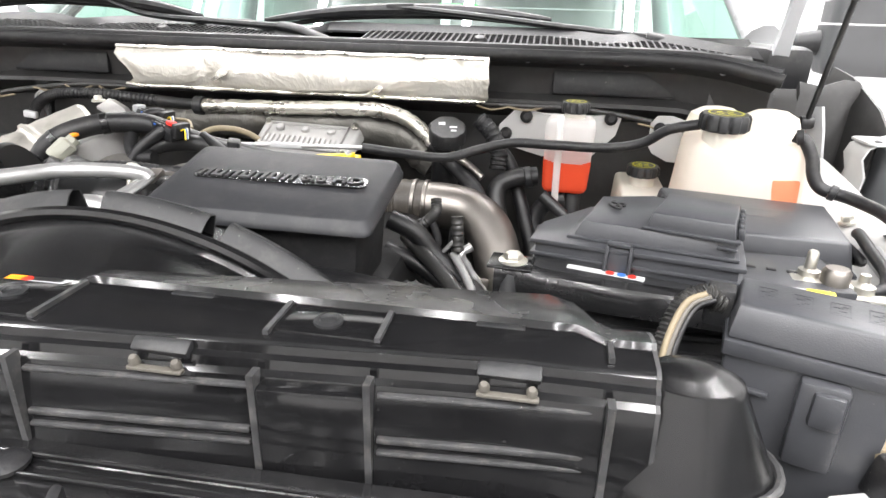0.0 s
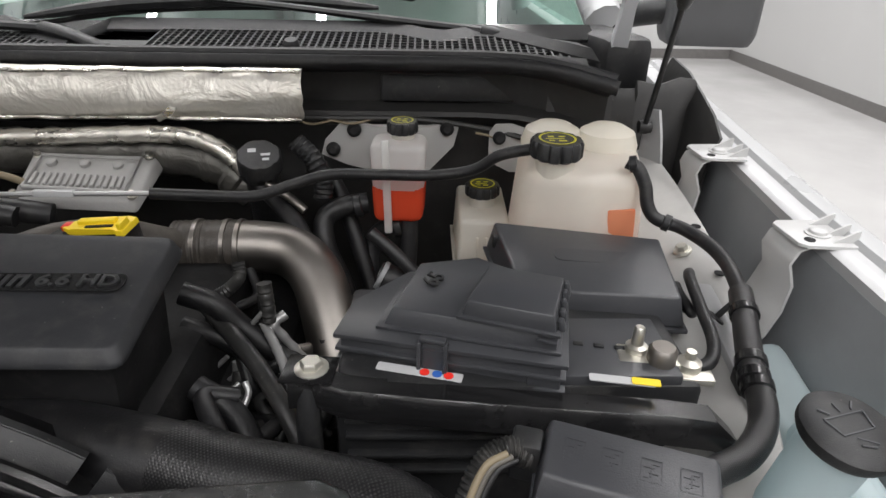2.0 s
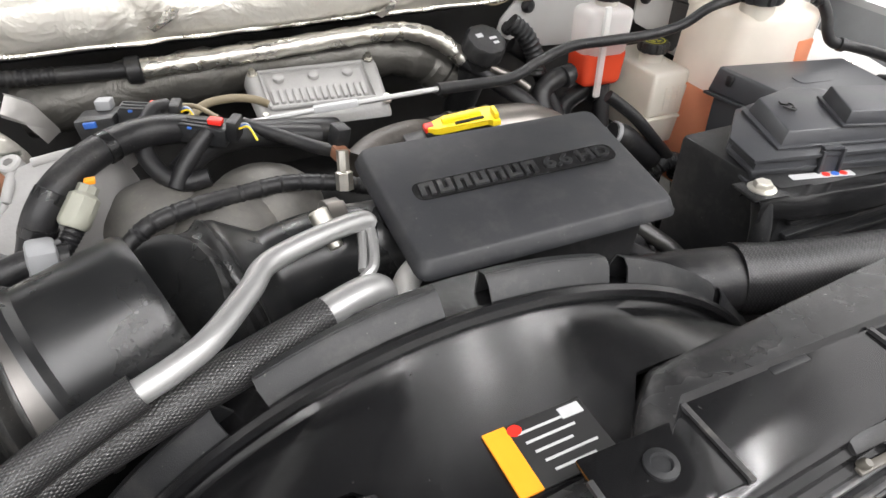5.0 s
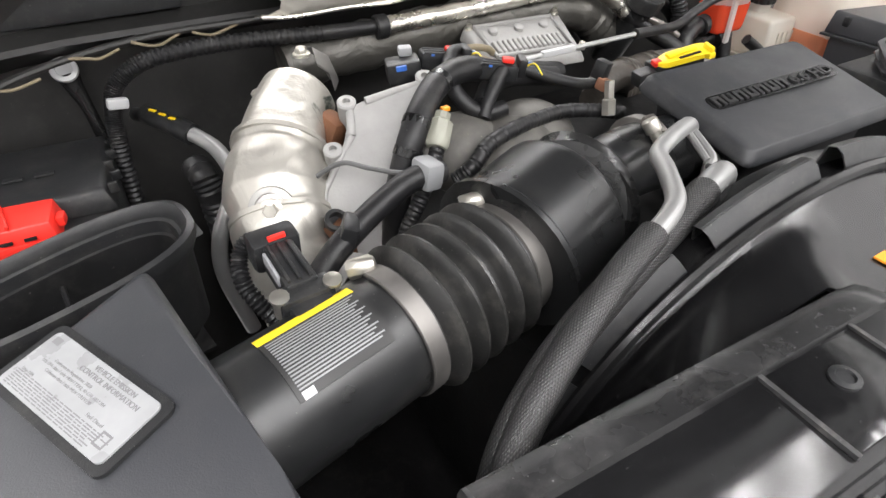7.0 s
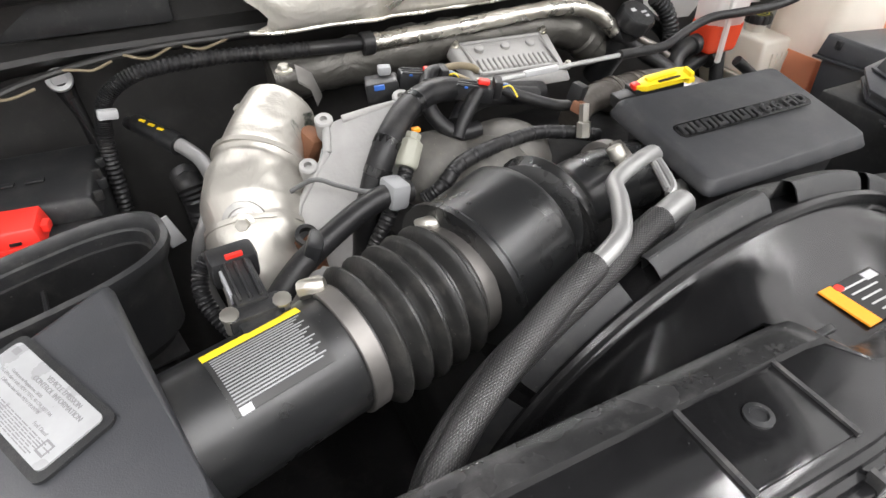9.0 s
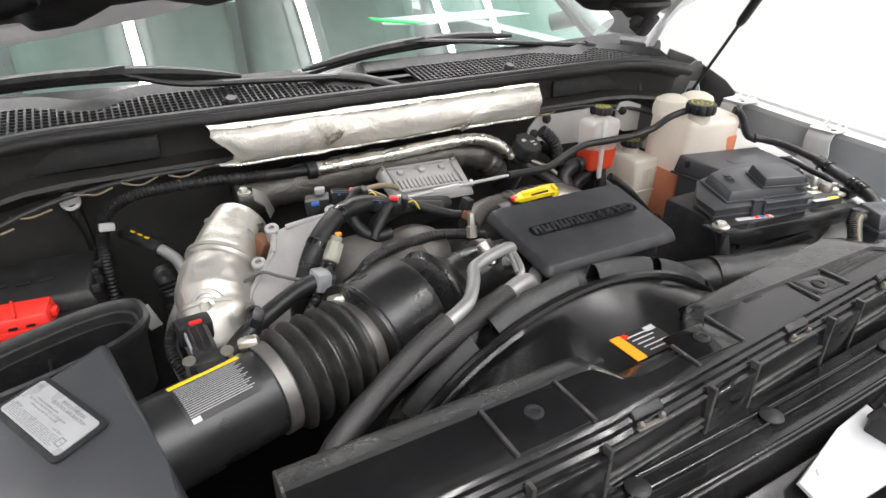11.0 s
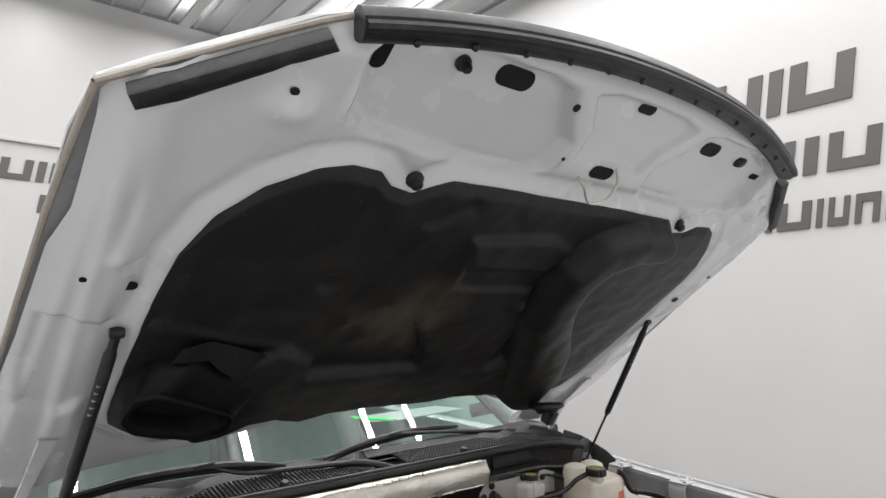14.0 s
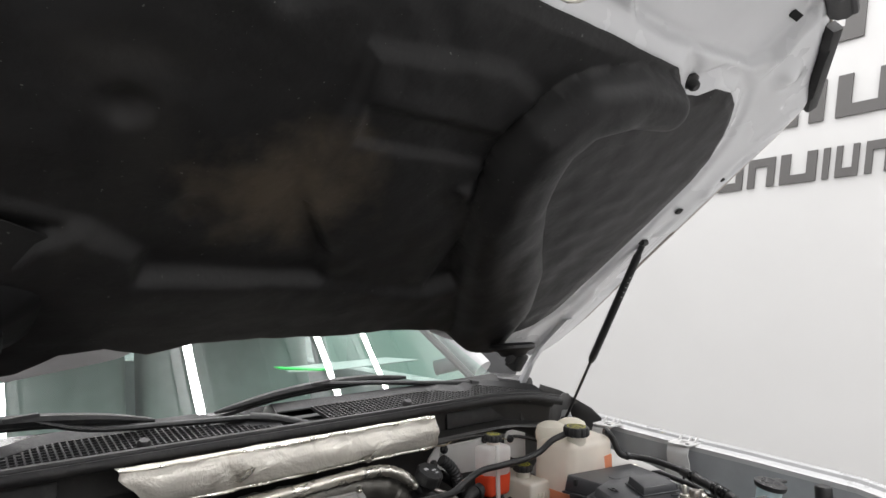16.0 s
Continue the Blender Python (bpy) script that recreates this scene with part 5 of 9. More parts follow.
rings = [baffle_ring(0, 0.35), baffle_ring(0, 0.7), baffle_ring(0, 0.92)] + [baffle_ring(i / 60) for i in range(61)]
rings[0] = [p + Vector((0, 0, 0.006)) for p in rings[0]]
rings[1] = [p + Vector((0, 0, 0.005)) for p in rings[1]]
vs = loft(bm, rings, True)
bm.faces.new(vs[0])
baffle = part("side_baffle", bm, BELL, cover, "corrugated black plastic side baffle", sharp=60)
for t in (0.20, 0.30, 0.42):
    ring = baffle_ring(t, 1.06)
    part("baffle_rib", sweep(B(), ring[1:15], 0.0035, 8, 1), GLINT_EDGE, baffle)
rad = thing("radiator", (0.03, -0.15, 0.6), "dark radiator and intercooler stack", "radiator")
part("core", box(B(), (0.03, -0.23, 0.88), (1.05, 0.09, 0.56), bevel=0.01), DARK, rad)

# fan shroud
shroud = thing("fan_shroud", (0.07, -0.12, 0.8), "glossy black plastic fan shroud with an arched rim", "fan shroud")
CX, CZ, RR = 0.015, 0.925, 0.388
rows = []
for i in range(57):
    a = radians(163 - 136 * i / 56)
    x = CX + RR * math.cos(a)
    z = CZ + RR * math.sin(a)
    xl = max(-0.47, min(0.545, CX + 1.32 * RR * math.cos(a)))
    k = notch(xl)
    f = Vector((xl, -0.166 - 0.052 * k - 0.010 * smooth(xl, 0.0, 0.03), max(1.19, min(1.289 - 0.0165 * k, z - 0.010))))
    r = Vector((x, -0.104, z - 0.008))
    g = f.lerp(r, 0.4)
    rows.append([f, g.lerp(Vector((g.x, -0.160, f.z + 0.001)), k), f.lerp(r, 0.75), r, Vector((x, -0.098, z)), Vector((x, -0.088, z)), Vector((x * 0.99, -0.03, z - 0.012))])
bm = B()
sheet(bm, rows, 0.004)
bell = part("bell", bm, BELL, shroud, sharp=60)
bm = B()
sweep(bm, [(CX + (RR + 0.004) * math.cos(radians(a)), -0.096, CZ + (RR + 0.004) * math.sin(radians(a))) for a in range(163, 26, -6)], 0.007, 8, 3)
part("rim", bm, BELL, bell)
for a0, a1 in ((158, 141), (138, 119.5), (114.5, 94.5), (89, 73), (70, 51), (48.5, 35)):
    bm = B()
    rows = []
    for i in range(7):
        a = radians(a0 + (a1 - a0) * i / 6)
        c, s = math.cos(a), math.sin(a)
        rows.append([Vector((CX + (RR + h) * c, y, CZ + (RR + h) * s)) for h, y in ((0.0, -0.094), (0.018, -0.082), (0.022, -0.075), (0.019, -0.066), (-0.012, -0.060))])
    sheet(bm, rows, 0.002, (0, 1, 0))
    part("deflector", bm, PLASTIC, shroud, "matte black rim flap")
for i in range(9):
    a = radians(i * 40)
    bm = B()
    d = Vector((math.cos(a), 0, math.sin(a)))
    n = Vector((-math.sin(a), 0, math.cos(a)))
    sheet(bm, [[Vector((CX, -0.07, 0.95)) + d * r + n * (k * w) + Vector((0, 0.03 * k, 0)) for k in (-1, 0, 1)] for r, w in ((0.07, 0.03), (0.2, 0.05), (0.31, 0.06))], 0.004, (0, 1, 0))
    part("fan_blade", bm, DARK, shroud)
# warning label on the bell
lab = thing("warning_label", (0.015, -0.188, 1.27), "orange and black fan warning label", "label")
LM = Matrix.Translation((0.018, -0.188, 1.2745)) @ pose(0, 0, 0, 0, 0, 2) @ Matrix.Diagonal((0.78, 0.75, 1, 1))
part("orange_band", prism(B(), [(-0.05, -0.034), (-0.028, -0.034), (-0.028, 0.034), (-0.05, 0.034)], 0.002, LM), ORANGE, lab, "orange warning band")
part("panel", prism(B(), [(-0.0275, -0.034), (0.05, -0.034), (0.05, 0.034), (-0.0275, 0.034)], 0.0015, LM), PRINT, lab)
bm = B()
for k in range(5):
    prism(bm, [(-0.022 + 0.003 * k, 0.02 - 0.011 * k), (0.040 - 0.009 * (k % 3), 0.02 - 0.011 * k), (0.040 - 0.009 * (k % 3), 0.0225 - 0.011 * k), (-0.022 + 0.003 * k, 0.0225 - 0.011 * k)], 0.0021, LM)
prism(bm, [(0.024, 0.018), (0.046, 0.018), (0.046, 0.030), (0.024, 0.030)], 0.0023, LM)
part("print_bar", bm, LABEL, lab)
part("symbol", prism(B(), [(-0.022 + 0.007 * math.cos(k), 0.026 + 0.006 * math.sin(k)) for k in [i * math.tau / 12 for i in range(12)]], 0.0024, LM), RED, lab)

# large coolant hose with its smooth duct
hose = thing("coolant_hose", (0.45, -0.06, 1.1), "thick black ribbed rubber hose ahead of the engine", "hose")
bm = B()
sweep(bm, [(-0.05, 0.04, 1.13), (0.05, 0.025, 1.165), (0.15, 0.002, 1.195), (0.23, -0.020, 1.207), (0.30, -0.042, 1.212), (0.345, -0.054, 1.212)], lambda t: 0.040 - 0.003 * t, 20, 6, flat=0.9)
part("smooth_end", bm, RUBBER, hose)
bm = B()
sweep(bm, [(0.330, -0.050, 1.212), (0.38, -0.068, 1.211), (0.45, -0.088, 1.214), (0.515, -0.113, 1.218), (0.565, -0.155, 1.205), (0.595, -0.20, 1.16), (0.60, -0.23, 1.08)], lambda t: 0.0385 + 0.0004 * math.sin(t * 330), 22, 24)
part("ribbed_hose", bm, BRAID, hose)

# ---- driver's side ----
batt = thing("battery", (0.63, 0.09, 1.0), "black battery under the fuse box in its tray", "battery")
part("case", box(B(), (0.635, 0.095, 1.135), (0.35, 0.18, 0.23), bevel=0.008), PLASTIC, batt)
part("tray", box(B(), (0.63, 0.09, 1.01), (0.40, 0.24, 0.03), bevel=0.006), PLASTIC, batt)
for z in (1.215, 1.195, 1.17, 1.15):
    part("case_rib", box(B(), (0.60, 0.002, z), (0.26, 0.012, 0.006), bevel=0.002), PLASTIC, batt)
part("top_cover", box(B(), (0.715, 0.058, 1.252), (0.15, 0.098, 0.014), bevel=0.003), FUSE, batt)
for k in range(5):
    part("cover_notch", box(B(), (0.700 + 0.020 * k, 0.060 - 0.004 * k, 1.2595), (0.010, 0.006, 0.003), (0, 0, -10), bevel=0.001), PLASTIC, batt)
bm = B()
prism(bm, rounded(0.085, 0.012, 0.002), 0.0012, pose(0.540, 0.027, 1.2492, 0, 0, -14))
l1 = part("sticker", bm, LABEL, batt, "white warning sticker with red and blue marks")
for x, mm in ((0.545, RED), (0.557, BLUE), (0.568, RED)):
    bm = B()
    lathe(bm, [(0.0048, 0), (0.0048, 0.0008)], aim((x, 0.027 - 0.25 * (x - 0.540), 1.2505), (0, 0, 1)), 12)
    part("mark", bm, mm, l1)
bm = B()
prism(bm, rounded(0.060, 0.010, 0.002), 0.0012, pose(0.728, 0.002, 1.2595, 0, 0, -10))
l2 = part("sticker", bm, LABEL, batt, "white and yellow sticker")
part("mark", prism(B(), rounded(0.026, 0.0095, 0.002), 0.001, pose(0.749, -0.002, 1.2608, 0, 0, -10)), YELLOW, l2)

term = thing("battery_terminal", (0.765, 0.05, 1.25), "zinc battery clamp with its nut and post", "terminal")
bm = B()
box(bm, (0.765, 0.042, 1.254), (0.06, 0.030, 0.012), (0, 0, -8), bevel=0.003)
box(bm, (0.803, 0.030, 1.248), (0.044, 0.036, 0.008), (0, 0, -8), bevel=0.003)
part("clamp", bm, ZINC, term)
bm = B()
lathe(bm, [(0.014, 0), (0.014, 0.014), (0.011, 0.018)], aim((0.775, 0.032, 1.258), (0, 0, 1)), 20)
part("post", bm, STEEL, term)
bm = B()
lathe(bm, [(0.011, 0), (0.011, 0.010), (0.008, 0.011), (0.006, 0.012), (0.0055, 0.030), (0.004, 0.032)], aim((0.755, 0.048, 1.256), (0, 0, 1)), 12)
part("stud_nut", bm, ZINC, term)
bm = B()
lathe(bm, [(0.012, 0), (0.012, 0.008), (0.008, 0.010), (0.0055, 0.012), (0.005, 0.02)], aim((0.802, 0.030, 1.252), (0, 0, 1)), 12)
part("stud_nut", bm, ZINC, term)

fuse = thing("fuse_box", (0.57, 0.08, 1.24), "black plastic fuse box with a stepped lid on the battery", "fuse box")


def tier(parent, name, pts, z0, z1, grow=0.0, shrink=0.0, bevel=0.0010):
    """One storey of a moulded lid: an outline raised from z0 to z1, grown below and drawn in at its top."""
    c = sum((Vector(p) for p in pts), Vector()) / len(pts)

    def ring(g, dz):
        out = []
        for p in pts:
            d = Vector((p[0] - c.x, p[1] - c.y, 0))
            out.append(Vector((p[0], p[1], p[2] + dz)) + d.normalized() * g)
        return out
    return part(name, hull(B(), ring(grow, z0), ring(grow - shrink, z1), bevel, 2), FUSE, parent)


LOW = [(0.459, 0.060, 1.238), (0.672, 0.002, 1.244), (0.690, 0.098, 1.252), (0.602, 0.170, 1.252), (0.530, 0.163, 1.247), (0.474, 0.115, 1.240)]
base = tier(fuse, "lower_shell", LOW, 0.0, 0.034, -0.001, 0.002)
tier(base, "lip", LOW, -0.001, 0.004, 0.0045)
tier(base, "lip", LOW, 0.0145, 0.0185, 0.0040)
tier(base, "lip", LOW, 0.0295, 0.0345, 0.0050)
bm = B()
hull(bm, [(0.500, 0.066, 1.270), (0.668, 0.014, 1.277), (0.686, 0.098, 1.284), (0.602, 0.162, 1.284), (0.530, 0.154, 1.279)], [(0.513, 0.071, 1.295), (0.665, 0.019, 1.300), (0.683, 0.096, 1.306), (0.604, 0.156, 1.306), (0.541, 0.148, 1.303)], 0.0015, 2)
lid = part("lid", bm, FUSE, fuse)
tier(lid, "lip", [(0.500, 0.066, 1.274), (0.668, 0.014, 1.280), (0.686, 0.098, 1.287), (0.602, 0.162, 1.287), (0.530, 0.154, 1.282)], 0.0, 0.0035, 0.0042)
STEP = [(0.578, 0.049, 1.2965), (0.666, 0.014, 1.299), (0.690, 0.086, 1.3025), (0.608, 0.112, 1.3045)]
raised = tier(lid, "raised_field", STEP, 0.0, 0.020, -0.001, 0.006, 0.0016)
tier(raised, "lip", STEP, 0.0005, 0.0040, 0.0038)
tier(raised, "lip", [(STEP[1][0], STEP[1][1], STEP[1][2] - 0.008), (STEP[2][0], STEP[2][1], STEP[2][2] - 0.008), (0.672, 0.092, 1.2945), (0.650, 0.022, 1.291)], 0.0, 0.0035, 0.0030)


for k in range(5):
    bm = B()
    box(bm, (0.6705 + 0.0042 * k, 0.022 + 0.015 * k, 1.308 + 0.001 * k), (0.006, 0.009, 0.013), (0, -15, -16), bevel=0.0025)
    part("edge_rib", bm, FUSE, lid)
bm = B()
box(bm, (0.540, 0.035, 1.262), (0.004, 0.008, 0.034), (-6, 0, -15), bevel=0.001)
box(bm, (0.565, 0.028, 1.264), (0.004, 0.008, 0.034), (-6, 0, -15), bevel=0.001)
box(bm, (0.553, 0.034, 1.262), (0.022, 0.005, 0.030), (-6, 0, -15), bevel=0.001)
box(bm, (0.553, 0.036, 1.281), (0.026, 0.010, 0.005), (-6, 0, -15), bevel=0.0015)
part("latch", bm, FUSE, fuse)
text("embossed_mark", "65", 0.026, pose(0.555, 0.112, 1.3035, 6, 0, 60), PLASTIC, lid, 0.001)

rbox = thing("electrical_centre", (0.745, 0.21, 1.2), "large black plastic electrical centre with a domed lid", "fuse box")
bm = B()
hull(bm, [(0.630, 0.30, 1.12), (0.835, 0.24, 1.12), (0.824, 0.130, 1.12), (0.652, 0.150, 1.12)], [(0.634, 0.306, 1.232), (0.846, 0.252, 1.232), (0.830, 0.126, 1.232), (0.654, 0.147, 1.232)], 0.006)
part("lower_shell", bm, FUSE, rbox)
bm = B()
hull(bm, [(0.630, 0.318, 1.236), (0.852, 0.262, 1.236), (0.836, 0.118, 1.236), (0.648, 0.140, 1.236)], [(0.640, 0.314, 1.277), (0.848, 0.258, 1.280), (0.829, 0.127, 1.273), (0.654, 0.148, 1.271)], 0.004, 3)
dome = part("lid", bm, FUSE, rbox)
tier(rbox, "lip", [(0.629, 0.319, 1.231), (0.853, 0.263, 1.231), (0.837, 0.117, 1.231), (0.647, 0.139, 1.231)], 0.0, 0.005, 0.003)
part("front_clip", box(B(), (0.70, 0.128, 1.215), (0.03, 0.012, 0.035), (0, 0, -6), bevel=0.003), PLASTIC, rbox)
bm = B()
prism(bm, rounded(0.12, 0.028, 0.01), 0.0015, pose(0.765, 0.215, 1.2745, 4, 0, -8))
part("emblem_field", bm, FUSE, dome)
part("latch", box(B(), (0.645, 0.285, 1.262), (0.02, 0.012, 0.018), bevel=0.003), PLASTIC, rbox)

brk = thing("hold_down_bracket", (0.62, 0.0, 1.235), "long black steel battery hold-down bracket", "bracket")
bm = B()
sheet(bm, [[Vector((x, y0 + dy, z0 + dz)) for dy, dz in ((0.018, -0.004), (0.014, 0.004), (-0.008, 0.004), (-0.013, -0.002), (-0.014, -0.022))] for x, y0, z0 in ((0.418, 0.018, 1.250), (0.44, 0.02, 1.251), (0.47, 0.008, 1.247), (0.55, -0.002, 1.245), (0.66, -0.014, 1.244), (0.76, -0.024, 1.244), (0.805, -0.028, 1.24), (0.83, -0.03, 1.215))], 0.003)
part("strap", bm, GLOSS, brk)
part("end_plate", box(B(), (0.436, 0.026, 1.2535), (0.05, 0.042, 0.004), (0, 0, -6), bevel=0.002), GLOSS, brk)
bolt(brk, (0.438, 0.026, 1.256), r=0.011, label="large zinc hex bolt")
bm = B()
sweep(bm, [(0.435, 0.02, 1.25), (0.435, 0.005, 1.2), (0.437, 0.0, 1.10)], 0.012, 10, 4)
part("leg", bm, PLASTIC, brk)

relay = thing("relay_box", (0.69, -0.16, 1.1), "tall black relay box with moulded fuse symbols", "relay box")
bm = B()
hull(bm, [(0.632, -0.099, 1.290), (0.748, -0.142, 1.290), (0.730, -0.203, 1.284), (0.614, -0.161, 1.284)], [(0.637, -0.104, 1.314), (0.743, -0.144, 1.314), (0.726, -0.193, 1.310), (0.622, -0.151, 1.310)], 0.003, 2)
part("lid", bm, FUSE, relay)
bm = B()
hull(bm, [(0.630, -0.097, 1.276), (0.750, -0.141, 1.276), (0.731, -0.205, 1.270), (0.612, -0.163, 1.270)], [(0.630, -0.097, 1.289), (0.750, -0.141, 1.289), (0.731, -0.205, 1.283), (0.612, -0.163, 1.283)], 0.0015, 2)
part("lid_rim", bm, FUSE, relay)
bm = B()
hull(bm, [(0.645, -0.11, 0.98), (0.735, -0.145, 0.98), (0.722, -0.188, 0.98), (0.626, -0.155, 0.98)], [(0.634, -0.101, 1.275), (0.746, -0.143, 1.275), (0.728, -0.200, 1.269), (0.615, -0.160, 1.269)], 0.004, 2)
part("body", bm, FUSE, relay)
for k, (w, h) in enumerate(((0.034, 0.075), (0.022, 0.03))):
    part("front_latch", box(B(), (0.680 + 0.002 * k, -0.190 - 0.006 * k, 1.232 + 0.018 * k), (w, 0.014, h), (0, 0, -19), bevel=0.004), FUSE, relay)
part("front_ledge", box(B(), (0.633, -0.168, 1.243), (0.034, 0.005, 0.004), (0, 0, -19), bevel=0.001), FUSE, relay)
part("end_hook", box(B(), (0.757, -0.170, 1.272), (0.016, 0.03, 0.02), (0, 0, -19), bevel=0.004), PLASTIC, relay)
bm = B()
for k in range(4):
    m = pose(0.647 + 0.0235 * k, -0.1335 - 0.0093 * k, 1.3122, 7, 0, -21) @ Matrix.Scale(0.74, 4)
    for dx, dy, w, h in ((-0.009, 0, 0.0010, 0.024), (0.009, 0, 0.0010, 0.024), (0, 0.012, 0.019, 0.0010), (0, -0.012, 0.019, 0.0010), (-0.002, 0.003, 0.009, 0.0012), (0.002, -0.003, 0.008, 0.0012), (0.0, 0.0, 0.0012, 0.014), (0.004, 0.007, 0.005, 0.0012), (-0.004, -0.008, 0.004, 0.0012)):
        prism(bm, [(dx - w / 2, dy - h / 2), (dx + w / 2, dy - h / 2), (dx + w / 2, dy + h / 2), (dx - w / 2, dy + h / 2)], 0.0005, m)
tagged(part("embossed_symbol", bm, FUSE, relay), kind="stuff")

tank = thing("coolant_tank", (0.775, 0.40, 0.98), "milky white plastic coolant tank with a black cap", "coolant tank")
bm = B()
hull(bm, [(0.655, 0.33, 1.02), (0.74, 0.30, 1.0), (0.86, 0.32, 1.02), (0.872, 0.46, 1.02), (0.72, 0.50, 1.02), (0.66, 0.46, 1.02)], [(0.678, 0.330, 1.345), (0.752, 0.300, 1.352), (0.838, 0.306, 1.348), (0.868, 0.44, 1.352), (0.735, 0.50, 1.352), (0.688, 0.455, 1.350)], 0.022, 4)
shell = part("body", bm, TANK, tank)
bm = B()
for cx, cy in ((0.735, 0.445), (0.815, 0.435)):
    lathe(bm, [(0.045, 1.33), (0.046, 1.352), (0.040, 1.370), (0.024, 1.379), (0.004, 1.382)], pose(cx, cy, 0), 24)
part("lobe", bm, TANK, tank)
part("coolant", hull(B(), [(0.665, 0.335, 1.03), (0.74, 0.31, 1.01), (0.85, 0.33, 1.03), (0.862, 0.455, 1.03), (0.72, 0.49, 1.03), (0.67, 0.455, 1.03)], [(0.672, 0.338, 1.215), (0.75, 0.312, 1.215), (0.838, 0.318, 1.215), (0.862, 0.44, 1.215), (0.735, 0.49, 1.215), (0.682, 0.45, 1.215)], 0.01), COOLANT, tank, "orange-red coolant")
bm = B()
hull(bm, [(0.800, 0.3110, 1.17), (0.842, 0.3125, 1.17), (0.842, 0.33, 1.17), (0.800, 0.33, 1.17)], [(0.790, 0.3015, 1.300), (0.829, 0.3035, 1.300), (0.829, 0.33, 1.300), (0.790, 0.33, 1.300)], 0.003)
part("coolant_pocket", bm, TANKRED, tank, "coolant showing through the wall")
bm = B()
hull(bm, [(0.6555, 0.325, 1.03), (0.70, 0.309, 1.02), (0.72, 0.34, 1.02), (0.6555, 0.45, 1.03)], [(0.6665, 0.330, 1.215), (0.705, 0.3125, 1.195), (0.72, 0.34, 1.195), (0.670, 0.45, 1.215)], 0.004)
part("coolant_pocket", bm, TANKRED, tank, "coolant showing through the wall")
bm = B()
prism(bm, [(0.662, 1.276), (0.653, 1.290), (0.653, 1.332), (0.663, 1.345), (0.69, 1.346), (0.74, 1.33), (0.74, 1.26), (0.69, 1.262)], 0.006, Matrix(((1, 0, 0, 0), (0, 0, 1, 0.552), (0, 1, 0, 0), (0, 0, 0, 1))), 0.002)
part("mount_ear", bm, TANKCLEAR, tank)
bm = B()
lathe(bm, [(0.011, 0), (0.011, 0.006), (0.006, 0.012)], aim((0.669, 0.550, 1.323), (0, -1, 0.1)), 14)
part("fixing", bm, RUBBER, tank)


def cap(parent, p, r, h, ink=True):
    bm = B()
    m = aim(p, (0, -0.03, 1))
    lathe(bm, [(r * 0.92, -h * 0.8), (r, -h * 0.7), (r, -0.15 * h), (r * 0.93, 0), (r * 0.4, 0.001)], m, 64, 12, 0.10)
    c = part("cap", bm, PLASTIC, parent, "black ribbed screw cap")
    if ink:
        bm = B()
        for k in range(20):
            a0, a1 = k * math.tau / 20, (k + 1) * math.tau / 20
            q = [m @ Vector((rr * math.cos(a), rr * math.sin(a), z)) for rr, a, z in ((r * 0.62, a0, 0.0012), (r * 0.62, a1, 0.0012), (r * 0.70, a1, 0.0012), (r * 0.70, a0, 0.0012))]
            bm.faces.new([bm.verts.new(v) for v in q])
        for dx, dy, w, hh in ((-0.22, 0.18, 0.22, 0.16), (0.2, 0.2, 0.26, 0.12), (-0.1, -0.05, 0.7, 0.07), (0.15, -0.28, 0.3, 0.14), (-0.25, -0.26, 0.2, 0.1)):
            q = [m @ Vector((r * (dx + sx * w / 2), r * (dy + sy * hh / 2), 0.0012)) for sx, sy in ((-1, -1), (1, -1), (1, 1), (-1, 1))]
            bm.faces.new([bm.verts.new(v) for v in q])
        part("print", bm, CAPINK, c, "yellow cap print")
    bm = B()
    lathe(bm, [(r * 0.75, -h * 1.6), (r * 0.75, -h * 0.75)], m, 24)
    part("neck", bm, TANK, parent)
    return c


cap(tank, (0.721, 0.343, 1.385), 0.036, 0.030)

res = thing("coolant_reservoir", (0.50, 0.45, 1.2), "clear plastic reservoir half full of orange coolant", "reservoir")
bm = B()
hull(bm, [(0.466, 0.428, 1.222), (0.54, 0.424, 1.222), (0.545, 0.485, 1.222), (0.466, 0.487, 1.222)], [(0.462, 0.424, 1.350), (0.546, 0.418, 1.350), (0.55, 0.488, 1.350), (0.464, 0.49, 1.350)], 0.014, 4)
part("body", bm, TANKCLEAR, res)
bm = B()
hull(bm, [(0.4655, 0.4275, 1.2215), (0.5405, 0.4235, 1.2215), (0.5455, 0.4855, 1.2215), (0.4655, 0.4875, 1.2215)], [(0.4632, 0.4252, 1.286), (0.5442, 0.4205, 1.286), (0.5485, 0.4875, 1.286), (0.464, 0.4895, 1.286)], 0.012, 4)
part("coolant", bm, COOLANT, res, "orange coolant filling the lower half")
part("seam", box(B(), (0.4875, 0.419, 1.283), (0.012, 0.008, 0.15), (0, -1, 0), bevel=0.003), TANKCLEAR, res)
bm = B()
prism(bm, [(0.368, 1.286), (0.376, 1.312), (0.404, 1.342), (0.425, 1.348), (0.455, 1.335), (0.55, 1.335), (0.585, 1.344), (0.602, 1.336), (0.594, 1.302), (0.545, 1.250), (0.46, 1.255), (0.41, 1.268)], 0.006, Matrix(((1, 0, 0, 0), (0, 0, 1, 0.567), (0, 1, 0, 0), (0, 0, 0, 1))), 0.002)
part("mounting_plate", bm, TANKCLEAR, res)
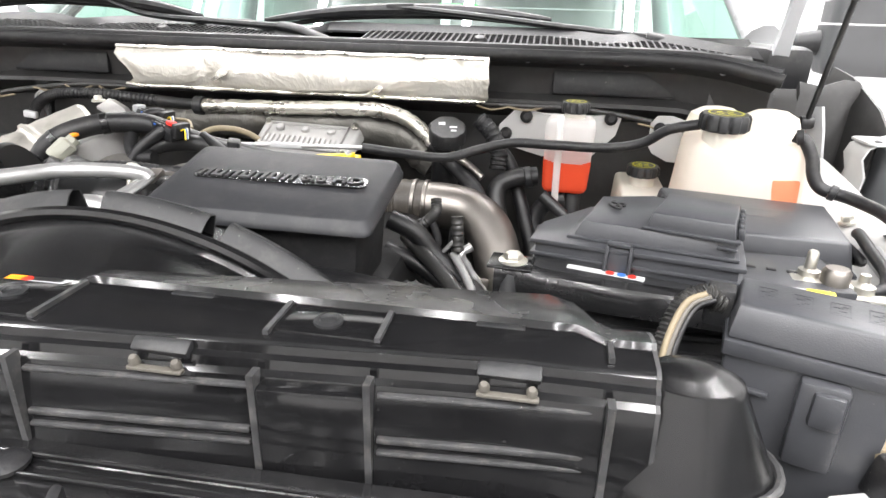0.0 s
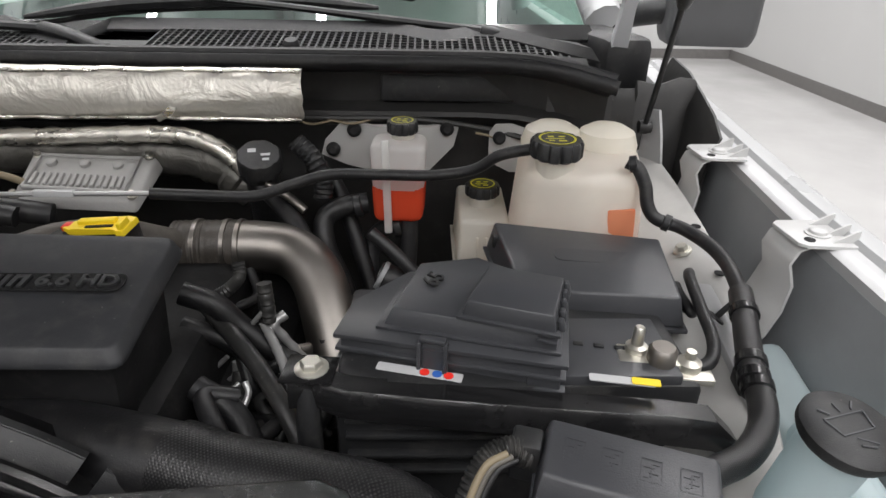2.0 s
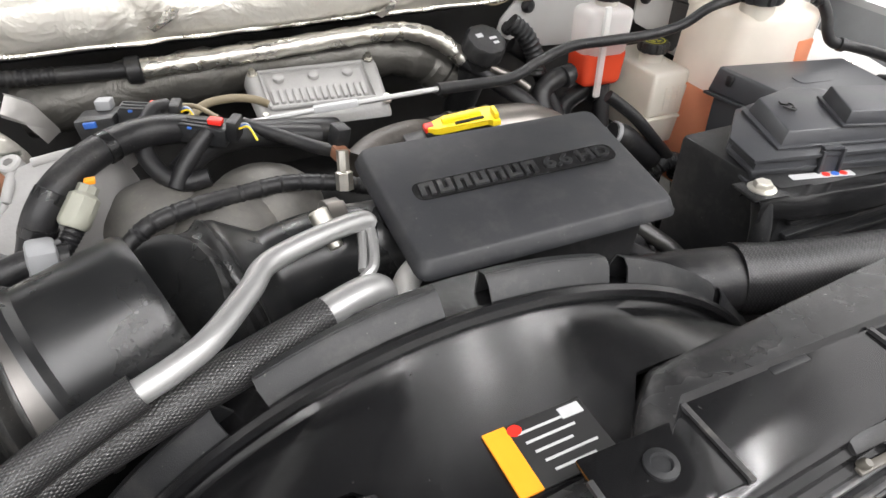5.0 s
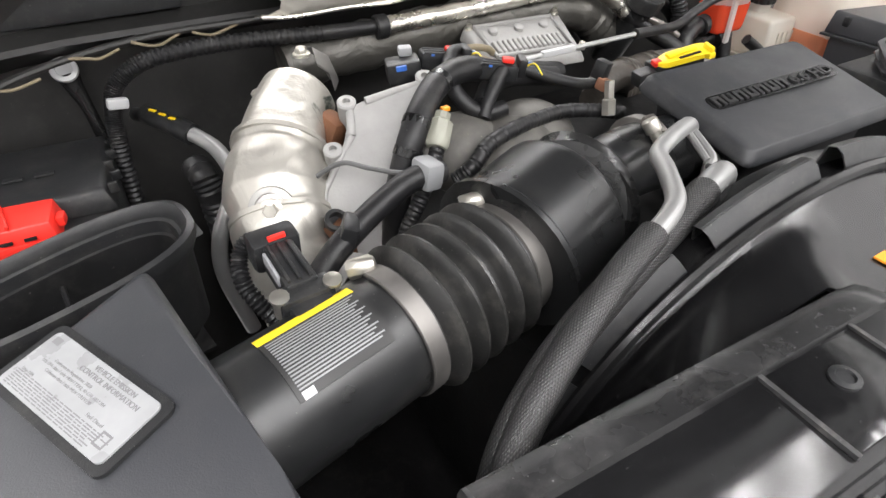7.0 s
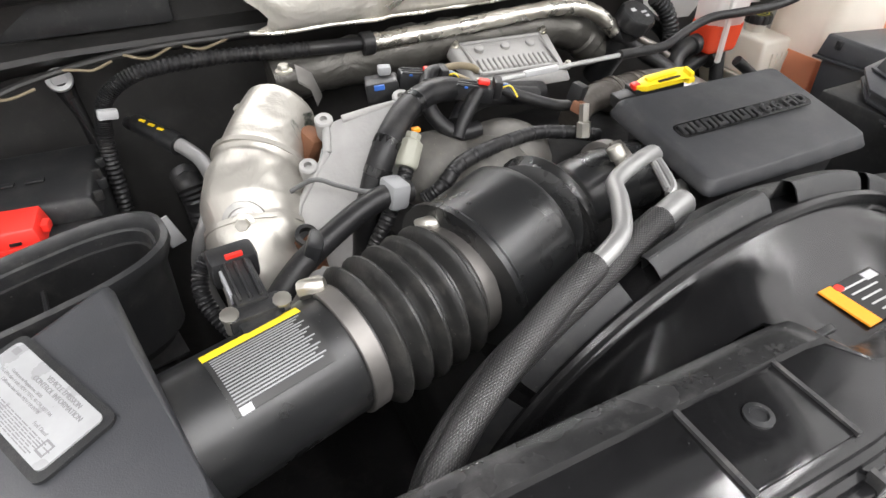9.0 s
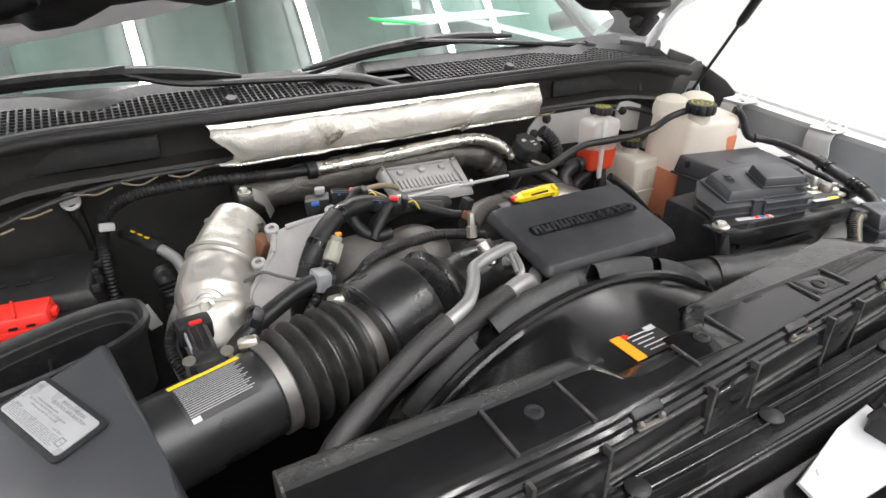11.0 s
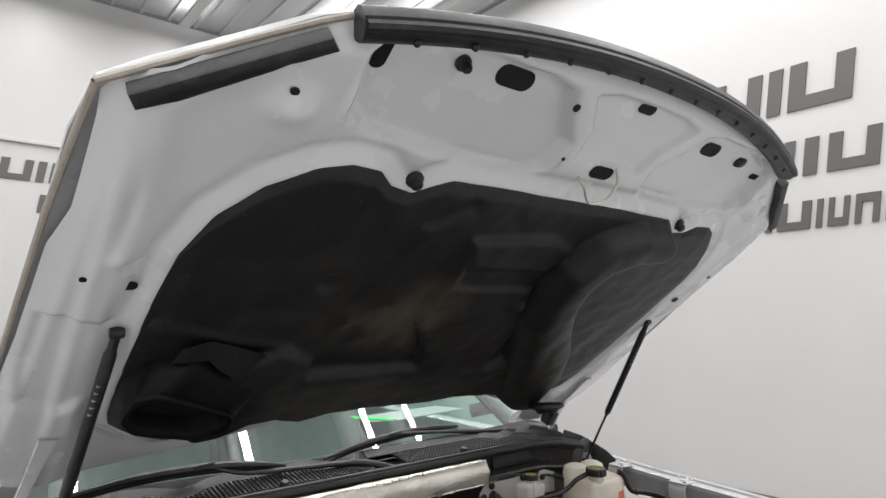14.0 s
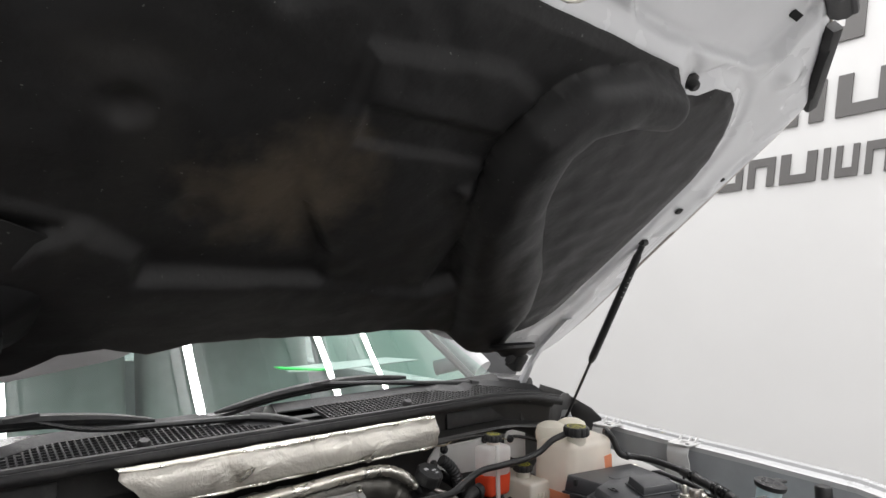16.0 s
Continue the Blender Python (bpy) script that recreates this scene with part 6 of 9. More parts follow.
for x, z in ((0.389, 1.296), (0.426, 1.330), (0.582, 1.333)):
    bm = B()
    lathe(bm, [(0.012, 0), (0.012, 0.006), (0.006, 0.012)], aim((x, 0.566, z), (0, -1, 0.1)), 14)
    part("fixing", bm, RUBBER, res)
cap(res, (0.511, 0.458, 1.376), 0.024, 0.022)
bm = B()
sweep(bm, [(0.52, 0.45, 1.225), (0.52, 0.44, 1.18), (0.515, 0.42, 1.12), (0.50, 0.38, 1.02)], 0.014, 10, 4)
part("outlet_hose", bm, RUBBER, res)

brake = thing("brake_reservoir", (0.637, 0.46, 1.1), "cream plastic brake fluid reservoir with a black cap", "reservoir")
bm = B()
hull(bm, [(0.612, 0.40, 1.10), (0.668, 0.40, 1.10), (0.668, 0.55, 1.10), (0.612, 0.55, 1.10)], [(0.594, 0.398, 1.152), (0.680, 0.396, 1.152), (0.682, 0.56, 1.152), (0.596, 0.56, 1.152)], 0.006, 2)
hull(bm, [(0.594, 0.398, 1.155), (0.680, 0.396, 1.155), (0.682, 0.56, 1.155), (0.596, 0.56, 1.155)], [(0.598, 0.405, 1.236), (0.676, 0.403, 1.236), (0.678, 0.55, 1.240), (0.600, 0.55, 1.240)], 0.008, 3)
vessel = part("body", bm, TANK, brake)
part("flange", box(B(), (0.638, 0.478, 1.1535), (0.094, 0.17, 0.005), bevel=0.0015), TANK, vessel)
for k in range(4):
    part("moulded_rib", box(B(), (0.626 + 0.014 * k, 0.3995, 1.188), (0.004, 0.004, 0.044), bevel=0.0015), TANK, vessel)
cap(brake, (0.637, 0.468, 1.272), 0.028, 0.022)

# hose from the dipstick tube to the tank
line = thing("vent_hose", (0.4, 0.4, 1.2), "slim black hose with a bright metal rod end", "hose")
bm = B()
sweep(bm, [(0.165, 0.352, 1.299), (0.23, 0.368, 1.290), (0.30, 0.385, 1.283), (0.355, 0.395, 1.298), (0.41, 0.398, 1.312), (0.48, 0.395, 1.313), (0.56, 0.392, 1.314), (0.615, 0.385, 1.326), (0.65, 0.372, 1.352), (0.70, 0.362, 1.366)], 0.0082, 12, 6)
part("hose", bm, RUBBER, line)
bm = B()
sweep(bm, [(-0.13, 0.380, 1.283), (0.03, 0.368, 1.291), (0.172, 0.352, 1.299)], 0.004, 8, 4)
part("rod", bm, TUBE_ALU, line)
part("tag", box(B(), (0.025, 0.368, 1.2915), (0.06, 0.009, 0.010), (0, -2, -5), bevel=0.002), LABEL, line)

loom = thing("vapour_hose", (0.86, 0.1, 1.2), "black corrugated hose curling down along the apron", "hose")
bm = B()
sweep(bm, [(0.812, 0.318, 1.362), (0.824, 0.310, 1.356), (0.834, 0.300, 1.335), (0.838, 0.292, 1.312), (0.850, 0.284, 1.296), (0.880, 0.268, 1.290), (0.900, 0.225, 1.286), (0.904, 0.180, 1.281), (0.893, 0.12, 1.276)], 0.0088, 14, 6)
up = part("upper_hose", bm, RUBBER, loom)
bm = B()
sweep(bm, [(0.895, 0.13, 1.277), (0.884, 0.095, 1.272), (0.871, 0.06, 1.268), (0.855, 0.012, 1.262), (0.850, -0.022, 1.252), (0.838, -0.048, 1.243), (0.812, -0.072, 1.238), (0.772, -0.092, 1.236), (0.75, -0.12, 1.22)], 0.0128, 16, 8)
low = part("lower_hose", bm, BRAID, loom)
for p, d, r in (((0.884, 0.095, 1.272), (-0.3, -1, -0.1), 0.0128), ((0.858, 0.022, 1.2635), (-0.35, -1, -0.12), 0.0128), ((0.853, 0.004, 1.260), (-0.3, -1, -0.2), 0.0128), ((0.852, -0.006, 1.257), (-0.3, -1, -0.2), 0.0128)):
    bm = B()
    lathe(bm, [(r, -0.006), (r + 0.0022, -0.005), (r + 0.0022, 0.005), (r, 0.006)], aim(p, d), 18)
    part("tape_band", bm, GLOSS, low)
for p, d in (((0.818, 0.314, 1.361), (0.8, -0.3, 0.2)), ((0.862, 0.278, 1.293), (0.8, -0.4, -0.2))):
    part("hose_clip", lathe(B(), [(0.0092, -0.005), (0.0112, -0.004), (0.0112, 0.004), (0.0092, 0.005)], aim(p, d), 16), PLASTIC, up)
part("anchor", lathe(B(), [(0.003, -0.012), (0.0035, 0.008), (0.010, 0.009), (0.011, 0.011)], aim((0.872, 0.115, 1.262), (-0.7, 0, -1)), 14), RUBBER, loom)

wash = thing("washer_bottle", (0.93, -0.06, 1.0), "pale blue washer bottle with a black hinged cap", "washer bottle")
bm = B()
hull(bm, [(0.87, -0.17, 0.93), (0.965, -0.17, 0.93), (0.975, 0.16, 0.93), (0.925, 0.16, 0.93)], [(0.872, -0.16, 1.165), (0.960, -0.16, 1.165), (0.972, 0.145, 1.205), (0.935, 0.145, 1.205)], 0.016, 3)
body_w = part("body", bm, WASHER, wash)
bm = B()
hull(bm, [(0.865, -0.16, 1.15), (0.945, -0.16, 1.15), (0.950, 0.02, 1.17), (0.912, 0.03, 1.17)], [(0.868, -0.15, 1.228), (0.925, -0.15, 1.228), (0.935, 0.0, 1.232), (0.908, 0.005, 1.232)], 0.018, 4)
part("shoulder", bm, WASHER, body_w)
bm = B()
m = aim((0.855, -0.112, 1.312), (0.05, -0.18, 1))
lathe(bm, [(0.026, -0.12), (0.027, -0.012)], m, 24)
part("neck", bm, WASHER, wash)
bm = B()
lathe(bm, [(0.033, -0.014), (0.035, -0.010), (0.035, -0.003), (0.031, 0.0), (0.01, 0.001)], m, 36)
box(bm, m @ Vector((0.038, -0.012, -0.004)), (0.03, 0.028, 0.006), (0, 0, -15), bevel=0.003)
c = part("cap", bm, PLASTIC, wash, "black cap with a moulded windscreen symbol")
bm = B()
for a, b in (((-0.014, -0.006), (0.014, -0.006)), ((-0.014, -0.006), (-0.018, 0.009)), ((0.014, -0.006), (0.018, 0.009)), ((-0.018, 0.009), (0.018, 0.009)), ((-0.010, 0.012), (-0.016, 0.018)), ((0.0, 0.012), (0.0, 0.020)), ((0.010, 0.012), (0.016, 0.018)), ((-0.006, -0.010), (0.006, -0.018)), ((-0.008, -0.016), (0.002, -0.020))):
    sweep(bm, [m @ Vector((*a, 0.001)), m @ Vector((*b, 0.001))], 0.0009, 6, 1)
part("symbol", bm, FUSE, c)

# ---- engine ----
eng = thing("engine", (0.05, 0.25, 0.62), "dark diesel engine with cast aluminium intake", "engine")
bm = B()
box(bm, (0.05, 0.28, 0.85), (0.62, 0.62, 0.50), bevel=0.03)
box(bm, (0.08, 0.24, 1.12), (0.40, 0.44, 0.14), bevel=0.03)
part("block", bm, DARK, eng)
CASTDARK = mat("dusty_grey_crossover", (0.13, 0.125, 0.115), 0.6, 0.3, var=0.3, scale=20, grain=0.5, gscale=90, dust=0.3, dust_col=(0.3, 0.27, 0.22))
face = [Vector(q) for q in ((-0.436, 0.222, 1.165), (-0.402, 0.262, 1.236), (-0.377, 0.280, 1.268), (-0.352, 0.287, 1.284), (-0.340, 0.318, 1.306), (-0.320, 0.314, 1.312), (-0.236, 0.307, 1.322), (-0.262, 0.238, 1.308), (-0.318, 0.198, 1.25), (-0.344, 0.180, 1.165))]
bm = B()
hull(bm, [p + Vector((0.012, 0.03, -0.07)) for p in face], face, 0.007, 3)
man = part("intake_manifold", bm, CAST, eng, "dusty cast aluminium intake manifold")
for i, j, r in ((0, 1, 0.0045), (1, 3, 0.0045), (3, 4, 0.0055), (5, 6, 0.005)):
    bm = B()
    sweep(bm, [face[i] + Vector((0, 0, -0.004)), face[i].lerp(face[j], 0.5) + Vector((0, 0, -0.003)), face[j] + Vector((0, 0, -0.004))], r, 10, 5)
    part("flange", bm, CAST, man)
for p in (face[2], face[4], face[6]):
    bm = B()
    lathe(bm, [(0.012, -0.04), (0.012, 0.003), (0.010, 0.005), (0.005, 0.005), (0.005, -0.002), (0.001, -0.002)], aim(p + Vector((-0.002, 0.004, 0)), (-0.15, -0.35, 0.9)), 18)
    part("boss", bm, CAST, man)
bm = B()
sweep(bm, [face[0].lerp(face[9], 0.45) + Vector((0, -0.005, 0.0)), face[0].lerp(face[9], 0.5) + Vector((-0.02, -0.03, -0.02)), face[0].lerp(face[9], 0.5) + Vector((-0.03, -0.05, -0.08))], 0.024, 16, 6)
part("runner", bm, CAST, man)
bm = B()
lathe(bm, [(0.010, -0.03), (0.012, 0.0), (0.014, 0.002), (0.014, 0.008), (0.009, 0.009), (0.008, 0.0)], aim((-0.412, 0.206, 1.222), (0.1, -0.5, 0.8)), 18)
part("port_cap", bm, RUBBER, man)
for c, r in (((-0.212, 0.262, 1.232), 0.062), ((-0.150, 0.235, 1.215), 0.070), ((-0.10, 0.27, 1.21), 0.075)):
    bm = B()
    bmesh.ops.create_uvsphere(bm, u_segments=24, v_segments=14, radius=r, matrix=pose(*c) @ Matrix.Diagonal((1.0, 0.9, 0.85, 1)))
    part("intake_bridge", bm, CASTDARK, eng, "dusty dark cast bridge dome")
bm = B()
box(bm, (-0.362, 0.345, 1.262), (0.035, 0.04, 0.05), (20, 15, 30), bevel=0.008)
part("rusty_flange", bm, RUST, eng, "rusty brown turbine flange")
bm = B()
sweep(bm, [(-0.36, 0.53, 1.285), (-0.15, 0.535, 1.298), (0.0, 0.535, 1.298), (0.18, 0.53, 1.29), (0.26, 0.52, 1.24)], lambda t: 0.036 + 0.002 * math.sin(t * 50) + 0.0015 * math.sin(t * 131), 16, 14)
part("rear_crossover", bm, SOOTY, eng, "sooty foil-quilted rear crossover pipe")

ecov = thing("engine_cover", (0.136, 0.08, 1.2), "satin black engine cover with a recessed raised-letter plate", "engine cover")
bm = B()
corners = [(-0.004, -0.006, 1.2845), (0.280, -0.006, 1.2825), (0.282, 0.162, 1.314), (-0.010, 0.170, 1.316)]
outline = []
for k in range(4):
    a, b, c = (Vector(corners[(k + d) % 4]) for d in (-1, 0, 1))
    p, q = b + (a - b).normalized() * 0.013, b + (c - b).normalized() * 0.013
    outline += [p, p.lerp(b, 0.55).lerp(q, 0.12), p.lerp(q, 0.5).lerp(b, 0.42), q.lerp(b, 0.55).lerp(p, 0.12), q]
mid = sum(outline, Vector()) / len(outline)


def cover_ring(inset, dz):
    return [Vector((v.x + (mid.x - v.x) * inset / 0.145, v.y + (mid.y - v.y) * inset / 0.088, v.z + dz)) for v in outline]


vs = loft(bm, [cover_ring(0.004, -0.004), cover_ring(0.0, -0.003), cover_ring(0.0, 0.001), cover_ring(0.0015, 0.0035), cover_ring(0.005, 0.013), cover_ring(0.008, 0.0155)], True)
bm.faces.new(vs[-1])
bm.faces.new(vs[0])
bmesh.ops.recalc_face_normals(bm, faces=bm.faces)
top = part("top_shell", bm, COVER, ecov, sharp=40)
# Skirt is darker than the shell: shade under the cover painted in.
bm = B()
hull(bm, [(0.03, 0.02, 1.15), (0.25, 0.02, 1.15), (0.25, 0.15, 1.15), (0.03, 0.15, 1.15)], [(0.014, 0.014, 1.284), (0.262, 0.014, 1.282), (0.262, 0.15, 1.306), (0.012, 0.155, 1.308)], 0.01, 2)
part("skirt", bm, DARK, ecov)
TM = pose(0.140, 0.082, 1.3160, 9.4, -0.4, -1.0)
bm = B()
prism(bm, rounded(0.228, 0.026, 0.010), 0.0012, TM)
plate = part("name_plate", bm, GLOSS, ecov, "recessed gloss black plate")
for k in range(7):
    x = -0.100 + 0.0187 * k
    bm = B()
    prism(bm, glyph(x - 0.0078, -0.009, 0.0150, 0.018, 0.0016, k % 2 == 1, 0.34), 0.0032, TM)
    part("raised_block", bm, PLASTIC, plate)
text("raised_letters", "6.6 HD", 0.0225, TM @ pose(0.069, 0.0, 0.002) @ Matrix.Diagonal((1.20, 1, 1, 1)), PLASTIC, plate, 0.0015, bold=0.0006)

pipe = thing("charge_pipe", (0.33, 0.33, 1.0), "brushed steel charge pipe with a black rubber coupler", "pipe")
bm = B()
sweep(bm, [(0.262, 0.392, 1.197), (0.30, 0.392, 1.196), (0.345, 0.385, 1.19), (0.385, 0.35, 1.168), (0.412, 0.29, 1.115), (0.432, 0.235, 1.04), (0.44, 0.21, 0.95)], 0.0395, 28, 8)
part("pipe", bm, STEEL, pipe)
bm = B()
sweep(bm, [(0.17, 0.388, 1.197), (0.20, 0.39, 1.197), (0.225, 0.391, 1.197), (0.27, 0.392, 1.197)], lambda t: 0.0405 + 0.0008 * math.sin(t * 90), 28, 8)
part("coupler", bm, BROWN, pipe, "dusty brown rubber coupler")
for x in (0.205, 0.248, 0.268):
    bm = B()
    lathe(bm, [(0.0405, -0.004), (0.0425, -0.003), (0.0425, 0.003), (0.0405, 0.004)], aim((x, 0.392, 1.197), (1, 0, 0)), 28)
    part("band_clamp", bm, STEEL, pipe)
bm = B()
sweep(bm, [(0.02, 0.27, 1.25), (0.06, 0.30, 1.255), (0.12, 0.325, 1.25), (0.17, 0.36, 1.22), (0.19, 0.388, 1.2)], 0.022, 14, 6)
part("side_hose", bm, BROWN, pipe)

yel = thing("service_connector", (0.15, 0.24, 1.27), "black engine connector with a yellow lever and red tip", "connector")
part("housing", box(B(), (0.148, 0.248, 1.286), (0.085, 0.032, 0.026), (0, -6, -8), bevel=0.004), PLASTIC, yel)
part("housing_neck", box(B(), (0.100, 0.252, 1.277), (0.04, 0.026, 0.022), (0, -8, -8), bevel=0.004), PLASTIC, yel)
bm = B()
YM = pose(0.150, 0.240, 1.298, 8, -7, -8)
prism(bm, [(-0.046, -0.004), (-0.030, -0.012), (0.030, -0.014), (0.034, -0.020), (0.044, -0.020), (0.046, 0.012), (0.034, 0.016), (-0.020, 0.016), (-0.044, 0.006)], 0.008, YM, 0.002)
box(bm, YM @ Vector((0.0, 0.003, 0.010)), (0.05, 0.010, 0.006), (8, -7, -8), bevel=0.002)
box(bm, YM @ Vector((0.040, -0.008, 0.010)), (0.006, 0.020, 0.012), (8, -7, -8), bevel=0.002)
part("lever", bm, YELLOW, yel, "yellow locking lever")
part("slot", box(B(), YM @ Vector((0.008, -0.008, 0.0085)), (0.036, 0.004, 0.002), (8, -7, -8)), DARK, yel)
part("tip", box(B(), YM @ Vector((-0.041, 0.002, 0.004)), (0.014, 0.014, 0.009), (8, -7, -8), bevel=0.003), RED, yel, "red locking tip")

ecm = thing("fuel_control_module", (0.03, 0.44, 1.24), "finned cast aluminium fuel control module", "control module")
bm = B()
hull(bm, [(-0.072, 0.404, 1.252), (0.118, 0.402, 1.244), (0.128, 0.50, 1.280), (-0.078, 0.50, 1.286)], [(-0.064, 0.410, 1.270), (0.112, 0.410, 1.262), (0.120, 0.496, 1.304), (-0.070, 0.498, 1.309)], 0.006, 3)
case = part("case", bm, CAST, ecm)
bm = B()
hull(bm, [(-0.05, 0.42, 1.272), (0.095, 0.42, 1.264), (0.098, 0.485, 1.294), (-0.052, 0.487, 1.298)], [(-0.046, 0.425, 1.282), (0.091, 0.425, 1.274), (0.094, 0.48, 1.300), (-0.048, 0.482, 1.304)], 0.004, 2)
part("lid", bm, CAST, case)
part("lid_rim", sweep(B(), [Vector(q) for q in ((-0.052, 0.420, 1.281), (0.096, 0.420, 1.273), (0.099, 0.488, 1.302), (-0.054, 0.490, 1.306), (-0.052, 0.420, 1.281))], 0.0035, 8, 1), CAST, case)
for x in (-0.062, 0.110):
    for y, z in ((0.412, 1.266), (0.492, 1.300)):
        bolt(case, (x, y, z + 0.004), (0, -0.3, 1), 0.005)
for k in range(14):
    x = -0.043 + 0.0098 * k
    part("fin", box(B(), (x, 0.437, 1.2875 - 0.0005 * k), (0.0065, 0.026, 0.008), (23, 0, 0), bevel=0.0025), CAST, case)
for k in range(3):
    part("boss", lathe(B(), [(0.008, 0), (0.008, 0.006), (0.005, 0.008)], aim((-0.03 + 0.05 * k, 0.470, 1.2995 - 0.0025 * k), (0, -0.4, 1)), 14), CAST, case)

oil = thing("oil_filler", (0.29, 0.457, 1.2), "black oil filler cap on its neck", "filler cap")
bm = B()
m = aim((0.292, 0.455, 1.322), (0.10, -0.45, 0.9))
lathe(bm, [(0.030, -0.03), (0.034, -0.026), (0.034, -0.004), (0.031, 0.0), (0.01, 0.001)], m, 48, 8, 0.06)
oc = part("cap", bm, PLASTIC, oil)
bm = B()
for dx, dy, w, hh in ((-0.010, 0.008, 0.012, 0.008), (0.010, -0.002, 0.014, 0.005), (0.010, -0.012, 0.010, 0.005)):
    bm.faces.new([bm.verts.new(m @ Vector((dx + a * w / 2, dy + b * hh / 2, 0.0015))) for a, b in ((-1, -1), (1, -1), (1, 1), (-1, 1))])
part("print", bm, LABEL, oc)
bm = B()
lathe(bm, [(0.026, -0.16), (0.026, -0.028)], m, 20)
part("neck", bm, PLASTIC, oil)

dip = thing("dipstick", (0.47, 0.27, 0.9), "yellow looped dipstick handle", "dipstick")
bm = B()
lp = [(0.470, 0.270, 1.068), (0.464, 0.275, 1.092), (0.467, 0.281, 1.110), (0.475, 0.284, 1.114), (0.482, 0.281, 1.108), (0.481, 0.276, 1.090), (0.474, 0.271, 1.070)]
sweep(bm, lp, 0.0045, 8, 4)
lathe(bm, [(0.008, 1.045), (0.009, 1.066), (0.006, 1.075)], pose(0.472, 0.270, 0), 12)
part("handle", bm, YELLOW, dip)
bm = B()
sweep(bm, [(0.472, 0.270, 1.055), (0.470, 0.268, 0.95), (0.44, 0.26, 0.85)], 0.005, 8, 3)
part("tube", bm, RUBBER, dip)

# heat shields
hs = thing("heat_shield", (0.0, 0.5, 1.36), "crumpled silver foil heat shield below the cowl", "heat shield")
bm = B()
rows = []
rs = random.Random(11)
PROF = ((0.537, 1.434), (0.520, 1.433), (0.512, 1.430), (0.506, 1.420), (0.502, 1.408), (0.500, 1.396), (0.502, 1.384), (0.506, 1.372), (0.512, 1.364), (0.520, 1.360), (0.531, 1.359))
for i in range(121):
    t = i / 120
    row = []
    for k, (y, z) in enumerate(PROF):
        q = k / 10
        left = -0.388 + 0.035 * math.exp(-((q - 0.62) / 0.22) ** 2) + 0.012 * noise.noise(Vector((q * 5, 3.3, 0)))
        right = 0.357 - 0.012 * abs(q - 0.5) + 0.004 * noise.noise(Vector((q * 6, 7.7, 0)))
        x = left + (right - left) * t
        w = noise.noise(Vector((x * 5 + k * 0.45, k * 0.22, 2.0))) * 0.006 + noise.noise(Vector((x * 22 - k * 0.8, k * 0.5, 5.0))) * 0.0022
        for c0, c1, dep in ((-0.17, 0.62, 0.010), (0.14, 0.75, 0.008), (0.30, 0.4, 0.005)):
            w += dep * math.exp(-((x - c0) / 0.016) ** 2 - ((q - c1) / 0.16) ** 2) * (0.6 + noise.noise(Vector((x * 90, q * 20, 1))))
        row.append(Vector((x, y + w + 0.012 * math.exp(-(t / 0.03) ** 2), z + 0.4 * w)))
    rows.append(row)
sheet(bm, rows, 0.002, (0, 1, 0))
part("foil_sheet", bm, FOIL, hs, sharp=80)
for k, r in ((1, 0.0042), (9, 0.0038)):
    bm = B()
    sweep(bm, [Vector((rows[i][k].x, rows[i][k].y - 0.004 + rs.uniform(-0.0015, 0.0015), rows[i][k].z + rs.uniform(-0.001, 0.001))) for i in range(0, 121, 4)], r, 8, 3)
    part("rolled_edge", bm, FOILPIPE, hs)
for c0, c1 in ((-0.168, 1.388), (-0.160, 1.392), (0.140, 1.372)):
    bm = B()
    sheet(bm, [[Vector((c0 - 0.012, 0.497, c1 - 0.006)), Vector((c0 - 0.004, 0.493, c1 - 0.012))], [Vector((c0 + 0.008, 0.492, c1 + 0.006)), Vector((c0 + 0.016, 0.496, c1 - 0.002))], [Vector((c0 + 0.014, 0.497, c1 + 0.013)), Vector((c0 + 0.024, 0.499, c1 + 0.009))]], 0.001, (0, 1, 0))
    part("torn_flap", bm, FOILPIPE, hs)

hp_pipe = thing("wrapped_pipe", (0.0, 0.51, 1.33), "foil-sleeved coolant pipe along the firewall", "pipe")
bm = B()
sweep(bm, [(-0.205, 0.505, 1.328), (-0.05, 0.502, 1.332), (0.10, 0.50, 1.338), (0.175, 0.495, 1.336), (0.225, 0.487, 1.318), (0.262, 0.478, 1.286)], lambda t: 0.0135 + 0.001 * math.sin(t * 90), 14, 8)
part("foil_sleeve", bm, FOILPIPE, hp_pipe)
bm = B()
sweep(bm, [(0.262, 0.478, 1.286), (0.31, 0.45, 1.25), (0.36, 0.40, 1.21), (0.395, 0.33, 1.12), (0.40, 0.30, 1.02)], 0.014, 12, 6)
part("lower_hose", bm, RUBBER, hp_pipe)
bm = B()
sweep(bm, [(-0.195, 0.505, 1.328), (-0.32, 0.512, 1.333), (-0.44, 0.52, 1.338), (-0.535, 0.52, 1.334), (-0.582, 0.518, 1.312), (-0.598, 0.51, 1.28), (-0.605, 0.50, 1.24), (-0.61, 0.49, 1.15)], lambda t: 0.0105 + (0.0011 * math.sin(t * 560) if t > 0.12 else 0), 12, 75)
part("black_hose", bm, RUBBER, hp_pipe)
bm = B()
lathe(bm, [(0.016, -0.01), (0.018, -0.008), (0.018, 0.008), (0.016, 0.01)], aim((-0.21, 0.505, 1.328), (1, 0, 0)), 14)
part("clamp", bm, PLASTIC, hp_pipe)
part("clip", box(B(), (-0.590, 0.500, 1.292), (0.026, 0.012, 0.014), (0, 10, 10), bevel=0.003), LABEL, hp_pipe)

